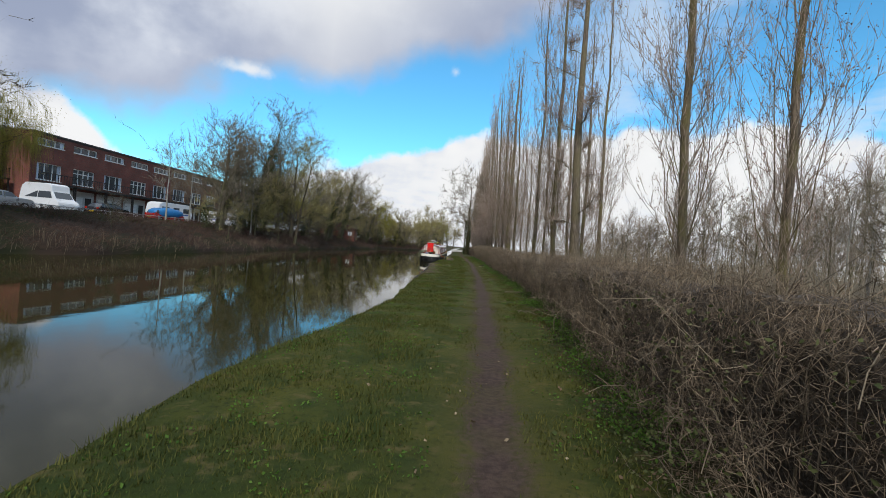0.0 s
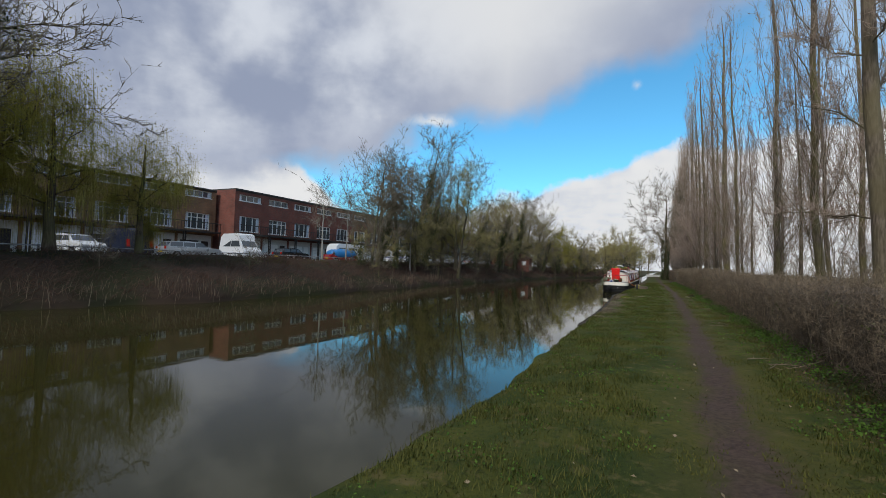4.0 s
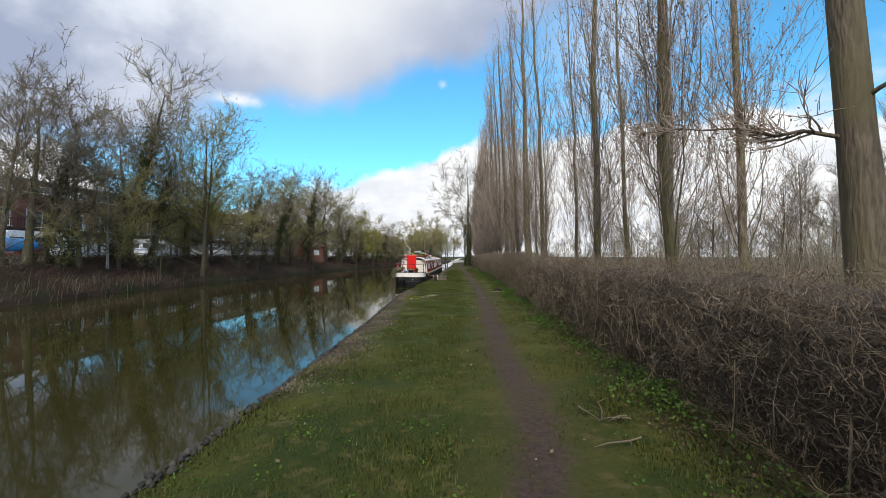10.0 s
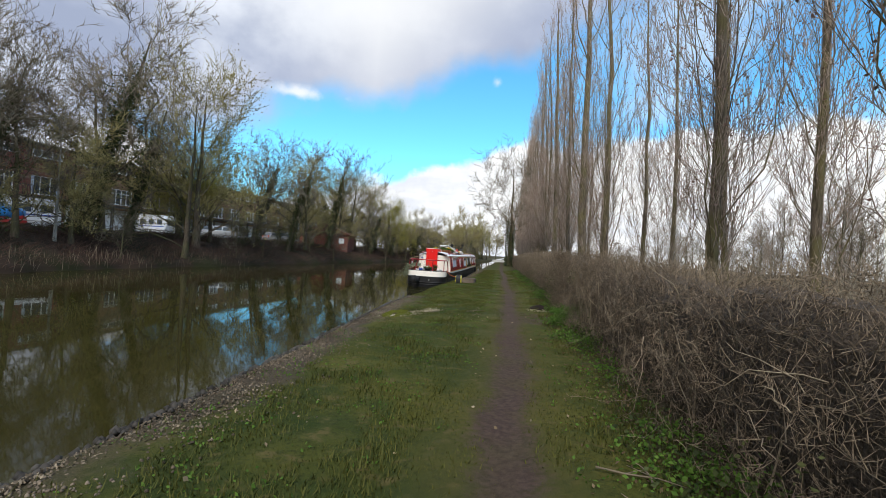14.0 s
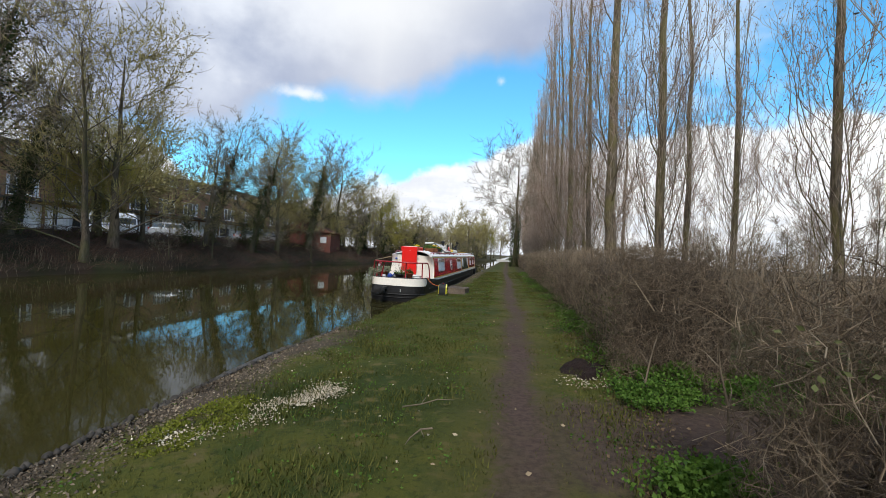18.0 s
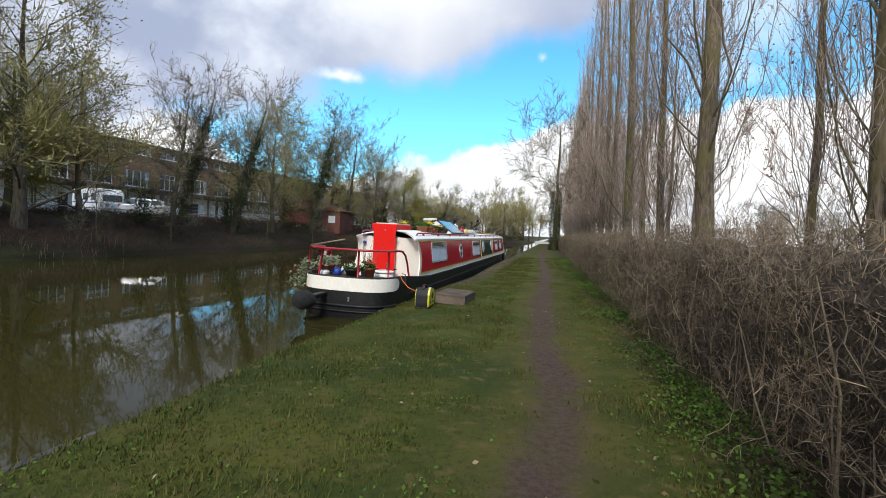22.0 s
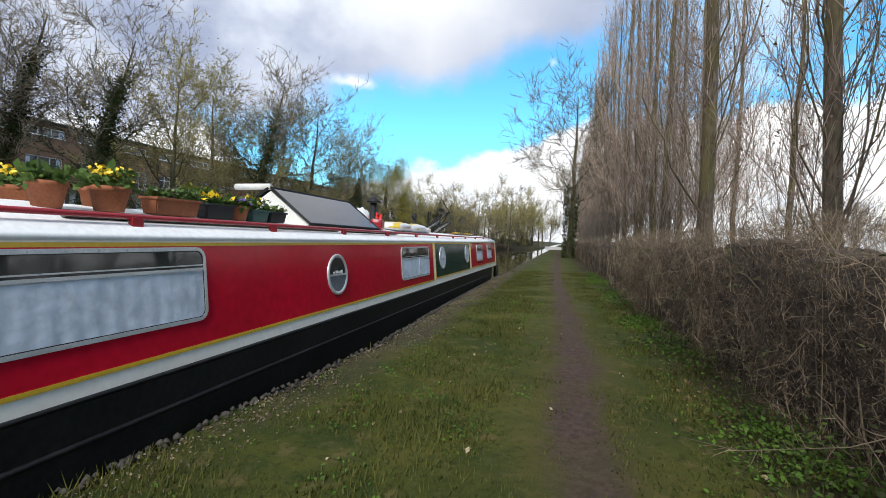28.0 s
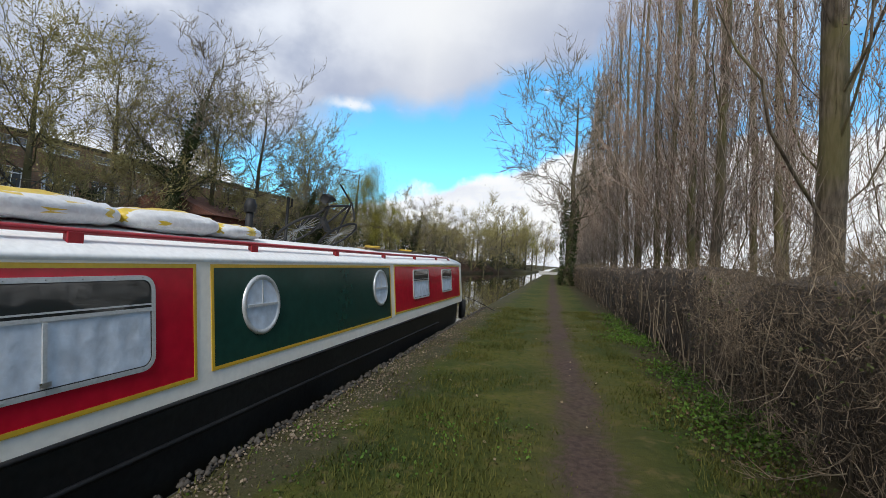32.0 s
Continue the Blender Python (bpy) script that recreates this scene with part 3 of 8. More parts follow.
def build_ground():
    ys = np.concatenate([np.arange(-80, -4, 4.0), np.arange(-4, 78, 0.3), np.arange(78, 170, 2.0), [175, 185, 200, 230, 280, 350, 450, 600, 900, 1500, 3000]])
    near = np.concatenate([[-1.3, -0.6, -0.12, -0.03], np.arange(0, 4.2, 0.15), np.arange(4.4, 8, 0.5)])
    right = np.array([9, 11, 14, 18, 24, 32, 45, 70, 110, 180, 300, 600, 1500, 3000.0])
    left = np.array([-3000, -1200, -500, -250, -140, -100, -70, -52, -44, -38, -33.0])
    slope = np.array([9, 7.6, 6.6, 5.8, 5.0, 4.2, 3.4, 2.6, 1.9, 1.3, 0.8, 0.45, 0.2, 0.0, -0.15, -0.5, -1.5])
    verts, uvs = [], []
    for y in ys:
        e, c = curve_of(y, EDGE), curve_of(y, TRAIL)
        e = e + (wig(0, y, 1.1, 0.10) + wig(5, y, 3.5, 0.05)) * (1 if y < 170 else 0)
        sh = wig(9, y, 0.12, 1.0) + wig(2, y, 0.5, 0.4)
        fx = curve_of(y, FARSIDE)
        row = list(left) + [fx + sh - t for t in slope]
        row += [fx + sh + 1.5 + (e - 2.0 - fx - sh - 1.5) * k for k in (0.3, 0.6, 0.9)]
        row += [e + n for n in near] + list(right)
        for x in row:
            if x < fx + sh + 2.0:
                t = fx + sh - x
                z = -1.1 if t < -0.1 else float(bank_rise(t))
                if 0.3 < t < 8:
                    z += wig(x, y, 0.6, 0.15) * min(1.0, t)
                if t >= 7.6:
                    z = FAR_Z
            elif x < e - 0.2:
                z = -1.1
            elif x < e - 0.06:
                z = -0.75
            elif x < e + 0.02:
                z = -0.09 + wig(x, y, 3, 0.03) + tilt(x)
            else:
                u = x - e
                z = -0.05 + 0.05 * min(1, u / 0.8) + wig(x, y, 1.5, 0.03) + wig(x, y, 5, 0.015)
                z -= 0.03 * math.exp(-((x - c) / 0.2) ** 2)
                if x > 4:
                    z -= min(0.5, 0.06 * (x - 4)) + 0
                z += tilt(x)
            verts.append((x, y, z))
            uvs.append((x - c, x - e))
    nx, ny = len(left) + len(slope) + 3 + len(near) + len(right), len(ys)
    idx = np.arange(nx * ny).reshape(ny, nx)
    f = np.stack([idx[:-1, :-1], idx[:-1, 1:], idx[1:, 1:], idx[1:, :-1]], -1).reshape(-1, 4)
    me = mesh_np("ground", verts, f, M_GROUND, True)
    lay = me.uv_layers.new(name="strip")
    lay.data.foreach_set("uv", np.array(uvs, np.float32)[f.ravel()].ravel())
    ob = new("ground", me)
    tagged(ob, "mown green grass bank with a worn brown earth footpath", "ground", kind="structure")


build_ground()
water = new("water", mesh_np("water", [(-40, -200, WATER_Z), (-0.5, -200, WATER_Z), (-0.5, 700, WATER_Z), (-40, 700, WATER_Z)], [(0, 1, 2, 3)], M_WATER))
tagged(water, "calm murky green-brown canal water reflecting trees", "canal", kind="structure")

# lines that branch
def bend(base, d, ln, K, crook, rng, rise=0.0):
    """Lines of K points from bases along directions, wandering a little."""
    q = np.linspace(0, 1, K)[None, :, None]
    n = len(base)
    wander = np.cumsum(rng.normal(0, 1, (n, K, 3)) * crook, 1) * q
    up = np.array([0, 0, 1.0])[None, None, :] * rise * q ** 2
    return base[:, None, :] + (d[:, None, :] * q + wander + up) * ln[:, None, None]


def sample(lines, radii, n, lo, hi, rng):
    """Points on lines, with the lines' directions and radii there."""
    K = lines.shape[1]
    w = np.linalg.norm(lines[:, -1] - lines[:, 0], axis=1) ** 0.8
    pick = rng.choice(len(lines), n, p=w / w.sum())
    s = rng.uniform(lo, hi, n)
    j = np.minimum((s * (K - 1)).astype(int), K - 2)
    f = (s * (K - 1) - j)[:, None]
    a, b = lines[pick, j], lines[pick, j + 1]
    d = b - a
    return a + d * f, d / (np.linalg.norm(d, axis=1, keepdims=True) + 1e-9), radii[pick, j]


def unit(v):
    return v / (np.linalg.norm(v, axis=1, keepdims=True) + 1e-9)


def turned(d, angle, rng):
    """Directions turned by an angle away from d, to any side."""
    p = unit(np.cross(d, rng.normal(size=d.shape)))
    return d * np.cos(angle)[:, None] + p * np.sin(angle)[:, None]


# hedge: woody twigs round a solid heart coloured dark for the shade inside
def crooked(mid, d, ln, rng):
    """Twigs of four points through mid along d, bowed and kinked."""
    n = len(mid)
    side = np.cross(d, rng.normal(size=(n, 3)))
    side /= np.linalg.norm(side, axis=1, keepdims=True) + 1e-9
    bow = rng.normal(0, 0.16, n)
    out = []
    for a, k in ((-0.5, -1.0), (-0.15, 0.7), (0.2, 0.5), (0.5, -0.9)):
        out.append(mid + d * (ln * a)[:, None] + side * (ln * bow * k)[:, None] + rng.normal(0, 0.055, (n, 3)) * ln[:, None])
    return np.stack(out, 1)


def hedge_run(y0, y1, dens, seed, label, thick=1.0, wild=False):
    rng = np.random.default_rng(seed)
    th = thing("hedge", pose(0, 0, 0.06), label, "hedge")
    length = y1 - y0
    # uneven solid heart; its dark brown stands in for shade among inner twigs
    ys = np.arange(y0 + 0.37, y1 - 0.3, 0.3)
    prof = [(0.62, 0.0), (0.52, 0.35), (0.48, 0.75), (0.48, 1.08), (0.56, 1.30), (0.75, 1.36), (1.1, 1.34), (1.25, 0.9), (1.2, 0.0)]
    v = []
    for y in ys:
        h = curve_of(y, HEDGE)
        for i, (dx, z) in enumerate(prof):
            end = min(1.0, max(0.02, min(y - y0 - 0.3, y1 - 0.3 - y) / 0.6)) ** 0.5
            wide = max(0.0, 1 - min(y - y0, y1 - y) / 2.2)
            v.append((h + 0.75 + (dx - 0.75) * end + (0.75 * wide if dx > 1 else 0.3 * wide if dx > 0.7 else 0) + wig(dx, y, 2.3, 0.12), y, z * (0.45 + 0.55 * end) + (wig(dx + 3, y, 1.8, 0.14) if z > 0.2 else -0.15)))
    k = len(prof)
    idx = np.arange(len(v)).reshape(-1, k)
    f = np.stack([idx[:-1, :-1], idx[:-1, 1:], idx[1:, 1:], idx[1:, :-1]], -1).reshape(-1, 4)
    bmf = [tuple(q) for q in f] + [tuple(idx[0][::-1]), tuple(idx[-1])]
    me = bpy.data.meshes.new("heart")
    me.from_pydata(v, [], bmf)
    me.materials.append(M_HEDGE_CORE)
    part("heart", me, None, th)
    # twigs over face, top and ends
    n = int(length * dens)
    y = rng.uniform(y0, y1, n)
    t = rng.uniform(0, 1, n)
    face = t < 0.62
    z = np.where(face, rng.uniform(0.0, 1.5, n) ** 1.0, rng.uniform(1.28, 1.56, n))
    hx = curve_of(y, HEDGE)
    bulge = np.array([noise.noise(Vector((0.0, a * 0.9, b * 1.2))) for a, b in zip(y, z)])
    tall = np.array([noise.noise(Vector((7.0, a * 0.5, 0.0))) for a in y])
    clump = np.array([noise.noise(Vector((a * 3.4, b * 3.4, c * 3.0 + 11.0))) + 0.6 * noise.noise(Vector((a * 8.0, b * 8.0, 5.0))) for a, b, c in zip(y, z, t)])
    bulge = bulge + 0.9 * clump
    # the first stretch sprawls, and the end at the gap stands up ragged
    loose = np.clip((9.0 - y) / 6.0, 0, 1) if wild else np.zeros(n)
    ragged = np.clip((y - 33.5) / 2.5, 0, 1) if wild else np.zeros(n)
    x = np.where(face, hx + 0.30 - 0.16 * np.clip(z, 0, 1.2) + rng.uniform(-0.06, 0.30, n) - 0.18 * bulge, hx + rng.uniform(0.05, 1.35, n))
    x -= np.where(face, loose * (0.38 * np.clip(1 - z / 0.9, 0, 1) + 0.10 * bulge) - 0.18 * loose * np.clip(z - 0.8, 0, 1), 0)
    z = z + np.where(face, 0, (0.24 + 0.25 * loose + 0.22 * ragged) * tall + 0.10 * clump + 0.16 * ragged)
    d = rng.normal(size=(n, 3)) * np.array([0.5, 0.85, 0.7])
    d[:, 2] += np.where(face, 0.15, 0.75)
    d[:, 0] -= np.where(face, 0.25, 0)
    d /= np.linalg.norm(d, axis=1, keepdims=True)
    ln = np.where(rng.uniform(0, 1, n) < 0.02, rng.uniform(0.2, 0.38, n), rng.uniform(0.04, 0.125, n)) * np.where(face, 1, 0.8) * (1 + 0.5 * loose + 0.8 * ragged * ~face)
    pts = crooked(np.stack([x, y, z], 1), d, ln, rng)
    pts[:, :, 2] = np.clip(pts[:, :, 2], 0.0, 1.95)
    # the ends: a tangle that bulges into the gap
    ne = 8500
    for ye, way in ((y1, -1.0),) if wild else ((y0, 1.0),) if thick < 2 else ():
        c = np.stack([curve_of(np.full(ne, ye), HEDGE) + rng.uniform(0.02, 2.35, ne), np.zeros(ne), rng.uniform(0.02, 1.5, ne)], 1)
        inn = 0.25 * ((c[:, 0] - curve_of(ye, HEDGE) - 1.1) / 1.1) ** 2 + 0.25 * (np.maximum(c[:, 2] - 0.9, 0) / 0.6) ** 2 + rng.uniform(-0.12, 0.6, ne)
        c[:, 1] = ye + way * inn
        de = rng.normal(size=(ne, 3)) * np.array([0.8, 0.5, 0.8])
        de /= np.linalg.norm(de, axis=1, keepdims=True)
        le = np.where(rng.uniform(0, 1, ne) < 0.15, rng.uniform(0.3, 0.7, ne), rng.uniform(0.1, 0.3, ne))[:, None]
        q = crooked(c, de, le[:, 0], rng)
        q[:, :, 2] = np.clip(q[:, :, 2], 0.0, 1.65)
        pts = np.concatenate([pts, q])
    n = len(pts)
    r = rng.uniform(0.0012, 0.0028, n) * thick
    span = np.linalg.norm(pts[:, -1] - pts[:, 0], axis=1)
    rad = np.stack([r * 1.2, r, r * 0.8, r * 0.5], 1) * np.where(span > 0.26, 0.8, 1.0)[:, None]
    long = span > 0.17
    tagged(part("twig_mass", needles("twig_mass", pts[long], rad[long], M_HEDGE), None, th), kind="stuff")
    tagged(part("spur_mass", needles("spur_mass", pts[~long][:, ::3], rad[~long][:, ::3], M_HEDGE), None, th), kind="stuff")
    # thicker crooked branches that show on the face and the ends
    if thick < 2:
        nb = int(length * 24)
        yb = rng.uniform(y0 + 0.1, y1 - 0.1, nb)
        zb = rng.uniform(0.1, 1.3, nb)
        sprawl = np.clip((9.0 - yb) / 6.0, 0, 1) if wild else np.zeros(nb)
        lump = np.array([noise.noise(Vector((b * 1.3, c * 1.5, 2.0))) for b, c in zip(yb, zb)])
        a = np.stack([curve_of(yb, HEDGE) + rng.uniform(0.04, 0.28, nb) - 0.12 * zb - 0.16 * lump - 0.34 * sprawl * np.clip(1 - zb / 0.9, 0, 1), yb, zb], 1)
        db = unit(rng.normal(size=(nb, 3)) * np.array([0.25, 0.9, 0.7]) + np.array([-0.08, 0, 0.35]))
        lb = rng.uniform(0.18, 0.55, nb) * (1 + 0.7 * sprawl)
        P = bend(a, db, lb, 6, 0.19, rng, 0.15)
        P[:, :, 2] = np.clip(P[:, :, 2], 0.0, 1.7)
        rb = rng.uniform(0.0015, 0.0040, nb)[:, None] * np.linspace(1, 0.4, 6)[None]
        tagged(part("branch_mass", sticks("branch_mass", P, rb, M_STEM, 4), None, th), kind="stuff")
        # short crooked spurs set along them
        ns = int(length * 330)
        bs, ds, _ = sample(P, rb, ns, 0.1, 1.0, rng)
        S = bend(bs, turned(ds, rng.uniform(0.5, 1.2, ns), rng), rng.uniform(0.05, 0.17, ns), 3, 0.16, rng, 0.1)
        rs = rng.uniform(0.0013, 0.0026, ns)
        tagged(part("thorn_mass", needles("thorn_mass", S, np.stack([rs, rs * 0.8, rs * 0.5], 1), M_HEDGE), None, th), kind="stuff")
        # ivy and bramble leaves that hang on in patches
        nl = int(length * 420)
        yl, zl = rng.uniform(y0, y1, nl), rng.uniform(0.02, 1.2, nl) ** 1.3
        kl = np.array([noise.noise(Vector((b * 0.8, c * 1.2, 8.0))) + 0.5 * noise.noise(Vector((b * 3.0, c * 3.0, 1.0))) for b, c in zip(yl, zl)])
        kl = kl + (0.45 * np.clip((8.0 - yl) / 5.0, 0, 1) - 0.25 * zl if wild else 0.18 - 0.25 * zl)
        ok = (kl > 0.22) & (rng.uniform(0, 1, nl) < 0.75)
        yl, zl = yl[ok], zl[ok]
        spread = np.clip((9.0 - yl) / 6.0, 0, 1) if wild else np.zeros(len(yl))
        xl = curve_of(yl, HEDGE) + rng.uniform(-0.02, 0.2, len(yl)) - 0.1 * zl - 0.42 * spread * np.clip(1 - zl / 0.9, 0, 1)
        tagged(part("leaf_mass", leaves("leaf_mass", np.stack([xl, yl, zl + 0.02], 1), 0.034, M_HEDGE_IVY, rng), None, th), kind="stuff")
    # upright stems near the ground
    m = int(length * 6)
    y = rng.uniform(y0, y1, m)
    if wild:
        y[:22] = rng.uniform(35.6, 37.05, 22)
    hx = curve_of(y, HEDGE) + rng.uniform(0.34, 0.8, m)
    a = np.stack([hx, y, np.full(m, -0.08)], 1)
    e = a + np.stack([rng.normal(0, 0.12, m), rng.normal(0, 0.18, m), rng.uniform(0.6, 1.4, m)], 1)
    mid = (a + e) / 2 + rng.normal(0, 0.05, (m, 3))
    r = rng.uniform(0.005, 0.012, m) * (np.where(y > 35.6, 2.0, 1.0) if wild else 1.0)
    tagged(part("stem_mass", sticks("stem_mass", np.stack([a, mid, e], 1), np.stack([r, r * 0.8, r * 0.4], 1), M_STEM, 5), None, th), kind="stuff")
    return th


hedge_run(-1, 37.1, 2900, 11, "dense leafless brown hawthorn hedge beside the path", wild=True)
beyond = hedge_run(40.2, 68, 2900, 12, "clipped leafless brown hawthorn hedge beyond a gap")
far_hedge = hedge_run(68, 170, 170, 13, "far run of clipped brown hedge along the towpath", 3.2)
for th_ in (beyond, far_hedge):
    th_.scale.z = 1.16


# trees
def tree(name, label, seed, bark, twig, twig_r, height, limbs, spread, up, trunk_r, first, forks, subs, twigs, twig_len, splay=1.0, droop=0.0, lean=(0, 0), trunk_to=0.85, limb_k=0.28, crook=0.05, leaf=None, category="tree", skirt=0):
    """A tree at the origin: trunk, limbs that fork twice, and rods for the twigs of the outer crown."""
    rng = np.random.default_rng(seed)
    th = thing(name, pose(0, 0, 0), label, category)
    K = 8
    tt = np.linspace(0, 1, K)
    wob = np.cumsum(rng.normal(0, 0.010 * height, (K, 2)), 0) * 0.5 * (0.4 if up > 2 else 1)
    wob -= wob[0]
    tr = np.stack([lean[0] * tt ** 1.3 * height + wob[:, 0], lean[1] * tt ** 1.3 * height + wob[:, 1], tt * height * trunk_to], 1)
    tr[0, 2] = -0.3
    rt_ = trunk_r * (1 - tt * 0.9) * np.where(tt == 0, 1.3, 1)
    tk = sticks("trunk", tr[None], rt_[None], bark, 14)
    tk.polygons.foreach_set("use_smooth", np.ones(len(tk.polygons), bool))
    part("trunk", tk, None, th)
    # limbs
    s = first + (0.96 - first) * (np.arange(limbs) + rng.uniform(0, 1, limbs)) / limbs
    j = np.minimum((s * (K - 1)).astype(int), K - 2)
    f = (s * (K - 1) - j)[:, None]
    base = tr[j] * (1 - f) + tr[j + 1] * f
    ang = np.arange(limbs) * 2.4 + rng.uniform(-0.6, 0.6, limbs)
    steep = up * (0.65 + 0.7 * s) + rng.normal(0, 0.15, limbs)
    d = unit(np.stack([np.cos(ang) * splay, np.sin(ang) * splay, np.maximum(0.12, steep)], 1))
    ln = spread * height * (1.0 - 0.6 * s) * rng.uniform(0.75, 1.25, limbs) * np.where(up > 2, 1.05, 1.0)
    L1 = bend(base, d, ln, 7, crook, rng, rise=(0.6 if up > 2 else 0.12) - droop * 0.35)
    if up > 2:
        off = L1 - base[:, None, :]
        off[:, 1:, :2] *= (np.linspace(0, 1, 7)[1:] ** -0.5)[None, :, None]
        L1 = base[:, None, :] + off
    r1 = np.maximum(0.02, trunk_r * (1 - s * 0.85) * limb_k)[:, None] * (1 - np.linspace(0, 1, 7) * 0.8)[None]
    # forks, their own forks, and twigs
    b2, d2, q2 = sample(L1, r1, forks, 0.18, 0.98, rng)
    d2 = unit(turned(d2, rng.uniform(0.45, 0.95, forks) * splay, rng) + np.array([0, 0, 0.10 * up - droop * 0.25]))
    L2 = bend(b2, d2, spread * height * rng.uniform(0.16, 0.42, forks), 5, crook, rng, 0.16 - droop * 0.5)
    r2 = np.maximum(0.011, q2 * 0.55)[:, None] * np.array([1, 0.85, 0.7, 0.55, 0.4])[None]
    b3, d3, q3 = sample(L2, r2, subs, 0.12, 1.0, rng)
    d3 = unit(turned(d3, rng.uniform(0.4, 1.0, subs) * splay, rng) + np.array([0, 0, 0.10 * up - droop * 0.3]))
    L3 = bend(b3, d3, spread * height * rng.uniform(0.06, 0.20, subs), 4, crook * 1.3, rng, 0.14 - droop * 0.6)
    r3 = np.maximum(twig_r * 0.9, q3 * 0.5)[:, None] * np.array([1, 0.8, 0.6, 0.4])[None]
    bw = sticks("branching", L1, r1, bark, 5 if trunk_r > 0.15 else 3)
    tagged(part("branching", bw, None, th), kind="stuff")
    tagged(part("forking", needles("forking", L2, r2, bark), None, th), kind="stuff")
    tagged(part("spray", needles("spray", L3, r3, twig), None, th), kind="stuff")
    b4, d4, _ = sample(L3, r3, twigs, 0.1, 1.0, rng)
    d4 = unit(turned(d4, rng.uniform(0.3, 0.9, twigs), rng) + np.array([0, 0, 0.12 * up]))
    l4 = twig_len * rng.uniform(0.3, 1.2, twigs)
    r = twig_r * rng.uniform(0.6, 1.0, twigs)
    if droop:
        q = l4[:, None]
        pts = np.stack([b4, b4 + d4 * q * 0.25, b4 + d4 * q * 0.3 + np.array([0, 0, -1.0]) * q * droop], 1)
    else:
        pts = bend(b4, d4, l4, 3, crook * 1.6, rng, 0.1)
    tagged(part("crown", needles("crown", pts, np.stack([r, r * 0.7, r * 0.4], 1), twig), None, th), kind="stuff")
    if skirt:
        a = rng.uniform(0, 6.283, skirt)
        r0, r1 = rng.uniform(0.1, 0.7, skirt), rng.uniform(0.3, 1.5, skirt)
        z0, hh = rng.uniform(0, 3.0, skirt), rng.uniform(1.5, 4.0, skirt)
        p = [np.stack([q * np.cos(a), q * np.sin(a), z], 1) for q, z in ((r0, z0), ((r0 + r1 * 2) / 3, z0 + hh * 0.4), (r1, z0 + hh))]
        rr_ = twig_r * rng.uniform(0.6, 1.0, skirt)
        tagged(part("shoot_mass", needles("shoot_mass", np.stack(p, 1), np.stack([rr_, rr_, rr_], 1), twig), None, th), kind="stuff")
    if leaf:
        material, count, size, reach, low, high = leaf
        P = np.concatenate([L1[:, :4].reshape(-1, 3), np.repeat((tr[:-1, None] + (tr[1:] - tr[:-1])[:, None] * np.linspace(0, 1, 5)[None, :, None]).reshape(-1, 3), 4, 0)]) if high < 99 else L3.reshape(-1, 3)
        c = P[rng.integers(0, len(P), count)] + rng.normal(0, reach, (count, 3))
        c = c[(c[:, 2] > low) & (c[:, 2] < high + rng.normal(0, 0.8, len(c)))]
        tagged(part("foliage", leaves("foliage", c, size, material, rng), None, th), kind="stuff")
    return th


def place(src, x, y, z, turn=0.0, s=1.0, sz=None, lean=0.0):
    m = pose(x, y, z, 0, lean, 0) @ Matrix.LocRotScale(None, Euler((0, 0, radians(turn))), (s, s, sz or s))
    return copy_thing(src, m)


def settle(src, x, y, z, turn=0.0, s=1.0, sz=None):
    """Moves the first of a kind to its own place."""
    src.matrix_basis = Matrix.LocRotScale((x, y, z), Euler((0, 0, radians(turn))), (s, s, sz or s))
    return src


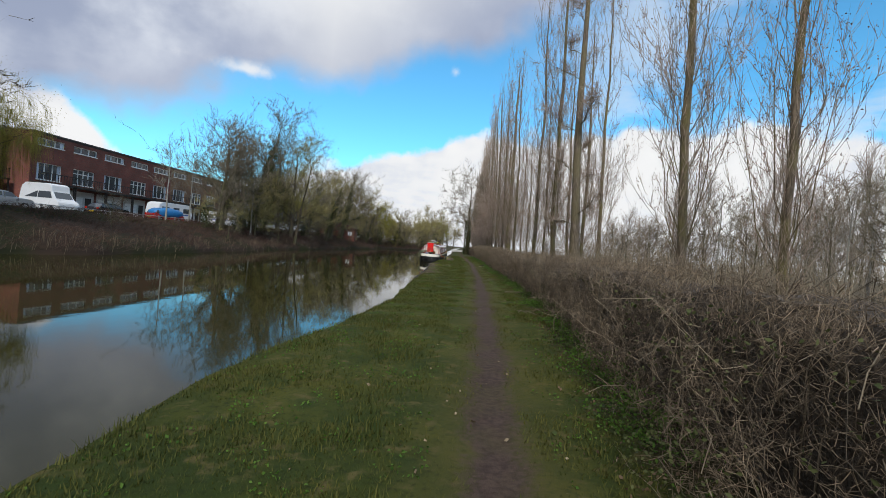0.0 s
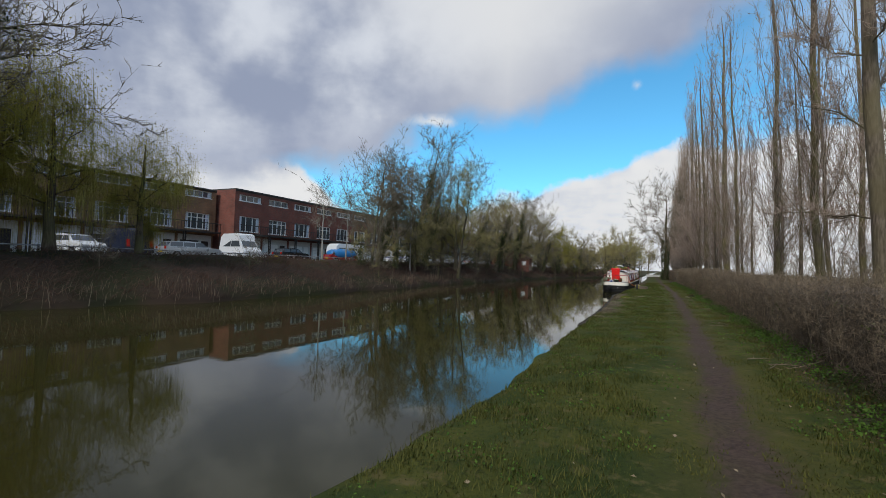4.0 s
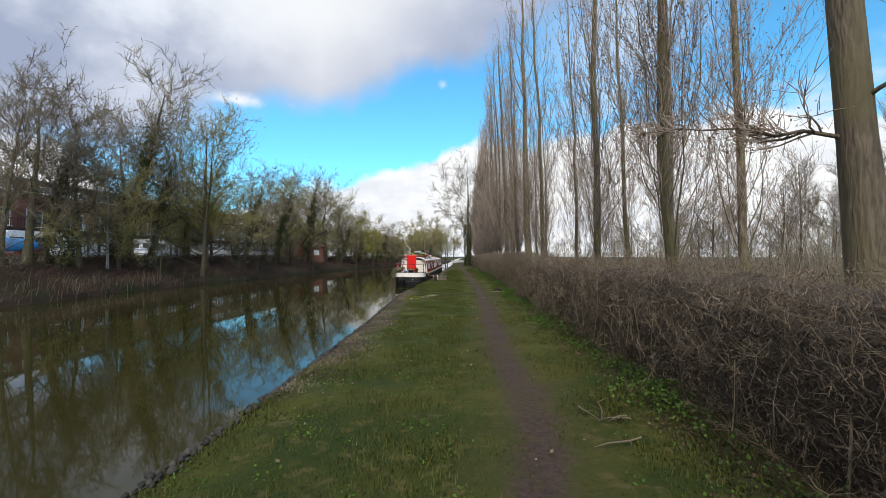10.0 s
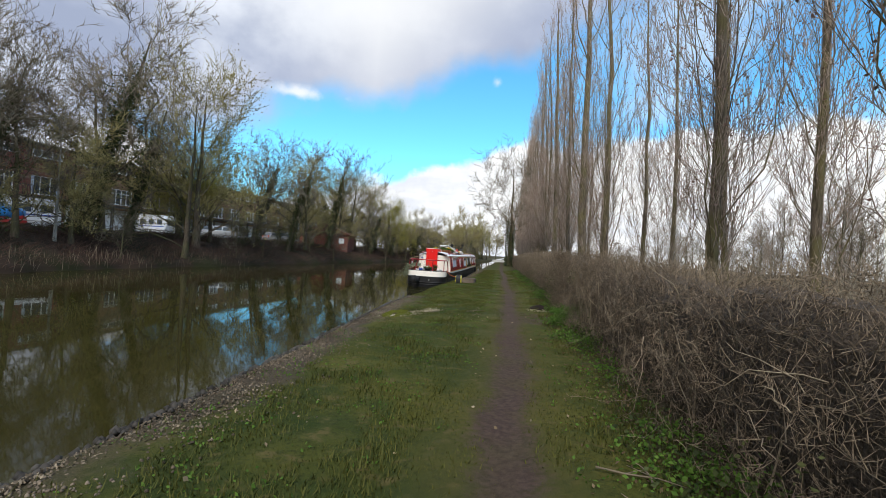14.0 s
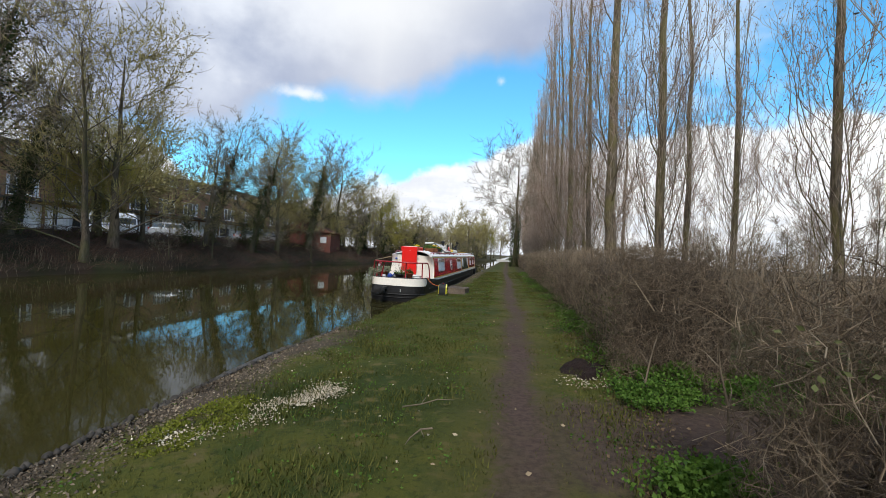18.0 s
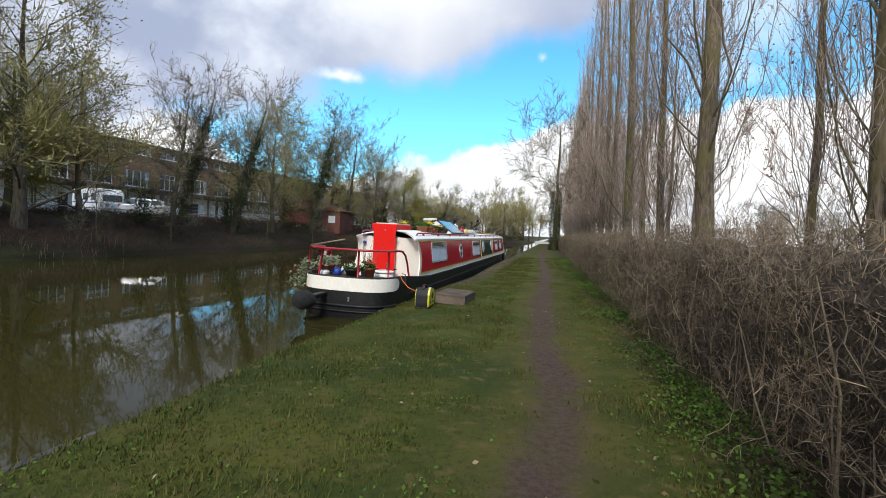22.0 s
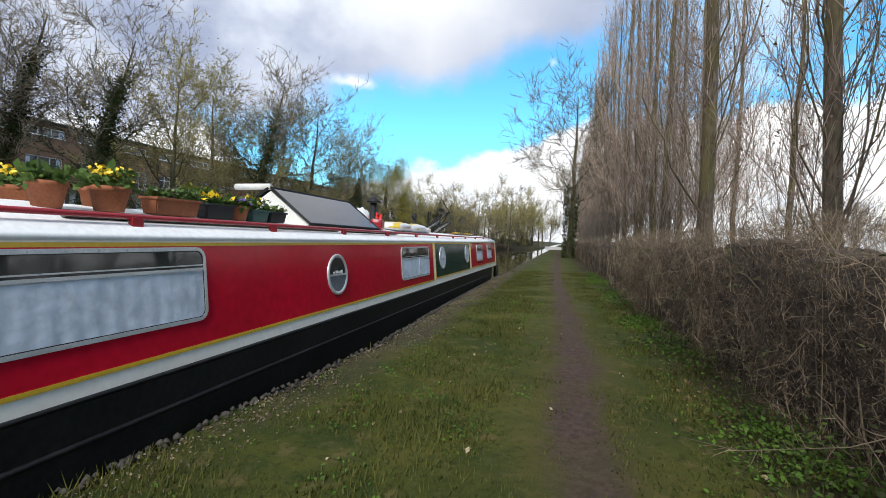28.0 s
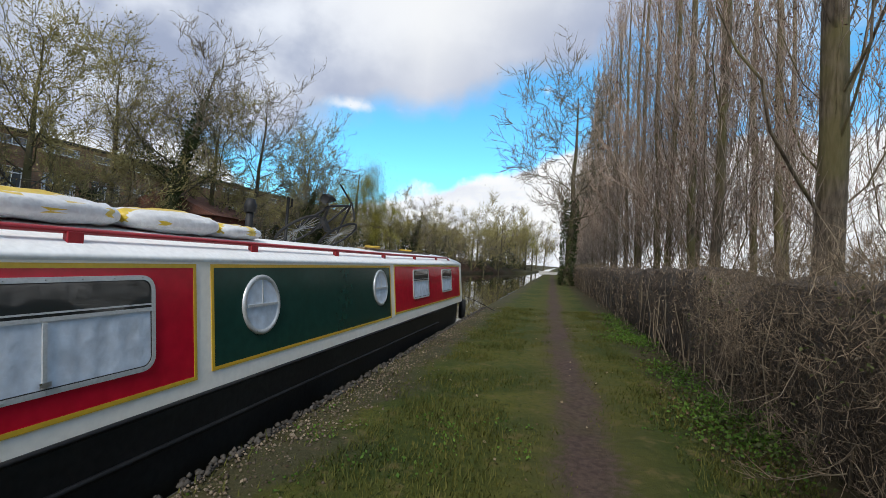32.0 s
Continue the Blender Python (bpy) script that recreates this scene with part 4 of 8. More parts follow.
def poplar(seed, height, trunk_r, boughs, reach, twig_r, twigs, spurs, low=0.05, coarse=False, label="tall leafless poplar with steep grey-brown branches and mossy bark"):
    """A narrow poplar: a swaying trunk, steep boughs that hug it, and short crooked twigs with swollen buds."""
    rng = np.random.default_rng(seed)
    th = thing("poplar", pose(0, 0, 0), label, "tree")
    K = 13
    tt = np.linspace(0, 1, K)
    sway = np.cumsum(rng.normal(0, 0.07, (K, 2)), 0)
    sway -= sway[0] + (sway[-1] - sway[0]) * tt[:, None] * 0.7
    tr = np.column_stack([sway, tt * height])
    tr[0, 2] = -0.4
    rt_ = trunk_r * ((1 - tt) ** 0.75 * 0.96 + 0.04) * np.where(tt == 0, 1.35, 1)
    tk = sticks("trunk", tr[None], rt_[None], M_POP_BARK, 14)
    tk.polygons.foreach_set("use_smooth", np.ones(len(tk.polygons), bool))
    part("trunk", tk, None, th)
    # boughs start low, swing out quickly and then run up beside the trunk
    s = low + (0.93 - low) * ((np.arange(boughs) + rng.uniform(0, 1, boughs)) / boughs) ** 1.3
    base = np.column_stack([np.interp(s, tt, tr[:, 0]), np.interp(s, tt, tr[:, 1]), s * height])
    ang = np.arange(boughs) * 2.4 + rng.uniform(-0.5, 0.5, boughs)
    ln = np.minimum(height * (1.02 - s), rng.uniform(4.0, 9.0, boughs) * (1.05 - 0.4 * s))
    out = reach * rng.uniform(0.35, 1.0, boughs) * np.clip(1.25 - 0.9 * s, 0.25, 1) * np.clip(ln / 5, 0.3, 1)
    q = np.linspace(0, 1, 9)
    rad = out[:, None] * (1 - np.exp(-q * 3.4))[None] * (1 - 0.10 * q)[None]
    wave = np.cumsum(rng.normal(0, 0.105, (boughs, 9, 3)), 1) * np.minimum(1, q * 3)[None, :, None] * np.clip(ln / 5, 0.4, 1.3)[:, None, None]
    L1 = base[:, None, :] + np.stack([rad * np.cos(ang)[:, None], rad * np.sin(ang)[:, None], ln[:, None] * q[None]], -1) + wave
    r1 = (rng.uniform(0.012, 0.032, boughs) * np.clip(ln / 6, 0.45, 1.2) * (trunk_r / 0.21))[:, None] * (1 - 0.8 * q)[None]
    tagged(part("branching", sticks("branching", L1, r1, M_POP_BARK, 5), None, th), kind="stuff")
    # short shoots that fan out from the lower trunk
    nl = int(boughs * 1.3)
    zl = rng.uniform(1.2, 9.0, nl)
    al = rng.uniform(0, 6.283, nl)
    bl = np.column_stack([np.interp(zl / height, tt, tr[:, 0]) + 0.6 * trunk_r * np.cos(al), np.interp(zl / height, tt, tr[:, 1]) + 0.6 * trunk_r * np.sin(al), zl])
    dl = unit(np.column_stack([np.cos(al), np.sin(al), rng.uniform(0.3, 1.3, nl)]))
    L0 = bend(bl, dl, rng.uniform(0.9, 3.6, nl), 9, 0.05, rng, 0.85)
    L1 = np.concatenate([L1, L0])
    r1 = np.concatenate([r1, rng.uniform(0.006, 0.013, nl)[:, None] * (1 - 0.8 * q)[None]])
    tagged(part("shoot_mass", sticks("shoot_mass", L0, r1[boughs:], M_POP_BARK, 3), None, th), kind="stuff")
    n2 = boughs * 7
    b2, d2, q2 = sample(L1, r1, n2, 0.12, 0.97, rng)
    d2 = unit(turned(d2, rng.uniform(0.25, 0.7, n2), rng) + np.array([0, 0, 0.35]))
    L2 = bend(b2, d2, rng.uniform(0.5, 1.6, n2), 5, 0.095, rng, 0.45)
    r2 = np.clip(q2 * 0.6, twig_r * 1.1, 0.018)[:, None] * np.array([1, 0.85, 0.7, 0.55, 0.4])[None]
    tagged(part("forking", needles("forking", L2, r2, M_POP_TWIG), None, th), kind="stuff")
    both = np.concatenate([L2, L1[:, 4:]])
    rb = np.concatenate([r2, r1[:, 4:]])
    b3, d3, _ = sample(both, rb, twigs, 0.05, 1.0, rng)
    d3 = unit(turned(d3, rng.uniform(0.3, 0.95, twigs), rng) + np.array([0, 0, 0.25]))
    L3 = bend(b3, d3, rng.uniform(0.15, 0.7, twigs), 3, 0.10, rng, 0.35)
    r3 = twig_r * rng.uniform(0.6, 1.0, twigs)
    straight = [0, 2] if coarse else [0, 1, 2]
    tagged(part("crown", needles("crown", L3[:, straight], r3[:, None] * np.array([1, 0.8, 0.6])[None, straight], M_POP_TWIG), None, th), kind="stuff")
    if spurs:
        c = L3[rng.integers(0, twigs, spurs), rng.integers(1, 3, spurs)] + rng.normal(0, 0.03, (spurs, 3))
        tagged(part("bud_mass", leaves("bud_mass", c, 0.055 + twig_r * 1.5, M_CATKIN, rng, 0.2), None, th), kind="stuff")
    return th


def discard(*srcs):
    for src in srcs:
        for o in (*src.children_recursive, src):
            bpy.data.objects.remove(o)


rp = random.Random(5)
pops = [poplar(21, 27, 0.185, 46, 1.75, 0.0095, 2300, 3000), poplar(22, 25, 0.17, 42, 1.65, 0.0095, 2200, 3000), poplar(23, 26, 0.18, 50, 1.85, 0.0095, 2400, 3000, 0.03)]
thick_pops = [poplar(25, 27, 0.165, 40, 1.75, 0.0125, 2700, 2800, 0.02, True), poplar(26, 26, 0.16, 38, 1.65, 0.0125, 2600, 2800, 0.02, True)]
far_pop = poplar(24, 27, 0.15, 48, 1.8, 0.022, 3400, 0, 0.02, True)
spots = []
for x, y, s in ((8.0, 18.4, 1.0), (8.6, 13.2, 0.8), (6.1, 33.0, 1.0), (10.3, 36.6, 0.9), (5.6, 39.0, 0.95), (10.8, 43.9, 1.0), (4.95, 50.0, 0.85), (10.9, 51.0, 1.0), (10.9, 58.6, 0.9), (10.6, 63.8, 0.95), (10.5, 79.5, 0.9), (10.5, 87.0, 0.95)):
    spots.append((x, y, -0.15, rp.uniform(0, 360), s, s * rp.uniform(0.95, 1.05)))
for k, sp in enumerate(spots):
    place(pops[k % 3], *sp, lean=-1.9)
rows = []
for x, y, s in ((4.85, 64.2, 0.95), (4.15, 76.6, 1.0), (4.3, 80.2, 0.95), (4.2, 83.3, 0.95), (4.3, 86.6, 1.0), (6.9, 79.0, 0.95), (7.1, 82.2, 0.9), (6.8, 85.4, 0.95), (7.0, 88.8, 0.95), (7.0, 95.5, 1.0)):
    rows.append((x, y, -0.15, rp.uniform(0, 360), s, s * rp.uniform(0.95, 1.05)))
y = 90.0
while y < 235:
    rows.append((4.4 + rp.uniform(-0.4, 0.4), y, -0.25, rp.uniform(0, 360), rp.uniform(0.85, 1.05), rp.uniform(0.92, 1.08)))
    y += rp.uniform(3.0, 4.6) if y < 150 else rp.uniform(5, 7)
for k, sp in enumerate(rows):
    place(far_pop if sp[1] > 110 else pops[k % 3] if sp[1] < 72 else thick_pops[k % 2], *sp, lean=-1.9)
old = tree("old_poplar", "thick old poplar with rugged dark bark and spreading side branches", 27, bark_mat("rugged_poplar_bark", (0.19, 0.15, 0.112), (0.15, 0.127, 0.070), 1.8), M_POP_TWIG, 0.010, height=26, limbs=21, spread=0.08, up=0.8, trunk_r=0.285, first=0.11, forks=260, subs=1300, twigs=4000, twig_len=0.5, splay=0.9, trunk_to=0.97, limb_k=0.17, crook=0.11, leaf=(M_CATKIN, 2600, 0.05, 0.12, 1.0, 99))
place(old, 5.9, 26.1, -0.15, 160, 1.0, lean=-1.9)
stout = poplar(28, 27, 0.31, 34, 2.6, 0.0100, 3200, 3600, 0.10, label="stout old poplar with mossy bark and steep curving boughs")
place(stout, 5.3, 59.0, -0.15, 75, 1.0, lean=-1.9)
place(stout, 4.55, 71.3, -0.15, 200, 0.86, 1.0, lean=-1.9)
discard(old, stout, far_pop, *pops, *thick_pops)

# narrowboat; its own axes: x across, y from the near end, z from the path's level
BX, BY, BZ = -4.14, 51.0, -0.135
M_RED = mat("crimson_gloss_paint", (0.52, 0.008, 0.026), 0.17, 0.12, 0.9, 10, 0.03, spec=0.3)
M_DOORRED = mat("bright_red_paint", (0.72, 0.012, 0.008), 0.35, 0.06, 2, 20, 0.04, coat=0.2)
M_GREEN = mat("dark_green_gloss_paint", (0.013, 0.050, 0.037), 0.18, 0.12, 0.9, 10, 0.03, spec=0.3)
M_CREAM = mat("cream_gloss_paint", (0.82, 0.76, 0.66), 0.35, 0.05, 1.5, 18, 0.03, spec=0.3)
M_ROOFW = mat("weathered_white_roof_paint", (0.82, 0.82, 0.80), 0.5, 0.08, 2.2, 22, 0.06)
M_GOLD = mat("ochre_coachline_paint", (0.60, 0.36, 0.025), 0.4, 0.08, 3, 30, 0.03)
M_HULL = mat("black_bitumen", (0.008, 0.008, 0.009), 0.5, 0.35, 1.6, 16, 0.25, second=(0.018, 0.017, 0.016), spec=0.27)
M_RAIL = mat("red_painted_steel", (0.34, 0.014, 0.022), 0.35, 0.12, 4, 40, 0.06)
M_ALU = mat("white_aluminium_frame", (0.55, 0.56, 0.56), 0.35, 0.1, 6, 60, 0.05, metal=0.4)
M_NET = mat("net_curtain", (0.58, 0.63, 0.70), 0.85, 0.16, 3, 11, 0.25, 0.03)
M_BGLASS = glass_mat("boat_window_glass", (0.025, 0.03, 0.03), 0.05)
M_PANE = mat("obscured_glass", (0.17, 0.18, 0.20), 0.18, 0.15, 4, 20, 0.05, spec=0.6)
M_BLACK = mat("black_rubber", (0.014, 0.014, 0.014), 0.75, 0.2, 8, 60, 0.5)
M_ROPEBLK = mat("tarred_rope", (0.016, 0.015, 0.014), 0.95, 0.4, 10, 60, 1.0, 0.03)
M_TERRA = mat("terracotta", (0.33, 0.11, 0.045), 0.85, 0.18, 9, 60, 0.2)
M_POTGREEN = mat("green_plastic_planter", (0.05, 0.115, 0.095), 0.5, 0.12, 9, 50, 0.1)
M_POTBLACK = mat("black_plastic_planter", (0.02, 0.021, 0.023), 0.5, 0.15, 9, 50, 0.1)
M_LEAF = twig_mat("pot_plant_leaves", (0.03, 0.075, 0.012), (0.10, 0.16, 0.035), 0.2)
M_GREYLEAF = twig_mat("silver_ivy_leaves", (0.11, 0.13, 0.07), (0.36, 0.37, 0.25), 0.2)
M_YEL = mat("yellow_petals", (0.80, 0.55, 0.02), 0.6, 0.1, 20, 90, 0.0)
M_PURP = mat("purple_petals", (0.12, 0.04, 0.30), 0.6, 0.2, 20, 90, 0.0)
M_WPET = mat("white_petals", (0.72, 0.70, 0.55), 0.7, 0.1, 20, 90, 0.0)
M_RPET = mat("red_petals", (0.55, 0.03, 0.03), 0.6, 0.1, 20, 90, 0.0)
M_SOLAR = mat("solar_cells", (0.012, 0.016, 0.030), 0.14, 0.15, 5, 30, 0.0, spec=0.7)
M_YPLASTIC = mat("yellow_plastic", (0.62, 0.55, 0.02), 0.38, 0.06, 6, 50, 0.05)
M_DECKING = mat("weathered_grooved_timber", (0.155, 0.115, 0.085), 0.85, 0.3, 3, 40, 0.4)
M_SACKW = mat("white_plastic_sack", (0.66, 0.66, 0.66), 0.4, 0.12, 6, 24, 0.5, 0.02)
M_SACKY = mat("yellow_printed_sack", (0.62, 0.43, 0.03), 0.4, 0.15, 6, 24, 0.5, 0.02)
M_BLUEP = mat("blue_plastic", (0.02, 0.06, 0.32), 0.45, 0.1, 8, 40, 0.05)
M_WPLASTIC = mat("white_plastic", (0.68, 0.67, 0.62), 0.45, 0.1, 6, 40, 0.08)
M_IRON = mat("black_iron", (0.02, 0.02, 0.021), 0.6, 0.3, 8, 50, 0.3, metal=0.3)
M_CHROME = mat("dull_chrome", (0.5, 0.5, 0.5), 0.3, 0.1, 8, 60, 0.05, metal=0.9)
M_POLE = mat("bare_timber", (0.30, 0.21, 0.11), 0.8, 0.2, 4, 40, 0.3)
M_ROPEY = mat("yellow_rope", (0.50, 0.33, 0.05), 0.9, 0.2, 20, 120, 0.5)
M_ORANGE = mat("orange_cable", (0.65, 0.16, 0.03), 0.5, 0.05, 20, 80, 0.0)
M_BROWNDECK = mat("worn_brown_deck_paint", (0.085, 0.045, 0.032), 0.7, 0.4, 4, 40, 0.3)

boat = thing("narrowboat", pose(BX, BY, BZ), "red, green and cream narrowboat with black hull moored at the bank", "boat")


def side_x(z):
    return 1.065 - 0.12 * (z - 0.45)


def slab(y0, y1, z0, z1, proud, depth=0.02, round_r=0.0, hole=None, front=None):
    """A plate lying on the sloping cabin side. front: the leading edge's y at a height."""
    def outline(a, b, c, d, r, n=5):
        if not r:
            if front:
                return [(front(c + (d - c) * k / 8) + (a - y0), c + (d - c) * k / 8) for k in range(9)] + [(b, d), (b, c)]
            return [(a, c), (a, d), (b, d), (b, c)]
        out = []
        for cy, cz, s in ((a + r, c + r, 180), (a + r, d - r, 90), (b - r, d - r, 0), (b - r, c + r, -90)):
            for k in range(n + 1):
                t = radians(s + 90 - 90 * k / n)
                out.append((cy + r * math.cos(t), cz + r * math.sin(t)))
        return out
    bm = bmesh.new()
    o = outline(y0, y1, z0, z1, round_r)
    P = lambda q, w: (side_x(q[1]) + w, q[0], q[1])
    if hole is None:
        A = [bm.verts.new(P(q, proud)) for q in o]
        B = [bm.verts.new(P(q, proud - depth)) for q in o]
        bm.faces.new(A)
        bm.faces.new(B[::-1])
        for i in range(len(o)):
            j = (i + 1) % len(o)
            bm.faces.new((A[i], B[i], B[j], A[j]))
    else:
        w = hole
        i_ = outline(y0 + w, y1 - w, z0 + w, z1 - w, max(0.0, round_r - w) or (0.001 if round_r else 0))
        rings = [[bm.verts.new(P(q, h)) for q in s] for s, h in ((o, proud - depth), (o, proud), (i_, proud), (i_, proud - depth))]
        for R, S in zip(rings, rings[1:] + rings[:1]):
            for k in range(len(o)):
                j = (k + 1) % len(o)
                bm.faces.new((R[k], R[j], S[j], S[k]))
    bmesh.ops.recalc_face_normals(bm, faces=bm.faces)
    return bm


def hull_plan(n=14):
    """Right half of the hull's outline from the rounded near end to the far point."""
    pts = [(1.07 * math.sin(t) ** 0.6, 0.03 + 0.75 * (1 - math.cos(t))) for t in (math.pi / 2 * k / n for k in range(n + 1))]
    pts += [(1.07, 1.0), (1.07, 1.6), (1.07, 2.4), (1.07, 4.0), (1.07, 10.0), (1.07, 16.0), (1.07, 20.5), (1.02, 22.3), (0.8, 23.8), (0.45, 24.8), (0.05, 25.2)]
    return pts


def shell(levels, plan=None, cap_top=True, y_max=99, smooth=True):
    """A closed body over the hull's plan: levels of (height at near end, height elsewhere, inset)."""
    plan = plan or [p for p in hull_plan() if p[1] <= y_max]
    loop = plan + [(-x, y) for x, y in plan[::-1] if x > 0.001]
    bm = bmesh.new()
    rings = []
    for zb, zm, ins in levels:
        ring = []
        for x, y in loop:
            t = max(0.0, min(1.0, (y - 1.0) / 2.2))
            z = zb * (1 - t) + zm * t
            if y > 20:
                z += 0.12 * (y - 20) / 5
            k = 1 - ins / 1.07
            ring.append(bm.verts.new((x * k, y + (ins if y < 1.3 else 0) * (1 - abs(x) / 1.07), z)))
        rings.append(ring)
    for A, B in zip(rings, rings[1:]):
        for i in range(len(loop)):
            j = (i + 1) % len(loop)
            f = bm.faces.new((A[i], A[j], B[j], B[i]))
            f.smooth = smooth
    if cap_top:
        bm.faces.new(rings[-1])
    bm.faces.new(rings[0][::-1])
    bmesh.ops.recalc_face_normals(bm, faces=bm.faces)
    return bm


hull = part("hull", shell([(-0.9, -0.9, 0.05), (0.0, 0.0, 0.0), (0.34, 0.38, 0.0), (0.64, 0.45, 0.0), (0.66, 0.47, 0.015), (0.66, 0.47, 0.05), (0.28, 0.28, 0.07)], cap_top=False), M_HULL, boat, "black bitumen steel hull with a rubbing strake")
# rubbing strake along the side
for sx in (1, -1):
    part("rubbing_strake", tube([(sx * 1.075, y, 0.16 + (0.02 if y < 3 else 0)) for y in (1.5, 3, 6, 10, 14, 18, 20.5)], 0.022, 6), M_HULL, hull)
    part("gunwale_strake", tube([(sx * 1.075, y, z) for y, z in ((1.45, 0.60), (3.2, 0.455), (6, 0.445), (12, 0.445), (20, 0.45))], 0.018, 6), M_HULL, hull)
near_ring = [(x * 1.012, y - 0.012 * (1 - abs(x))) for x, y in hull_plan()[:15]]
near_ring = [(-x, y) for x, y in near_ring[::-1]] + near_ring[1:]
for z, r_ in ((0.02, 0.030), (-0.10, 0.022)):
    part("stern_strake", tube([(x, y, z) for x, y in near_ring], r_, 6), M_HULL, hull)
# cream band round the near end
band_bm = bmesh.new()
pl = hull_plan()[:15] + [(1.07, 0.82), (1.07, 0.87), (1.07, 0.91), (1.07, 0.94)]
lp = [(-x, y) for x, y in pl[::-1]] + pl[1:]
rr = []
for x, y in lp:
    d = Vector((x, (y - 0.8) * 1.4, 0)).normalized() * 0.012
    t = max(0, min(1, (y - 0.7) / 1.0))
    rnd = max(0.0, (y - 0.66) / 0.28)
    sq = math.sqrt(max(0.0, 1 - rnd * rnd)) if rnd < 1 else 0.0
    mid, hh = 0.475, 0.135 * sq
    rr.append([band_bm.verts.new((x + d.x, y + d.y, mid + hh + 0.02)), band_bm.verts.new((x + d.x, y + d.y, mid - hh))])
for a, b in zip(rr, rr[1:]):
    f = band_bm.faces.new((a[0], a[1], b[1], b[0]))
    f.smooth = True
part("band", band_bm, M_CREAM, boat, "cream painted band round the end")
part("deck", boxm(-1.0, 0.48, 0.26, 1.0, 3.35, 0.36), M_BROWNDECK, boat, "worn brown sunken deck")
side_deck = bmesh.new()
across = []
for x, y in [(1.07, 3.34)] + [p for p in hull_plan() if p[1] > 3.5]:
    z = 0.455 + (0.12 * (y - 20) / 5 if y > 20 else 0)
    across.append([side_deck.verts.new((sx * (x - 0.03), y, z)) for sx in (-1, 1)])
for a, b in zip(across, across[1:]):
    side_deck.faces.new((a[0], a[1], b[1], b[0]))
part("side_deck", side_deck, M_HULL, boat, "narrow black side deck")


# cabin shell: sloping sides, cambered roof, flared front edges
def front_y(z):
    s = max(0.0, min(1.0, (z - 0.45) / 1.15))
    return 2.45 + 0.34 * math.sin(math.pi * min(1, s * 1.02)) ** 0.8 - 0.10 * max(0, s - 0.85) / 0.15


def left_y(z):
    return front_y(z) + 0.36


YE = 23.2


def cabin_side(sx):
    bm = bmesh.new()
    zs = [0.45 + 1.04 * k / 10 for k in range(11)]
    for off in (0,):
        fy = front_y if sx > 0 else left_y
        A = [bm.verts.new((sx * side_x(z), fy(z), z)) for z in zs]
        B = [bm.verts.new((sx * side_x(z), YE, z + 0.02)) for z in zs]
        C = [bm.verts.new((sx * (side_x(z) - 0.03), fy(z), z)) for z in zs]
        D = [bm.verts.new((sx * (side_x(z) - 0.03), YE, z + 0.02)) for z in zs]
        for i in range(10):
            for q in ((A[i], A[i + 1], B[i + 1], B[i]), (C[i + 1], C[i], D[i], D[i + 1]), (A[i], C[i], C[i + 1], A[i + 1])):
                f = bm.faces.new(q)
        bm.faces.new((A[-1], C[-1], D[-1], B[-1]))
    bmesh.ops.recalc_face_normals(bm, faces=bm.faces)
    return bm


for sx in (1, -1):
    part("cabin_side", cabin_side(sx), M_CREAM, boat)
bulk = bmesh.new()
grid = []
for k in range(11):
    z = 0.35 + 1.16 * k / 10
    sxz = side_x(z) - 0.032
    xs = [-sxz, -0.80, -0.62, -0.40, 0.12, 0.36, 0.70, sxz]
    yy = [left_y(z) + 0.02, 3.22, 3.31, 3.32, 3.32, 3.28, 3.05, front_y(z) + 0.02]
    grid.append([bulk.verts.new((x, y, z)) for x, y in zip(xs, yy)])
for A, B in zip(grid, grid[1:]):
    for i in range(len(A) - 1):
        bulk.faces.new((A[i], A[i + 1], B[i + 1], B[i])).smooth = True
part("bulkhead", bulk, M_CREAM, boat, "cream painted end bulkhead")
part("far_bulkhead", boxm(-0.95, YE - 0.04, 0.5, 0.93, YE - 0.01, 1.52), M_RED, boat)


def roof_bm():
    bm = bmesh.new()
    prof = [(-1.0, 1.47), (-0.955, 1.505), (-0.935, 1.53), (-0.80, 1.60), (-0.62, 1.655), (-0.5, 1.685), (0, 1.735), (0.13, 1.728), (0.5, 1.685), (0.80, 1.60), (0.935, 1.53), (0.955, 1.505), (1.0, 1.47)]
    prof2 = [(x * 0.965, z - 0.03) for x, z in prof]
    ys = [0.0, 0.08, 3.6, 6, 10, 14, 18, 21, YE]

    def lead(x, y):
        """The roof's leading edge is cut back round the door."""
        if y > 3:
            return y
        t = max(0.0, abs(x + 0.245) - 0.375) / (0.78 if x > -0.25 else 0.33)
        return y + 3.33 - (0.86 if x > -0.25 else 0.42) * min(1, t) ** 1.3

    R = []
    for y in ys:
        dz = 0.0 if y > 2.4 else -0.01
        R.append([bm.verts.new((x * (0.965 if abs(x) > 0.98 else 1), lead(x, y), z + dz + (0.02 if y > 20 else 0))) for x, z in prof[1:-1]] + [bm.verts.new((x, lead(x, y), z - 0.02)) for x, z in prof2[1:-1][::-1]])
    for A, B in zip(R, R[1:]):
        n = len(A)
        for i in range(n):
            f = bm.faces.new((A[i], A[(i + 1) % n], B[(i + 1) % n], B[i]))
            f.smooth = True
    bm.faces.new(R[0])
    bm.faces.new(R[-1][::-1])
    bmesh.ops.recalc_face_normals(bm, faces=bm.faces)
    return bm


part("roof", roof_bm(), M_ROOFW, boat, "weathered white cambered roof")


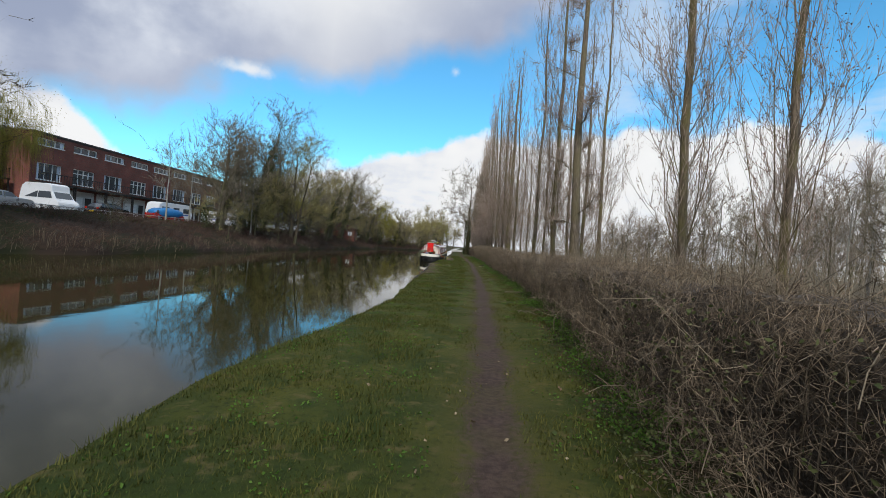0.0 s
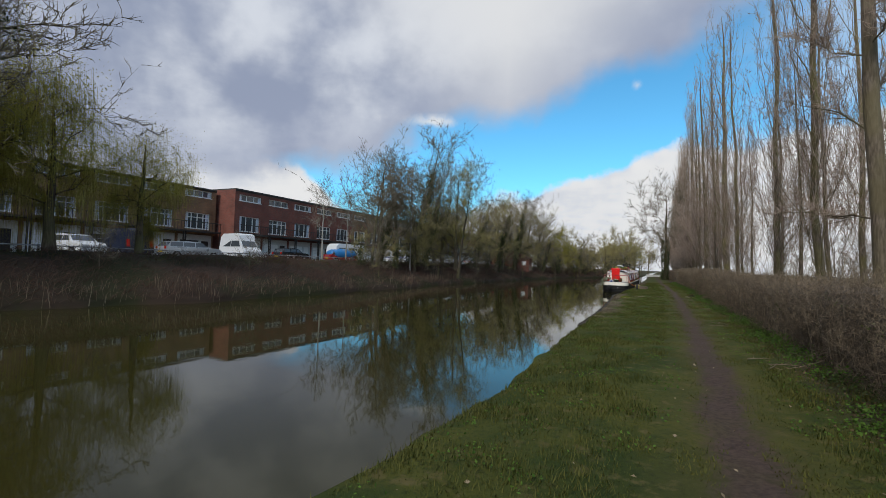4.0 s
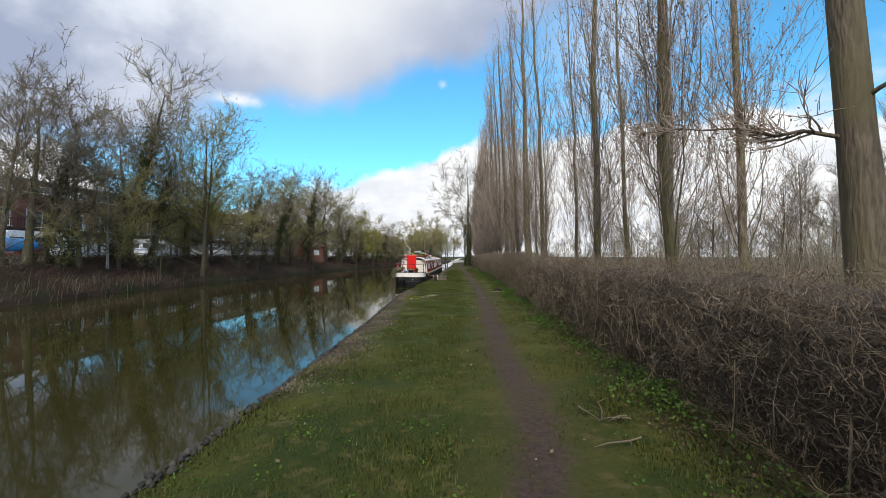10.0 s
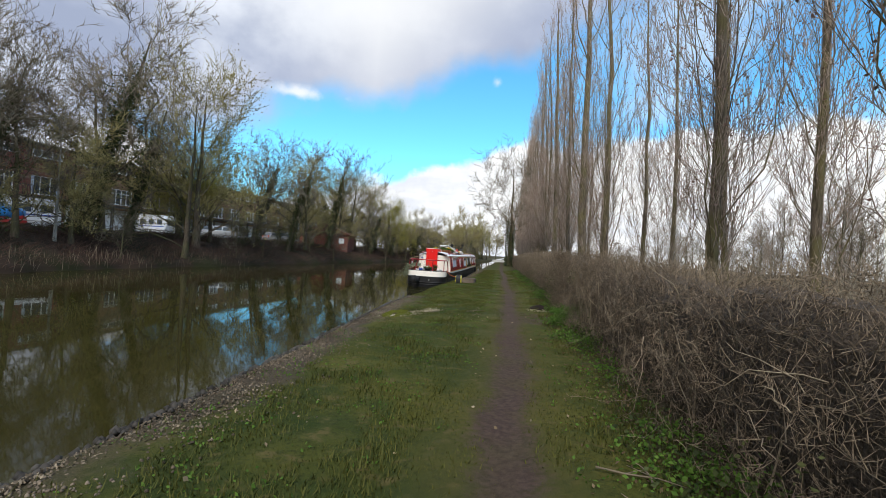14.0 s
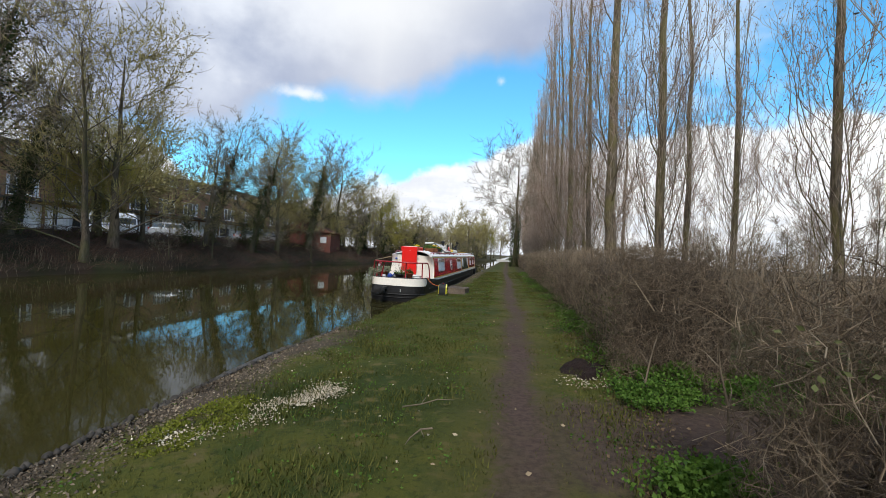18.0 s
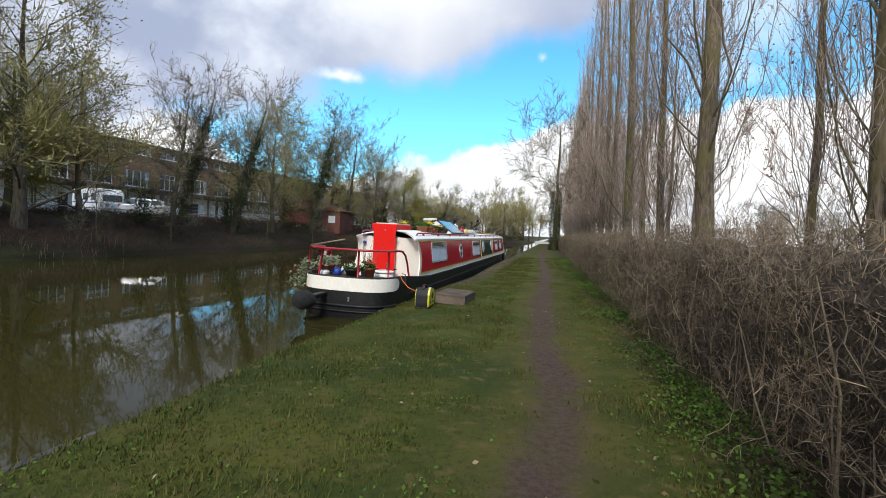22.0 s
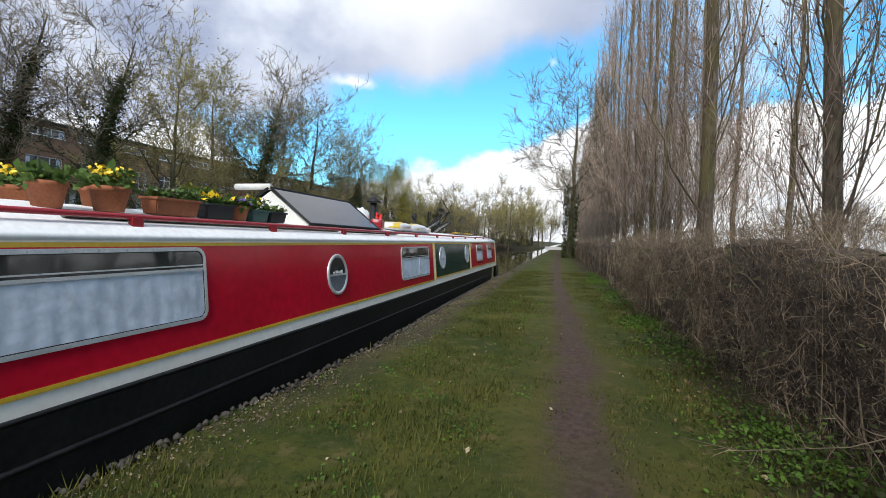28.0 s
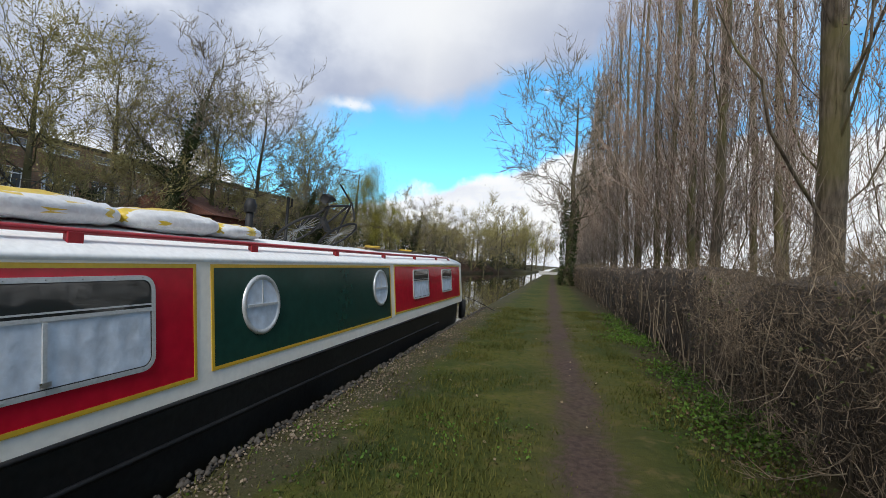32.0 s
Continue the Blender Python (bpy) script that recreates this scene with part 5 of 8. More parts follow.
def coach_panel(y0, y1, z0, z1, paint, name, front=False):
    fy = (lambda z: front_y(z) + 0.16) if front else None
    p = part(name, slab(y0, y1, z0, z1, 0.006, 0.012, front=fy), paint, boat)
    w = 0.030
    g = lambda a, b, c, d: part("coachline", slab(a, b, c, d, 0.009, 0.012), M_GOLD, p)
    g(y0 - 0.0, y1, z1, z1 + w)
    g(y0 - 0.0, y1, z0 - w, z0)
    g(y1, y1 + w, z0 - w, z1 + w)
    if front:
        bm = bmesh.new()
        zs = [z0 - w + (z1 - z0 + 2 * w) * k / 10 for k in range(11)]
        V = [[bm.verts.new((side_x(z) + 0.009, front_y(z) + o, z)) for o in (0.125, 0.165)] for z in zs]
        for a, b in zip(V, V[1:]):
            bm.faces.new((a[0], a[1], b[1], b[0]))
        part("coachline", bm, M_GOLD, p)
    else:
        g(y0 - w, y0, z0 - w, z1 + w)
    return p


coach_panel(2.75, 13.10, 0.60, 1.44, M_RED, "red_panel", True)
coach_panel(13.32, 17.40, 0.63, 1.44, M_GREEN, "green_panel")
coach_panel(17.64, 22.9, 0.66, 1.46, M_RED, "red_panel")


def drape(y0, y1, z0, z1, folds, seed):
    """A net curtain hanging in uneven folds just behind the pane."""
    bm = bmesh.new()
    n = folds * 8
    rows_ = []
    for j in range(5):
        z = z0 + (z1 - z0) * j / 4
        row = []
        for i in range(n + 1):
            y = y0 + (y1 - y0) * i / n
            w = 0.004 * math.sin(2 * math.pi * folds * i / n + 0.6 * noise.noise(Vector((i * 0.13, seed, j * 0.3)))) + 0.004 * noise.noise(Vector((i * 0.25, seed, j)))
            row.append(bm.verts.new((side_x(z) + 0.0105 + w * 0.3, y, z)))
        rows_.append(row)
    for a, b in zip(rows_, rows_[1:]):
        for i in range(n):
            bm.faces.new((a[i], a[i + 1], b[i + 1], b[i])).smooth = True
    return bm


def window(y0, y1, z0, z1, r=0.055, split=0.34, upright=None):
    w = part("window", slab(y0, y1, z0, z1, 0.020, 0.02, r, 0.030), M_ALU, boat, "white metal framed window with net curtain")
    zt = z1 - (z1 - z0) * split
    part("glass", slab(y0 + 0.02, y1 - 0.02, zt, z1 - 0.02, 0.012, 0.006), M_BGLASS, w)
    part("curtain", drape(y0 + 0.025, y1 - 0.025, z0 + 0.02, zt, int((y1 - y0) * 7), y0), M_NET, w)
    part("transom", slab(y0 + 0.03, y1 - 0.03, zt - 0.012, zt + 0.012, 0.018, 0.008), M_ALU, w)
    part("slider_rail", slab(y0 + 0.03, y1 - 0.03, zt + 0.030, zt + 0.040, 0.017, 0.006), M_ALU, w)
    part("seal", slab(y0 + 0.028, y1 - 0.028, z0 + 0.028, z1 - 0.028, 0.0165, 0.004, max(0.02, r - 0.028), 0.008), M_BLACK, w, "black rubber seal")
    for k in range(int((y1 - y0) / 0.22) + 1):
        yk = y0 + 0.1 + (y1 - y0 - 0.2) * k / int((y1 - y0) / 0.22)
        for zk in (z0 + 0.015, z1 - 0.015):
            bm = bmesh.new()
            bmesh.ops.create_icosphere(bm, subdivisions=1, radius=0.006, matrix=Matrix.Translation((side_x(zk) + 0.021, yk, zk)))
            part("rivet", bm, M_CHROME, w)
    if upright:
        part("mullion", slab(upright - 0.012, upright + 0.012, z0 + 0.04, zt - 0.014, 0.022, 0.01), M_ALU, w)
        part("catch", slab(upright - 0.03, upright + 0.03, z0 + 0.05, z0 + 0.075, 0.028, 0.008), M_CHROME, w)
    return w


window(4.0, 5.92, 0.80, 1.43, 0.10, 0.30)
window(10.90, 12.74, 0.74, 1.39, 0.10, 0.36, 12.02)
window(18.65, 19.75, 0.82, 1.40, 0.07, 0.4)
window(20.9, 21.9, 0.84, 1.40, 0.07, 0.4)


def porthole(yc, zc, r=0.285, net=True):
    rot = Matrix.Translation((side_x(zc), yc, zc)) @ Euler((0, radians(90 - 6.8), 0)).to_matrix().to_4x4()
    def ring(prof, seg=32):
        bm = bmesh.new()
        R = [[bm.verts.new(rot @ Vector((a * math.cos(2 * math.pi * j / seg), a * math.sin(2 * math.pi * j / seg), h))) for j in range(seg)] for a, h in prof]
        for A, B in zip(R, R[1:]):
            for j in range(seg):
                f = bm.faces.new((A[j], A[(j + 1) % seg], B[(j + 1) % seg], B[j]))
                f.smooth = True
        return bm, R
    bm, _ = ring([(r, 0.0), (r, 0.018), (r - 0.012, 0.026), (r - 0.040, 0.026), (r - 0.05, 0.012)])
    p = part("porthole", bm, M_ALU, boat, "round porthole with white rim")
    bm, R = ring([(r - 0.035, 0.012)])
    bm.faces.new(R[0])
    part("glass", bm, M_BGLASS, p)
    part("bar", slab(yc - r + 0.06, yc + r - 0.06, zc - 0.012, zc + 0.012, 0.03, 0.015), M_ALU, p)
    if net:
        part("upright_bar", slab(yc - 0.007, yc + 0.007, zc + 0.014, zc + r - 0.05, 0.024, 0.010), M_ALU, p)
    # half-drawn net behind the pane
    bm = bmesh.new()
    if net:
        vs = [bm.verts.new(rot @ Vector(((r - 0.045) * math.sin(t), (r - 0.045) * math.cos(t), 0.016))) for t in (2 * math.pi * k / 32 for k in range(32))]
        bm.faces.new(vs)
        part("curtain", bm, M_NET, p)
    else:
        vs = [bm.verts.new(rot @ Vector(((r - 0.052) * math.sin(t), (r - 0.052) * math.cos(t), 0.0145))) for t in (math.pi * k / 20 for k in range(21))]
        bm.faces.new(vs)
        part("lower_pane", bm, M_PANE, p, "grey obscured lower pane")
        for k, (dy, w) in enumerate(((-0.13, 0.05), (-0.06, 0.07), (0.02, 0.04), (0.08, 0.06))):
            part("ornament", slab(yc + dy, yc + dy + w, zc + 0.02, zc + 0.045 + 0.012 * (k % 2), 0.016, 0.004), M_UPVC, p)
    for k in range(8):
        t = 2 * math.pi * (k + 0.5) / 8
        c = rot @ Vector(((r - 0.022) * math.cos(t), (r - 0.022) * math.sin(t), 0.027))
        bm = bmesh.new()
        bmesh.ops.create_icosphere(bm, subdivisions=1, radius=0.008, matrix=Matrix.Translation(c))
        part("bolt", bm, M_CHROME, p)


porthole(8.33, 1.03, net=False)
porthole(13.95, 1.09)
porthole(16.97, 1.12)

# entrance door, hinges, handle plate, mushroom boss
ajar = Matrix.Translation((-0.555, 3.275, 0)) @ Euler((0, 0, radians(-9))).to_matrix().to_4x4()
door = part("door", boxm(0.0, -0.04, 0.37, 0.71, -0.005, 1.87, 0.008, rot=ajar), M_DOORRED, boat, "bright red cabin door")
part("handle", boxm(0.48, -0.062, 0.62, 0.57, -0.041, 0.78, 0.006, rot=ajar), M_CHROME, door)
bm = bmesh.new()
bmesh.ops.create_uvsphere(bm, u_segments=12, v_segments=8, radius=0.022, matrix=ajar @ Matrix.Translation((0.38, -0.045, 1.70)))
part("spyhole", bm, M_CHROME, door)
for z, x in ((1.52, 0.74), (0.60, 0.74), (1.52, -0.03), (0.62, -0.03)):
    part("hinge", tube([tuple(ajar @ Vector(p)) for p in ((x - 0.03, -0.02, z), (x + 0.01, -0.06, z + 0.01), (x + 0.045, 0.0, z))], [0.02, 0.028, 0.008], 6), M_IRON, door)
part("hatch", boxm(-0.62, 3.24, 1.70, 0.13, 4.55, 1.88, 0.015), M_DOORRED, boat, "red sliding roof hatch")
part("hatch_lid", boxm(-0.56, 3.4, 1.882, 0.08, 4.6, 1.905, 0.01), M_CREAM, boat)
lamp = part("shore_plug", lathe([(0.0, 0), (0.045, 0.0), (0.05, 0.05), (0.035, 0.10), (0.0, 0.11)], 12), M_BLUEP, boat, "blue plastic shore power plug")
lamp.location, lamp.rotation_euler = (-0.80, 3.22, 1.32), (radians(90), 0, 0)
part("flex", tube([(-0.80, 3.14, 1.30), (-0.82, 3.12, 1.1), (-0.78, 3.14, 0.9), (-0.80, 3.10, 0.6)], 0.008, 6), M_WPLASTIC, boat)


def grab_rail(sx):
    x = sx * 0.80
    pts = [(x, 2.98, 1.60), (x, 3.1, 1.655)] + [(x, y, 1.66 + (0.02 if y > 20 else 0)) for y in (3.2, 6, 10, 14, 18, 22)] + [(x, 22.3, 1.60)]
    g = part("grab_rail", tube(pts, 0.021, 8), M_RAIL, boat, "red painted grab rail")
    for k in range(11):
        y = 3.65 + k * 1.725
        part("bracket", boxm(x - 0.012, y - 0.05, 1.58, x + 0.03, y + 0.05, 1.655, 0.004), M_RAIL, g)


grab_rail(1)
grab_rail(-1)

# guard rail round the near deck
ring_pts = []
for k in range(25):
    t = -math.pi / 2 + math.pi * k / 24
    ring_pts.append((math.copysign(0.98 * abs(math.sin(t)) ** 0.6, t), 0.10 + 0.70 * (1 - math.cos(t)), 1.24))
end_r = [(1.0, 1.0, 1.24), (1.02, 1.22, 1.22), (1.03, 1.42, 1.12), (1.03, 1.60, 0.92), (1.03, 1.80, 0.56)]
end_l = [(-x, y, z) for x, y, z in end_r[::-1]]
guard = part("guard_rail", tube(end_l + ring_pts + end_r, 0.026, 8), M_RAIL, boat, "red tubular guard rail round the deck")
for a, b in (((0.40, 0.12, 1.24), (0.38, 0.16, 0.52)), ((-0.45, 0.13, 1.24), (-0.62, 0.24, 0.52)), ((0.96, 0.46, 1.24), (0.97, 0.50, 0.52)), ((-0.96, 0.46, 1.24), (-1.0, 0.50, 0.5)), ((-0.99, 0.95, 1.24), (-1.0, 0.98, 0.52))):
    part("post", tube([a, b], 0.024, 8), M_RAIL, guard)
part("boat_pole_end", tube([(-0.93, 0.42, 1.27), (-0.55, 1.35, 1.42)], 0.02, 6), M_POLE, guard, "grey timber pole lashed on the rail")

# rope button at the near end
part("fender_arm", boxm(-0.42, -0.62, 0.20, -0.26, 0.25, 0.29, 0.02), M_HULL, boat)
bm = lathe([(0.0, -0.22), (0.10, -0.21), (0.17, -0.15), (0.20, -0.04), (0.20, 0.08), (0.15, 0.19), (0.0, 0.22)], 18)
for v in bm.verts:
    v.co *= 1 + 0.10 * noise.noise(v.co * 14)
bt = part("rope_fender", bm, M_ROPEBLK, boat, "black knotted rope bow fender")
bt.location, bt.rotation_euler = (-0.38, -0.72, 0.20), (radians(80), 0, radians(-10))
for x, y, z in ((0.25, 0.04, 0.16),):
    part("fairlead", boxm(x - 0.02, y - 0.03, z - 0.05, x + 0.02, y + 0.01, z + 0.05, 0.01), M_CHROME, boat)
part("far_fender", lathe([(0.0, -0.3), (0.09, -0.28), (0.11, 0), (0.09, 0.28), (0.0, 0.3)], 12), M_BLACK, boat).location = (1.0, 23.6, 0.2)
part("mooring_line", tube([(0.9, 24.2, 0.55), (1.3, 24.7, 0.35), (1.75, 25.3, 0.06)], 0.012, 6), M_ROPEBLK, boat)
bpy.context.view_layer.update()
# things carried on the boat
def at_boat(x, y, z, turn=0.0):
    return pose(BX + x, BY + y, BZ + z, 0, 0, turn)


def petals(name, n, rad, h0, h1, size, material, parent, seed):
    rng = np.random.default_rng(seed)
    t, r = rng.uniform(0, 6.283, n), rad * np.sqrt(rng.uniform(0, 1, n))
    c = np.stack([r * np.cos(t), r * np.sin(t), rng.uniform(h0, h1, n)], 1)
    return tagged(part(name, leaves(name, c, size, material, rng, 0.2), None, parent), kind="stuff")


def round_pot(m, r, h, clay, label, leaf=M_LEAF, bloom=None, leafh=0.13, category="flower pot", nleaf=160, spread=1.15):
    th = thing("flower_pot", m, label, category)
    part("pot", lathe([(0, 0), (r * 0.72, 0), (r * 0.97, h * 0.8), (r * 1.06, h * 0.8), (r * 1.06, h), (r * 0.95, h), (r * 0.92, h * 0.9), (0, h * 0.9)], 20), clay, th)
    petals("foliage", nleaf, r * spread, h * 0.85, h + leafh, 0.075, leaf, th, int(r * 1000) + nleaf)
    if bloom:
        petals("bloom", 90, r * spread * 0.9, h + leafh * 0.4, h + leafh * 1.15, 0.045, bloom, th, 7 + nleaf)
    return th


def trough(m, l, w, h, plastic, label, bloom, leafh=0.16, blooms=60, petal=0.04):
    th = thing("planter_trough", m, label, "planter")
    bm = bmesh.new()
    box(bm, -w / 2, -l / 2, 0, w / 2, l / 2, h)
    for v in bm.verts:
        if v.co.z < h / 2:
            v.co.x *= 0.8
            v.co.y *= 0.92
    es = list(bm.edges)
    bmesh.ops.bevel(bm, geom=es, offset=0.012, segments=2, affect="EDGES")
    part("trough", bm, plastic, th)
    part("rim", boxm(-w / 2 - 0.008, -l / 2 - 0.008, h - 0.02, w / 2 + 0.008, l / 2 + 0.008, h + 0.004, 0.006), plastic, th)
    rng = np.random.default_rng(int(l * 1000) + int(h * 100))
    for nm, n, sz, mt, z0, z1 in (("foliage", 200, 0.055, M_LEAF, h, h + leafh), ("bloom", blooms, petal, bloom, h + leafh * 0.6, h + leafh * 1.2)):
        c = np.stack([rng.uniform(-w / 2, w / 2, n), rng.uniform(-l / 2, l / 2, n), rng.uniform(z0, z1, n)], 1)
        tagged(part(nm, leaves(nm, c, sz, mt, rng, 0.4), None, th), kind="stuff")
    return th


RZ = 1.69
round_pot(at_boat(0.42, 5.0, RZ), 0.12, 0.19, M_TERRA, "terracotta pot of green seedlings on the cabin roof", leafh=0.10)
round_pot(at_boat(0.48, 5.42, RZ), 0.14, 0.20, M_TERRA, "orange terracotta pot of yellow daffodils on the cabin roof", bloom=M_YEL)
trough(at_boat(0.48, 6.02, RZ), 0.50, 0.20, 0.155, M_TERRA, "terracotta trough of low brown-green plants on the roof", M_GREYLEAF, 0.07)
round_pot(at_boat(0.12, 5.6, RZ), 0.13, 0.2, M_TERRA, "terracotta pot with leggy green shoots on the roof", leafh=0.12)
trough(at_boat(0.48, 6.56, RZ), 0.40, 0.19, 0.15, M_POTBLACK, "black trough of large yellow pansies on the cabin roof", M_YEL, 0.065, blooms=26, petal=0.075)
round_pot(at_boat(0.48, 6.90, RZ), 0.125, 0.165, M_TERRA, "terracotta pot of purple and orange pansies on the roof", bloom=M_PURP, leafh=0.07)
trough(at_boat(0.48, 7.20, RZ), 0.31, 0.19, 0.135, M_POTGREEN, "green trough of yellow daffodils on the cabin roof", M_YEL, 0.13, blooms=14, petal=0.06)
trough(at_boat(0.49, 7.53, RZ), 0.33, 0.19, 0.135, M_POTBLACK, "black trough of white primroses on the cabin roof", M_WPET, 0.05, blooms=110)
trough(at_boat(0.08, 6.75, RZ), 0.45, 0.2, 0.19, M_POTBLACK, "black trough of yellow-green shoots on the roof", M_MOSS, 0.13)
round_pot(at_boat(-0.35, 5.3, RZ - 0.03), 0.14, 0.2, M_TERRA, "terracotta pot of spring flowers on the far side of the roof", bloom=M_YEL)

# solar panels leaning together like a tent
tent = thing("solar_panel_frame", at_boat(0, 0, 0), "pair of framed solar panels propped as a tent on the roof", "solar panel")
for sx in (1, -1):
    bm = bmesh.new()
    a, b = Vector((sx * 0.66, 0, 1.70)), Vector((sx * 0.02, 0, 2.17))
    n = (b - a).cross(Vector((0, 1, 0))).normalized() * (0.015 if sx < 0 else -0.015)
    V = [bm.verts.new(p + Vector((0, y, 0)) + k * n) for k in (0, 1) for p, y in ((a, 8.12), (b, 8.12), (b, 10.5), (a, 10.5))]
    for q in ((0, 1, 2, 3), (7, 6, 5, 4), (0, 4, 5, 1), (1, 5, 6, 2), (2, 6, 7, 3), (3, 7, 4, 0)):
        bm.faces.new([V[i] for i in q])
    bmesh.ops.recalc_face_normals(bm, faces=bm.faces)
    pn = part("panel", bm, M_SOLAR, tent, "dark blue-black solar panel")
    for p, y0, y1 in ((a, 8.12, 10.5), (b, 8.12, 10.5)):
        part("frame_bar", tube([(p.x, y0, p.z + 0.012), (p.x, y1, p.z + 0.012)], 0.02, 6), M_BLACK, pn)
    for y in (8.12, 10.5):
        part("frame_bar", tube([(a.x, y, a.z + 0.012), (b.x, y, b.z + 0.012)], 0.018, 6), M_BLACK, pn)
for y in (8.15, 10.45):
    bm = bmesh.new()
    F, G = [[bm.verts.new((x, y + e, z)) for x, z in ((0.62, 1.665), (0.62, 1.71), (0.0, 2.14), (-0.62, 1.71), (-0.62, 1.665))] for e in (0, 0.02)]
    bm.faces.new(F)
    bm.faces.new(G[::-1])
    for i in range(5):
        bm.faces.new((F[i], G[i], G[(i + 1) % 5], F[(i + 1) % 5]))
    part("gable", bm, M_WPLASTIC, tent, "white end board")
part("rolled_sheet", tube([(-0.50, 8.05, 2.17), (0.0, 8.16, 2.20)], 0.045, 12), M_WPLASTIC, tent, "rolled white sheet tied on top")


def lumpy(name, m, lx, ly, lz, material, label, seed, category, two=None):
    bm = bmesh.new()
    bmesh.ops.create_icosphere(bm, subdivisions=4, radius=1.0)
    for v in bm.verts:
        c = v.co.copy()
        k = 1 + 0.18 * noise.noise(c * 2.2 + Vector((seed, 0, 0))) + 0.30 * noise.noise(c * 5 + Vector((0, seed, 0))) + 0.14 * noise.noise(c * 11)
        p = Vector((math.copysign(abs(c.x) ** 0.6, c.x), math.copysign(abs(c.y) ** 0.6, c.y), math.copysign(abs(c.z) ** 0.8, c.z)))
        v.co = Vector((p.x * lx, p.y * ly, max(0.0, p.z * k * lz * 0.5 + lz * 0.5)))
    for f in bm.faces:
        f.smooth = True
    me = bpy.data.meshes.new(name)
    bm.to_mesh(me)
    bm.free()
    me.materials.append(material)
    ob = new(name, me)
    if two:
        me.materials.append(two)
        for p in me.polygons:
            c = p.center
            if (abs(c.x + 0.3 * c.y + 0.12 * noise.noise(c * 5)) < lx * 0.30 or noise.noise(c * 7 + Vector((seed, 1, 0))) > 0.3) and c.z > lz * 0.3:
                p.material_index = 1
    ob.matrix_world = m
    return tagged(ob, label, category)


lumpy("plastic_sack", at_boat(0.30, 12.35, 1.70, 8), 0.30, 0.58, 0.19, M_SACKW, "white and yellow printed compost sack on the roof", 3, "sack", M_SACKY)
lumpy("plastic_sack", at_boat(0.3, 13.4, 1.70, -6), 0.28, 0.5, 0.19, M_SACKW, "crumpled white and yellow sack lying on the cabin roof", 8, "sack", M_SACKY)
lumpy("plastic_sack", at_boat(0.26, 14.25, 1.70, 12), 0.28, 0.45, 0.15, M_SACKW, "white and yellow compost sack lying on the roof", 14, "sack", M_SACKY)
lumpy("plastic_sack", at_boat(0.10, 10.85, 1.72, 30), 0.18, 0.22, 0.36, M_SACKW, "small upright white plastic sack on the roof", 20, "sack")
can = thing("petrol_can", at_boat(0.42, 10.98, 1.69, 12), "red plastic fuel can on the cabin roof", "fuel can")
part("body", boxm(-0.12, -0.20, 0, 0.12, 0.18, 0.22, 0.07), M_RAIL, can)
part("spout", tube([(0, 0.10, 0.12), (0, 0.22, 0.20), (0, 0.36, 0.33)], [0.07, 0.045, 0.018], 10), M_DOORRED, can, "bright red spout")
part("handle", tube([(0, -0.15, 0.23), (0, -0.12, 0.33), (0, 0.03, 0.32), (0, 0.08, 0.23)], 0.02, 8), M_DOORRED, can, "bright red grip")
chim = thing("chimney", at_boat(-0.12, 11.97, 1.73), "black iron stove chimney with a conical cap", "chimney")
part("pipe", lathe([(0, 0), (0.10, 0), (0.10, 0.03), (0.075, 0.05), (0.075, 0.56), (0.0, 0.56)], 18), M_IRON, chim)
part("cap", lathe([(0, 0.58), (0.155, 0.57), (0.15, 0.60), (0.02, 0.72), (0, 0.72)], 18), M_IRON, chim)
flue = thing("roof_vent", at_boat(-0.3, 15.35, 1.72), "dark mushroom roof vent and flue", "vent")
part("stem", lathe([(0, 0), (0.05, 0), (0.05, 0.36), (0, 0.36)], 12), M_IRON, flue)
part("cap", lathe([(0, 0.36), (0.07, 0.36), (0.08, 0.46), (0.05, 0.54), (0, 0.55)], 12), M_IRON, flue)

# poles lying inside the grab rail
for y0, y1 in ((4.9, 8.78), (8.95, 11.25)):
    pl_ = thing("boat_pole", at_boat(0, 0, 0), "grey-green weathered pole lying along the roof rail", "pole")
    part("shaft", tube([(0.72, y0, 1.655), (0.725, (y0 + y1) / 2, 1.652), (0.73, y1, 1.655)], 0.03, 8), mat("algae_grey_timber", (0.085, 0.10, 0.075), 0.85, 0.25, 4, 40, 0.3), pl_)

# bicycle lying on its side
bike = thing("bicycle", at_boat(0.02, 16.7, 1.86) @ Euler((0, radians(-28), 0)).to_matrix().to_4x4() @ Matrix.Scale(1.12, 4), "black bicycle lying on its side on the cabin roof", "bicycle")
for y in (-0.55, 0.55):
    w = part("wheel", tube([(0.32 * math.cos(t), y + 0.32 * math.sin(t), 0.06 + 0.05 * math.cos(t)) for t in (2 * math.pi * k / 24 for k in range(24))], 0.018, 6, True), M_BLACK, bike)
    for k in range(8):
        t = math.pi * k / 8
        part("spoke", tube([(0.31 * math.cos(t), y + 0.31 * math.sin(t), 0.06 + 0.05 * math.cos(t)), (-0.31 * math.cos(t), y - 0.31 * math.sin(t), 0.06 - 0.05 * math.cos(t))], 0.003, 4), M_CHROME, w)
for a, b in (((0, -0.55, 0.1), (0.05, 0.0, 0.12)), ((0.05, 0, 0.12), (0.35, -0.15, 0.3)), ((0.05, 0, 0.12), (0.42, 0.35, 0.34)), ((0.35, -0.15, 0.3), (0.42, 0.35, 0.34)), ((0, 0.55, 0.1), (0.45, 0.40, 0.36)), ((0.0, -0.55, 0.1), (0.35, -0.15, 0.3))):
    part("frame_tube", tube([a, b], 0.017, 6), M_BLACK, bike)
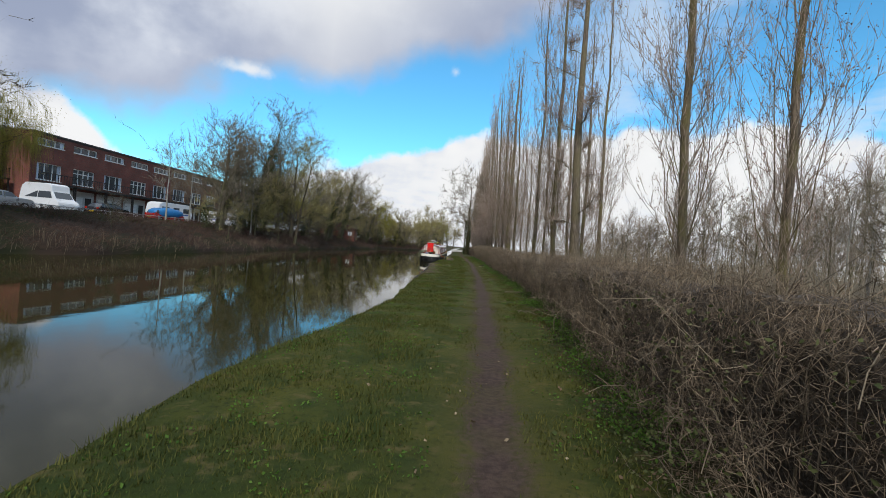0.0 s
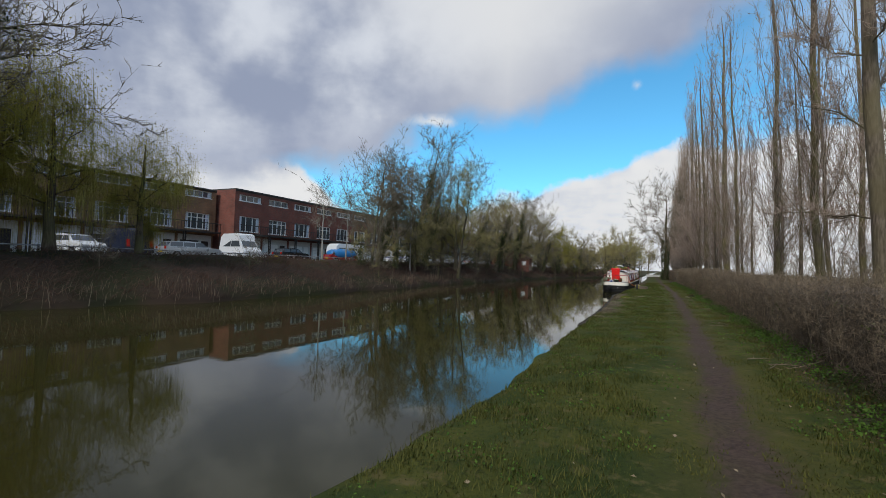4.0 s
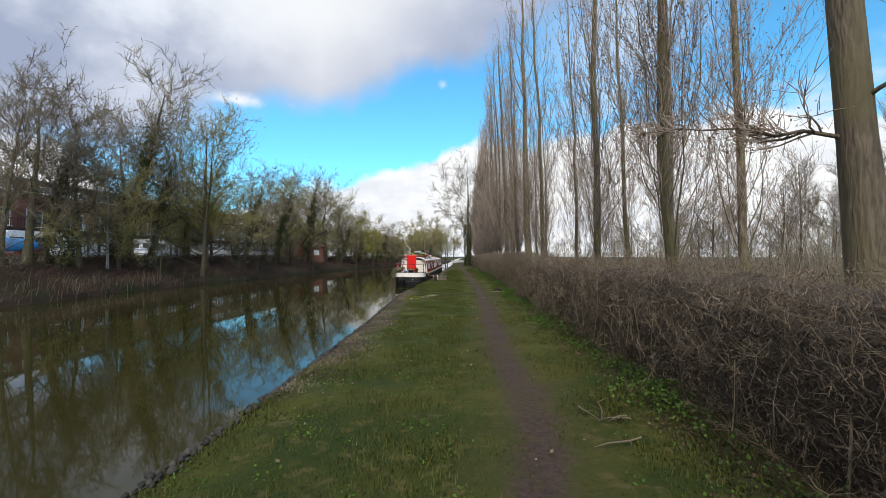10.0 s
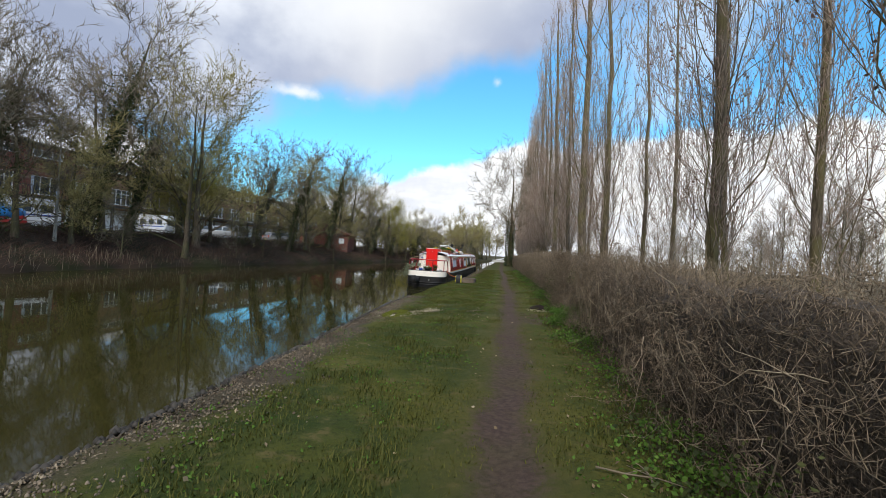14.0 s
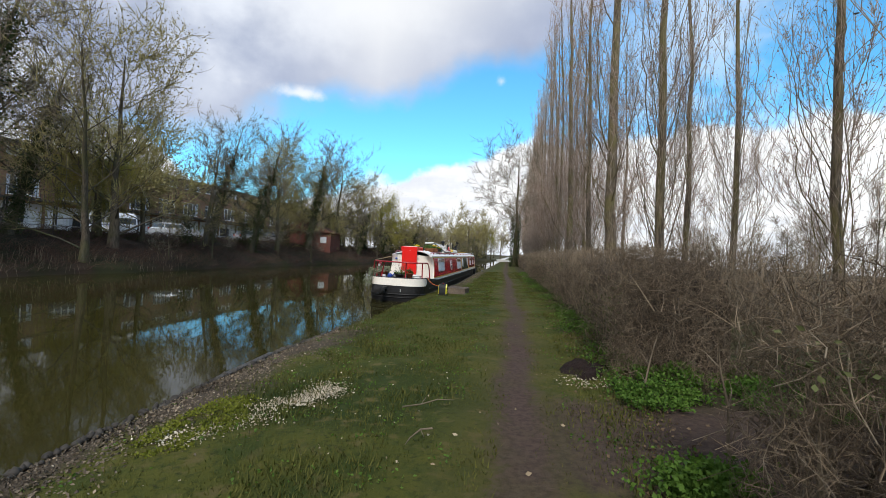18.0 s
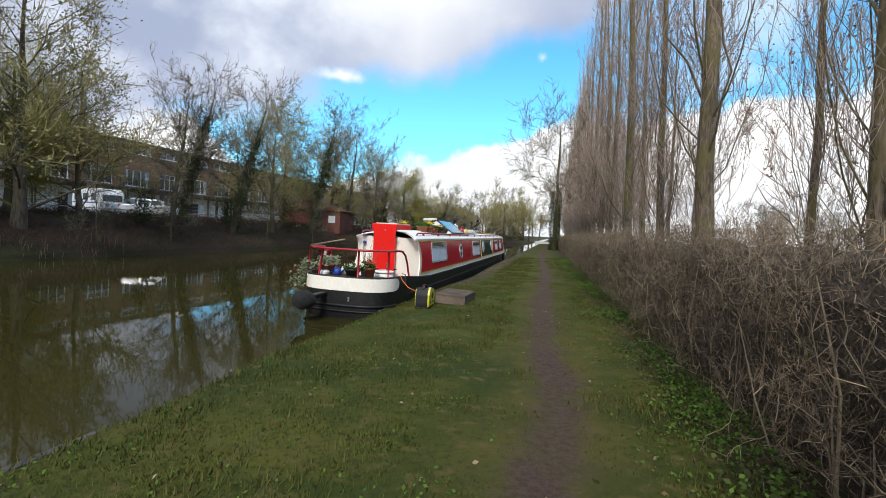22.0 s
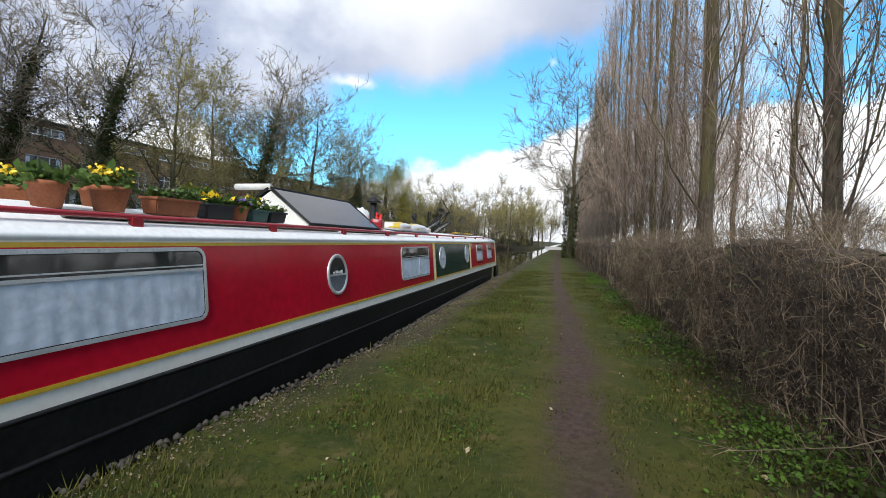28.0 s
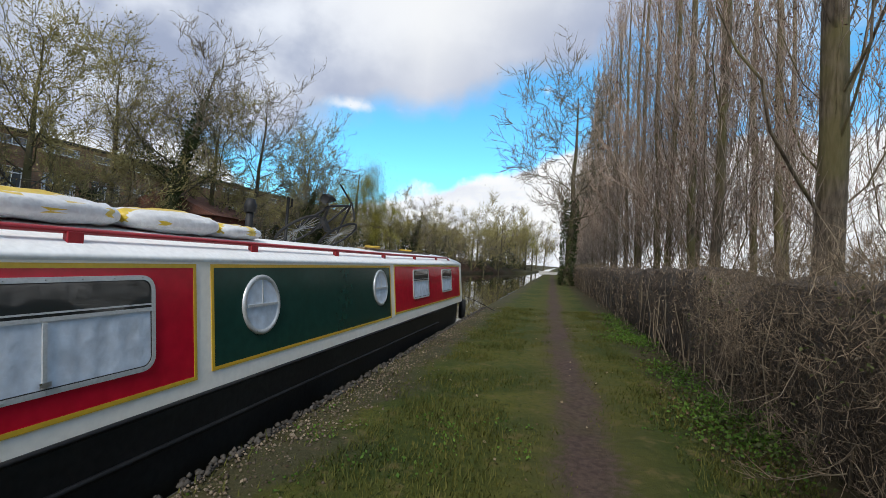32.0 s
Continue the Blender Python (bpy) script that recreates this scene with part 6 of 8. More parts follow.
part("handlebar", tube([(0.40, 0.42, 0.12), (0.45, 0.44, 0.36), (0.40, 0.42, 0.72)], 0.014, 6), M_BLACK, bike)
part("saddle", tube([(0.40, -0.32, 0.36), (0.42, -0.2, 0.37), (0.42, -0.05, 0.37)], [0.07, 0.06, 0.02], 8), M_BLACK, bike)
part("seat_post", tube([(0.35, -0.15, 0.3), (0.42, -0.2, 0.36)], 0.013, 6), M_CHROME, bike)
part("pedal", boxm(0.1, -0.06, 0.02, 0.16, 0.04, 0.24, 0.01), M_BLACK, bike)

# planks, pole and rope further along the roof
for k, (x, y0, y1, label) in enumerate(((0.30, 18.2, 21.8, "long weathered timber plank on the roof"), (0.12, 18.0, 21.4, "long grey timber plank on the cabin roof"))):
    pk = thing("gang_plank", at_boat(0, 0, 0), label, "plank")
    part("board", boxm(x - 0.08, y0, 1.72, x + 0.08, y1, 1.755, 0.006), M_POLE if k else M_DECKING, pk)
for k in range(2):
    rp_ = thing("rope_coil", at_boat(0.35, 18.0 + 1.9 * k, 1.75), "yellow rope coiled on the cabin roof", "rope")
    part("coil", tube([((0.12 + 0.03 * math.sin(t * 0.7)) * math.cos(t), (0.14 + 0.02 * math.cos(t * 0.9)) * math.sin(t), 0.012 + 0.004 * t / 3) for t in (0.4 * j for j in range(60))], 0.011, 6), M_ROPEY, rp_)
mast = thing("mast", at_boat(0.0, 15.75, 1.73), "short black upright mast on the cabin roof", "mast")
part("pole", tube([(0, 0, 0), (0, 0, 0.62)], 0.022, 8), M_IRON, mast)
part("bracket", tube([(0, 0, 0.45), (0.06, 0, 0.5), (0.06, 0, 0.6)], 0.014, 6), M_IRON, mast)

# near deck: pots, bin, toys, tools
DZ, LZ = 0.362, 0.602
part("stern_locker", boxm(-0.84, 0.22, 0.362, 0.84, 1.02, 0.60, 0.01), M_BROWNDECK, boat, "dark brown stern locker lid")
round_pot(at_boat(0.42, 0.72, LZ), 0.13, 0.22, M_TERRA, "terracotta pot of red and yellow flowers on the deck", bloom=M_RPET, leafh=0.14)
round_pot(at_boat(0.02, 0.66, LZ), 0.18, 0.17, M_POTBLACK, "black tub full of white flowers on the deck", bloom=M_WPET, leafh=0.09)
round_pot(at_boat(-0.66, 0.78, LZ), 0.17, 0.25, M_TERRA, "large terracotta pot of trailing silver ivy on the deck", leaf=M_GREYLEAF, leafh=0.16, nleaf=420, spread=1.5)
round_pot(at_boat(0.22, 0.91, LZ), 0.10, 0.13, M_GALV, "small grey metal tub of seedlings on the deck", leafh=0.05, nleaf=60)
trail = thing("trailing_ivy", at_boat(-0.92, 0.42, 0.22), "variegated ivy trailing over the boat's edge", "plant")
rng_t = np.random.default_rng(77)
tt = rng_t.uniform(0, 1, 420)
part("foliage", leaves("foliage", np.stack([-0.25 * tt + rng_t.normal(0, 0.09, 420), -0.22 * tt + rng_t.normal(0, 0.09, 420), 0.68 - 0.62 * tt ** 1.5 + rng_t.normal(0, 0.05, 420)], 1), 0.07, M_GREYLEAF, rng_t), None, trail)
drum = thing("storage_drum", at_boat(0.49, 1.42, DZ - 0.001), "round white lidded metal storage drum on the deck", "drum")
part("body", lathe([(0, 0), (0.24, 0), (0.25, 0.02), (0.245, 0.32), (0, 0.32)], 28), M_WPLASTIC, drum)
part("lid", lathe([(0.262, 0.305), (0.265, 0.335), (0.24, 0.35), (0.12, 0.355), (0, 0.35)][::-1], 28), M_WPLASTIC, drum)
part("lid_handle", tube([(-0.08, 0, 0.35), (-0.05, 0, 0.385), (0.05, 0, 0.385), (0.08, 0, 0.35)], 0.008, 6), M_CHROME, drum)
drill = thing("power_drill", at_boat(-0.26, 2.50, DZ, 30) @ Matrix.Scale(1.25, 4), "red cordless drill standing on its battery", "drill")
part("battery", boxm(-0.09, -0.06, 0, 0.09, 0.06, 0.075, 0.012), M_DOORRED, drill)
part("grip", tube([(0, 0, 0.07), (0.01, 0, 0.2)], 0.026, 8), M_RAIL, drill)
part("motor", tube([(-0.07, 0, 0.22), (0.08, 0, 0.23), (0.14, 0, 0.235)], [0.04, 0.038, 0.018], 10), M_DOORRED, drill)
shrub = thing("potted_twig", at_boat(-0.30, 2.25, DZ), "leafless potted shrub on the deck", "plant")
rng_s = np.random.default_rng(5)
b0 = np.zeros((40, 3)) + np.array([0, 0, 0.18]) + rng_s.normal(0, 0.01, (40, 3))
dv = rng_s.normal(0, 1, (40, 3)) * np.array([0.17, 0.17, 0.16]) + np.array([0, 0, 0.56])
tagged(part("twig_spray", sticks("twig_spray", np.stack([b0, b0 + dv * 0.5 + rng_s.normal(0, 0.03, (40, 3)), b0 + dv], 1), np.tile([0.005, 0.004, 0.002], (40, 1)), M_REED), None, shrub), kind="stuff")
part("pot", lathe([(0, 0), (0.07, 0), (0.09, 0.17), (0.10, 0.19), (0, 0.18)], 14), M_POTBLACK, shrub)
ringb = thing("lifebuoy", at_boat(-1.0, 1.36, 0.95), "small red and white lifebuoy hung on the rail", "lifebuoy")
part("ring", tube([(0.0, 0.16 * math.cos(t), 0.16 * math.sin(t) * 1.2) for t in (2 * math.pi * k / 20 for k in range(20))], 0.05, 8, True), M_RAIL, ringb)
part("white_band", tube([(-0.0, 0.16 * math.cos(t), 0.19 * math.sin(t)) for t in (2.4 + 1.6 * k / 8 for k in range(9))], 0.054, 8), M_WPLASTIC, ringb)
toy = thing("watering_can", at_boat(-0.36, 0.66, LZ, 40), "blue and yellow plastic watering can lying on the deck", "watering can")
part("body", lathe([(0, 0), (0.08, 0), (0.085, 0.13), (0.06, 0.15), (0, 0.15)], 14), M_BLUEP, toy)
part("spout", tube([(0.06, 0, 0.04), (0.15, 0, 0.12), (0.19, 0, 0.18)], [0.022, 0.016, 0.014], 8), M_BLUEP, toy)
part("rose", tube([(0.19, 0, 0.18), (0.22, 0, 0.205)], [0.02, 0.035], 8), M_YEL, toy)
part("handle", tube([(-0.08, 0, 0.03), (-0.14, 0, 0.09), (-0.06, 0, 0.17), (0.04, 0, 0.16)], 0.012, 6), M_BLUEP, toy)
lumpy("carrier_bag", at_boat(-0.55, 0.42, LZ, 0), 0.09, 0.12, 0.12, M_SACKW, "crumpled white carrier bag on the deck", 31, "bag")
lumpy("grey_bag", at_boat(-0.24, 0.90, LZ, 0), 0.12, 0.12, 0.2, M_SACKW, "small grey-white sack by the flower pots", 33, "bag")

# on the bank beside the boat: generator and mooring step
gen = thing("generator", pose(-2.34, 51.60, -0.08, 0, 0, 3) @ Matrix.Scale(1.02, 4), "black and yellow suitcase generator on the grass", "generator")
part("base", boxm(-0.15, -0.25, 0.0, 0.15, 0.25, 0.06, 0.015), M_BLACK, gen)


def gen_side(x0, x1, k=1.0):
    bm = bmesh.new()
    prof = [(-0.25, 0.05), (0.25, 0.05), (0.27, 0.12), (0.27, 0.30), (0.20, 0.40), (-0.12, 0.44), (-0.22, 0.40), (-0.27, 0.30), (-0.27, 0.12)]
    A = [bm.verts.new((x0, y * k, z)) for y, z in prof]
    B = [bm.verts.new((x1, y * k, z)) for y, z in prof]
    bm.faces.new(A)
    bm.faces.new(B[::-1])
    for i in range(len(prof)):
        j = (i + 1) % len(prof)
        bm.faces.new((A[i], A[j], B[j], B[i]))
    bmesh.ops.recalc_face_normals(bm, faces=bm.faces)
    bmesh.ops.bevel(bm, geom=list(bm.edges), offset=0.012, segments=2, affect="EDGES")
    return bm


part("body", gen_side(-0.135, 0.125, 1.05), M_BLACK, gen, "black plastic body")
for a, b in ((0.105, 0.16), (-0.148, -0.125)):
    s_ = part("side_cover", gen_side(a, b), M_YPLASTIC, gen, "yellow plastic side cover")
part("vent", lathe([(0, 0), (0.075, 0), (0.07, 0.012), (0, 0.014)], 18), M_BLACK, gen).matrix_basis = pose(0.158, 0.05, 0.27, 0, 90, 0)
for k, (y0, y1, z) in enumerate(((-0.20, -0.05, 0.34), (-0.18, -0.06, 0.12), (0.08, 0.2, 0.12))):
    part("badge", boxm(0.159, y0, z, 0.163, y1, z + 0.035), M_BLACK if k else M_SACKW, gen)
part("sticker", boxm(0.085, -0.15, 0.428, 0.145, 0.02, 0.434, rot=None), M_SACKW, gen, "white instruction label").rotation_euler = (radians(-3), 0, 0)
part("handle", tube([(0, -0.20, 0.41), (0, -0.14, 0.49), (0, 0.08, 0.48), (0, 0.16, 0.41)], 0.024, 8), M_BLACK, gen)
part("choke_knob", lathe([(0, 0), (0.02, 0), (0.02, 0.02), (0, 0.024)], 10), M_DOORRED, gen).location = (0.02, -0.17, 0.445)
cable = thing("power_cable", pose(0, 0, -0.09), "orange power cable from the generator to the boat", "cable")
part("flex", tube([(-2.42, 51.55, 0.42), (-2.58, 51.60, 0.36), (-2.78, 51.74, 0.40), (-2.96, 51.88, 0.52), (-3.05, 51.95, 0.62), (-3.16, 51.99, 0.58)], 0.009, 6), M_ORANGE, cable)
cable2 = thing("power_cable", pose(0, 0, -0.09), "black power cable hanging beside the hull", "cable")
part("flex", tube([(-2.45, 51.6, 0.42), (-2.7, 51.75, 0.34), (-2.95, 52.1, 0.40), (-3.08, 52.4, 0.62), (-3.2, 52.5, 0.62)], 0.009, 6), M_BLACK, cable2)

step = thing("mooring_step", pose(-1.87, 52.71, -0.065, 0, 1.9, -3.5) @ Matrix.Diagonal((0.80, 0.84, 1.22, 1)), "low step box of grooved brown timber decking", "step")
for k in range(6):
    x = -0.375 + 0.15 * k
    bm = boxm(x - 0.071, -0.62, 0.165, x + 0.071, 0.62, 0.195, 0.004)
    for g in range(-2, 3):
        box(bm, x + g * 0.026 - 0.007, -0.615, 0.195, x + g * 0.026 + 0.007, 0.615, 0.2005)
    part("board", bm, M_DECKING, step)
for x0, y0, x1, y1 in ((-0.44, -0.60, -0.41, 0.60), (0.41, -0.60, 0.44, 0.60), (-0.41, -0.605, 0.41, -0.575), (-0.41, 0.575, 0.41, 0.605)):
    part("side_board", boxm(x0, y0, 0.0, x1, y1, 0.163, 0.004), M_DECKING, step)

# far bank: terraces of houses
def house(x, y, z, wd, roof, seed, brick, label):
    """One bay of a three-storey terrace with its front towards +x; y is its near edge."""
    th = thing("terraced_house", pose(x, y, z), label, "house", "terrace across the canal")
    h = roof - z
    g1, s1, t1, s2, t2 = 2.75, 3.45, 5.25, 7.1, 7.85
    a0, a1 = 0.75, wd - 0.75
    bm = bmesh.new()
    for (y0, y1, z0, z1) in ((0, wd, g1, s1), (0, a0, s1, t1), (a1, wd, s1, t1), (0, wd, t1, s2), (0, a0 - 0.15, s2, t2), (a1 + 0.15, wd, s2, t2), (0, wd, t2, h)):
        box(bm, -0.3, y0, z0, 0, y1, z1)
    box(bm, -8, 0, 0, -7.7, wd, h)
    box(bm, -7.7, 0, 0, -0.3, 0.15, h)
    box(bm, -7.7, wd - 0.15, 0, -0.3, wd, h)
    part("wall", bm, brick, th)
    part("roof", boxm(-8.05, -0.0, h + 0.002, 0.12, wd, h + 0.14), M_FELT, th)
    part("fascia", boxm(0.003, 0, h - 0.16, 0.035, wd, h), M_DARKWOOD, th)
    part("ground_floor", boxm(-0.5, 0.16, 0, -0.35, wd - 0.16, g1), M_RENDER, th, "white rendered ground floor")
    gd = part("garage_door", boxm(-0.35, 0.5, 0.0, -0.31, 2.7, 2.1), M_UPVC if seed % 3 else M_DARKWOOD, th)
    for k in range(1, 5):
        part("rib", boxm(-0.31, 0.55, k * 0.42 - 0.02, -0.30, 2.65, k * 0.42 + 0.01), M_RENDER, gd)
    part("front_door", boxm(-0.35, 3.1, 0.0, -0.30, 3.95, 2.05), M_DARKWOOD if seed % 2 else M_UPVC, th)

    def win(y0, y1, z0, z1, n, trans):
        w = part("window", boxm(-0.20, y0, z0, -0.19, y1, z1), M_GLASS, th, "white framed window")
        fr = bmesh.new()
        t = 0.07
        box(fr, -0.22, y0, z0, -0.10, y1, z0 + t)
        box(fr, -0.22, y0, z1 - t, -0.10, y1, z1)
        for k in range(n + 1):
            c = y0 + (y1 - y0 - t) * k / n
            box(fr, -0.215, c, z0 + t, -0.105, c + t, z1 - t)
        if trans:
            box(fr, -0.21, y0 + t, z1 - 0.55, -0.11, y1 - t, z1 - 0.48)
        part("frame", fr, M_UPVC, w)
        part("sill", boxm(-0.22, y0 - 0.04, z0 - 0.07, 0.05, y1 + 0.04, z0 - 0.002), M_UPVC, w)
        if seed % 3 != 1:
            cc = (y0 + y1) / 2
            part("curtain", boxm(-0.188, y0 + 0.1, z0 + 0.1, -0.184, y0 + 0.45, z1 - 0.1), M_NET, w)
            part("curtain", boxm(-0.188, y1 - 0.45, z0 + 0.1, -0.184, y1 - 0.1, z1 - 0.1), M_NET, w)
    win(a0, a1, s1, t1, 4 if seed % 2 else 3, seed % 2)
    win(a0 - 0.15, a1 + 0.15, s2, t2, 3, False)
    bal = part("balcony", boxm(0.004, 0.02, g1 + 0.25, 1.15, wd - 0.02, g1 + 0.42), M_DARKWOOD, th, "dark timber balcony")
    part("rail", boxm(1.05, 0.02, g1 + 1.35, 1.13, wd - 0.02, g1 + 1.43), M_DARKWOOD, bal)
    for k in range(13):
        c = 0.1 + (wd - 0.2) * k / 12
        part("baluster", boxm(1.07, c - 0.02, g1 + 0.42, 1.11, c + 0.02, g1 + 1.35), M_DARKWOOD, bal)
    for c in (0.12, wd - 0.12):
        part("post", boxm(1.0, c - 0.06, 0, 1.1, c + 0.06, g1 + 0.25), M_DARKWOOD, bal)
    return th


LH = ("red brick terraced house with white windows and dark balcony", "brown brick terraced house with white windows and dark balcony")
y, k = 45.7, 0
protos = [house(-46, 45.7, FAR_Z, 4.55, 9.64, s, M_BRICK, LH[0]) for s in (2, 1)]
protos[1].matrix_basis = pose(-46, 45.7 + 4.55, FAR_Z)
for k in range(2, 5):
    copy_thing(protos[k % 2], pose(-46, 45.7 + 4.55 * k, FAR_Z))
proto_c = [house(-46, 45.7 + 4.55 * (5 + s), FAR_Z, 4.55, 9.64, s, M_BRICK_B, LH[1]) for s in (0, 1)]
for k in range(7, 24):
    copy_thing(proto_c[k % 2], pose(-46, 45.7 + 4.55 * k, FAR_Z))
proto_b = [house(-48.6, 45.2 - 4.55, FAR_Z, 4.55, 9.36, s, M_BRICK_B, LH[1]) for s in (3, 5)]
proto_b[1].matrix_basis = pose(-48.6, 45.2 - 9.1, FAR_Z)
for k in range(2, 12):
    copy_thing(proto_b[k % 2], pose(-48.6, 45.2 - 4.55 * (k + 1), FAR_Z))
aerial = thing("tv_aerial", pose(-52, 43.5, 9.48), "roof television aerial on a thin pole", "aerial")
part("pole", tube([(0, 0, 0), (0, 0, 1.9)], 0.03, 6), M_GALV, aerial)
for z in (1.5, 1.8):
    part("boom", tube([(0, -0.6, z), (0, 0.6, z)], 0.02, 6), M_GALV, aerial)

road = new("car_park", mesh_np("car_park", [(-45.8, -60, FAR_Z + 0.03), (-27.6, -60, FAR_Z + 0.03), (-27.6, 160, FAR_Z + 0.03), (-45.8, 160, FAR_Z + 0.03)], [(0, 1, 2, 3)], M_ASPHALT))
tagged(road, "grey asphalt residents' car park", "car park", kind="structure")

# low rail along the bank top
fence = thing("knee_rail", pose(0, 0, 0), "low pale metal rail on short posts along the bank top", "fence")
for k in range(48):
    y = -10 + 2.6 * k
    xx = curve_of(y, FARSIDE) - 7.4
    part("post", boxm(xx - 0.04, y - 0.04, FAR_Z - 0.3, xx + 0.04, y + 0.04, FAR_Z + 0.62), M_GALV, fence)
    y2 = y + 2.6
    x2 = curve_of(y2, FARSIDE) - 7.4
    part("rail", tube([(xx, y, FAR_Z + 0.56), (x2, y2, FAR_Z + 0.56)], 0.035, 6), M_GALV, fence)


# vehicles
M_SILVER = mat("silver_car_paint", (0.42, 0.44, 0.46), 0.3, 0.05, 2, 20, 0.0, metal=0.5, coat=0.5)
M_NAVY = mat("navy_van_paint", (0.012, 0.018, 0.040), 0.3, 0.05, 2, 20, 0.0, coat=0.5)
M_CARWHITE = mat("white_car_paint", (0.70, 0.71, 0.72), 0.3, 0.04, 2, 20, 0.0, coat=0.5)
M_CARRED = mat("red_car_paint", (0.28, 0.02, 0.02), 0.3, 0.05, 2, 20, 0.0, coat=0.5)
M_CARBLACK = mat("black_car_paint", (0.012, 0.012, 0.014), 0.25, 0.05, 2, 20, 0.0, coat=0.5)
M_TARP = mat("blue_tarpaulin", (0.02, 0.17, 0.42), 0.45, 0.15, 3, 14, 0.6, 0.03)
M_TAIL = mat("red_lamp_lens", (0.45, 0.02, 0.01), 0.2, 0.05, 9, 60, 0.0)
M_HEAD = mat("clear_lamp_lens", (0.6, 0.62, 0.65), 0.12, 0.05, 9, 60, 0.0)
SHAPES = {
    "hatch": (4.0, 1.72, [(0, 0.35), (0.02, 0.75), (0.22, 0.95), (0.95, 1.0), (1.55, 1.45), (2.3, 1.5), (3.3, 1.42), (3.85, 0.95), (4.0, 0.8), (3.98, 0.35)], (1.0, 1.02, 3.75, 1.38)),
    "estate": (4.7, 1.8, [(0, 0.35), (0.02, 0.72), (0.3, 0.92), (1.25, 0.98), (1.95, 1.42), (2.8, 1.47), (4.2, 1.40), (4.6, 0.95), (4.7, 0.7), (4.68, 0.35)], (1.3, 1.0, 4.45, 1.36)),
    "van": (5.0, 1.95, [(0, 0.35), (0.02, 0.95), (0.25, 1.15), (0.85, 1.25), (1.45, 1.95), (1.9, 2.1), (4.8, 2.1), (4.98, 1.9), (5.0, 0.35)], (0.9, 1.3, 2.2, 1.9)),
    "camper": (4.9, 1.9, [(0, 0.35), (0.02, 0.9), (0.2, 1.1), (0.55, 1.25), (1.1, 1.95), (1.2, 2.45), (1.6, 2.62), (4.4, 2.62), (4.8, 2.3), (4.9, 1.2), (4.9, 0.35)], (0.8, 1.3, 4.6, 1.9)),
}


def car(kind, paint, m, label):
    ln, wd, prof, (g0, gz0, g1, gz1) = SHAPES[kind]
    th = thing("car" if kind in ("hatch", "estate") else "van", m, label, "car" if kind in ("hatch", "estate") else "van")
    h = wd / 2
    bm = bmesh.new()
    def inset(z):
        return 0.0 if z < 1.0 else min(0.16, (z - 1.0) * 0.30)
    A = [bm.verts.new((-(h - inset(z)), y - ln / 2, z)) for y, z in prof]
    B = [bm.verts.new(((h - inset(z)), y - ln / 2, z)) for y, z in prof]
    bm.faces.new(A)
    bm.faces.new(B[::-1])
    for i in range(len(prof)):
        j = (i + 1) % len(prof)
        bm.faces.new((A[i], A[j], B[j], B[i]))
    bmesh.ops.recalc_face_normals(bm, faces=bm.faces)
    bmesh.ops.bevel(bm, geom=list(bm.edges), offset=0.05, segments=2, affect="EDGES")
    part("body", bm, paint, th)
    for s in (-1, 1):
        n = 3 if kind in ("hatch", "estate") else 2
        for k in range(n):
            a, b = g0 + 0.12 + (g1 - g0 - 0.2) * k / n, g0 + 0.04 + (g1 - g0 - 0.2) * (k + 1) / n
            gb = bmesh.new()
            q = [(a + (0.32 if k == 0 else 0), gz1), (b, gz1), (b + (0.1 if k == n - 1 else 0), gz0 + 0.02), (a, gz0 + 0.02)]
            gb.faces.new([gb.verts.new((s * (h - inset(z) + 0.012), y - ln / 2, z)) for y, z in q])
            part("side_window", gb, M_GLASS, th)
        for y in (0.8, ln - 0.85):
            w = part("wheel", cyl(bmesh.new(), (s * (h - 0.2), y - ln / 2, 0.32), (s * (h + 0.01), y - ln / 2, 0.32), 0.32, seg=20), M_BLACK, th)
            part("rim", cyl(bmesh.new(), (s * (h + 0.0), y - ln / 2, 0.32), (s * (h + 0.02), y - ln / 2, 0.32), 0.2, seg=14), M_CHROME, w)
        part("headlight", boxm(s * h * 0.62 - 0.17, -ln / 2 - 0.02, 0.66, s * h * 0.62 + 0.17, -ln / 2 + 0.05, 0.80, 0.02), M_HEAD, th)
        part("tail_light", boxm(s * h * 0.78 - 0.1, ln / 2 - 0.06, 0.78, s * h * 0.78 + 0.1, ln / 2 + 0.02, 1.0 if kind in ("hatch", "estate") else 1.3, 0.02), M_TAIL, th)
    i0 = 3
    for nm, (p, q) in (("windscreen", (prof[i0], prof[i0 + 1])), ("rear_window", (prof[-4] if kind != "camper" else prof[-4], prof[-3]))):
        gb = bmesh.new()
        d = Vector((0, q[0] - p[0], q[1] - p[1]))
        off = Vector((0, -d.z, d.y)).normalized() * 0.012
        def pt(sx, t):
            y_, z_ = p[0] + d.y * t, p[1] + d.z * t
            return (sx * (h - inset(z_) - 0.12), y_ - ln / 2 + off.y, z_ + off.z)
        gb.faces.new([gb.verts.new(pt(-1, 0.1)), gb.verts.new(pt(1, 0.1)), gb.verts.new(pt(1, 0.9)), gb.verts.new(pt(-1, 0.9))])
        part(nm, gb, M_GLASS, th)
    part("number_plate", boxm(-0.26, ln / 2 - 0.0, 0.5, 0.26, ln / 2 + 0.03, 0.61), M_YEL, th)
    return th


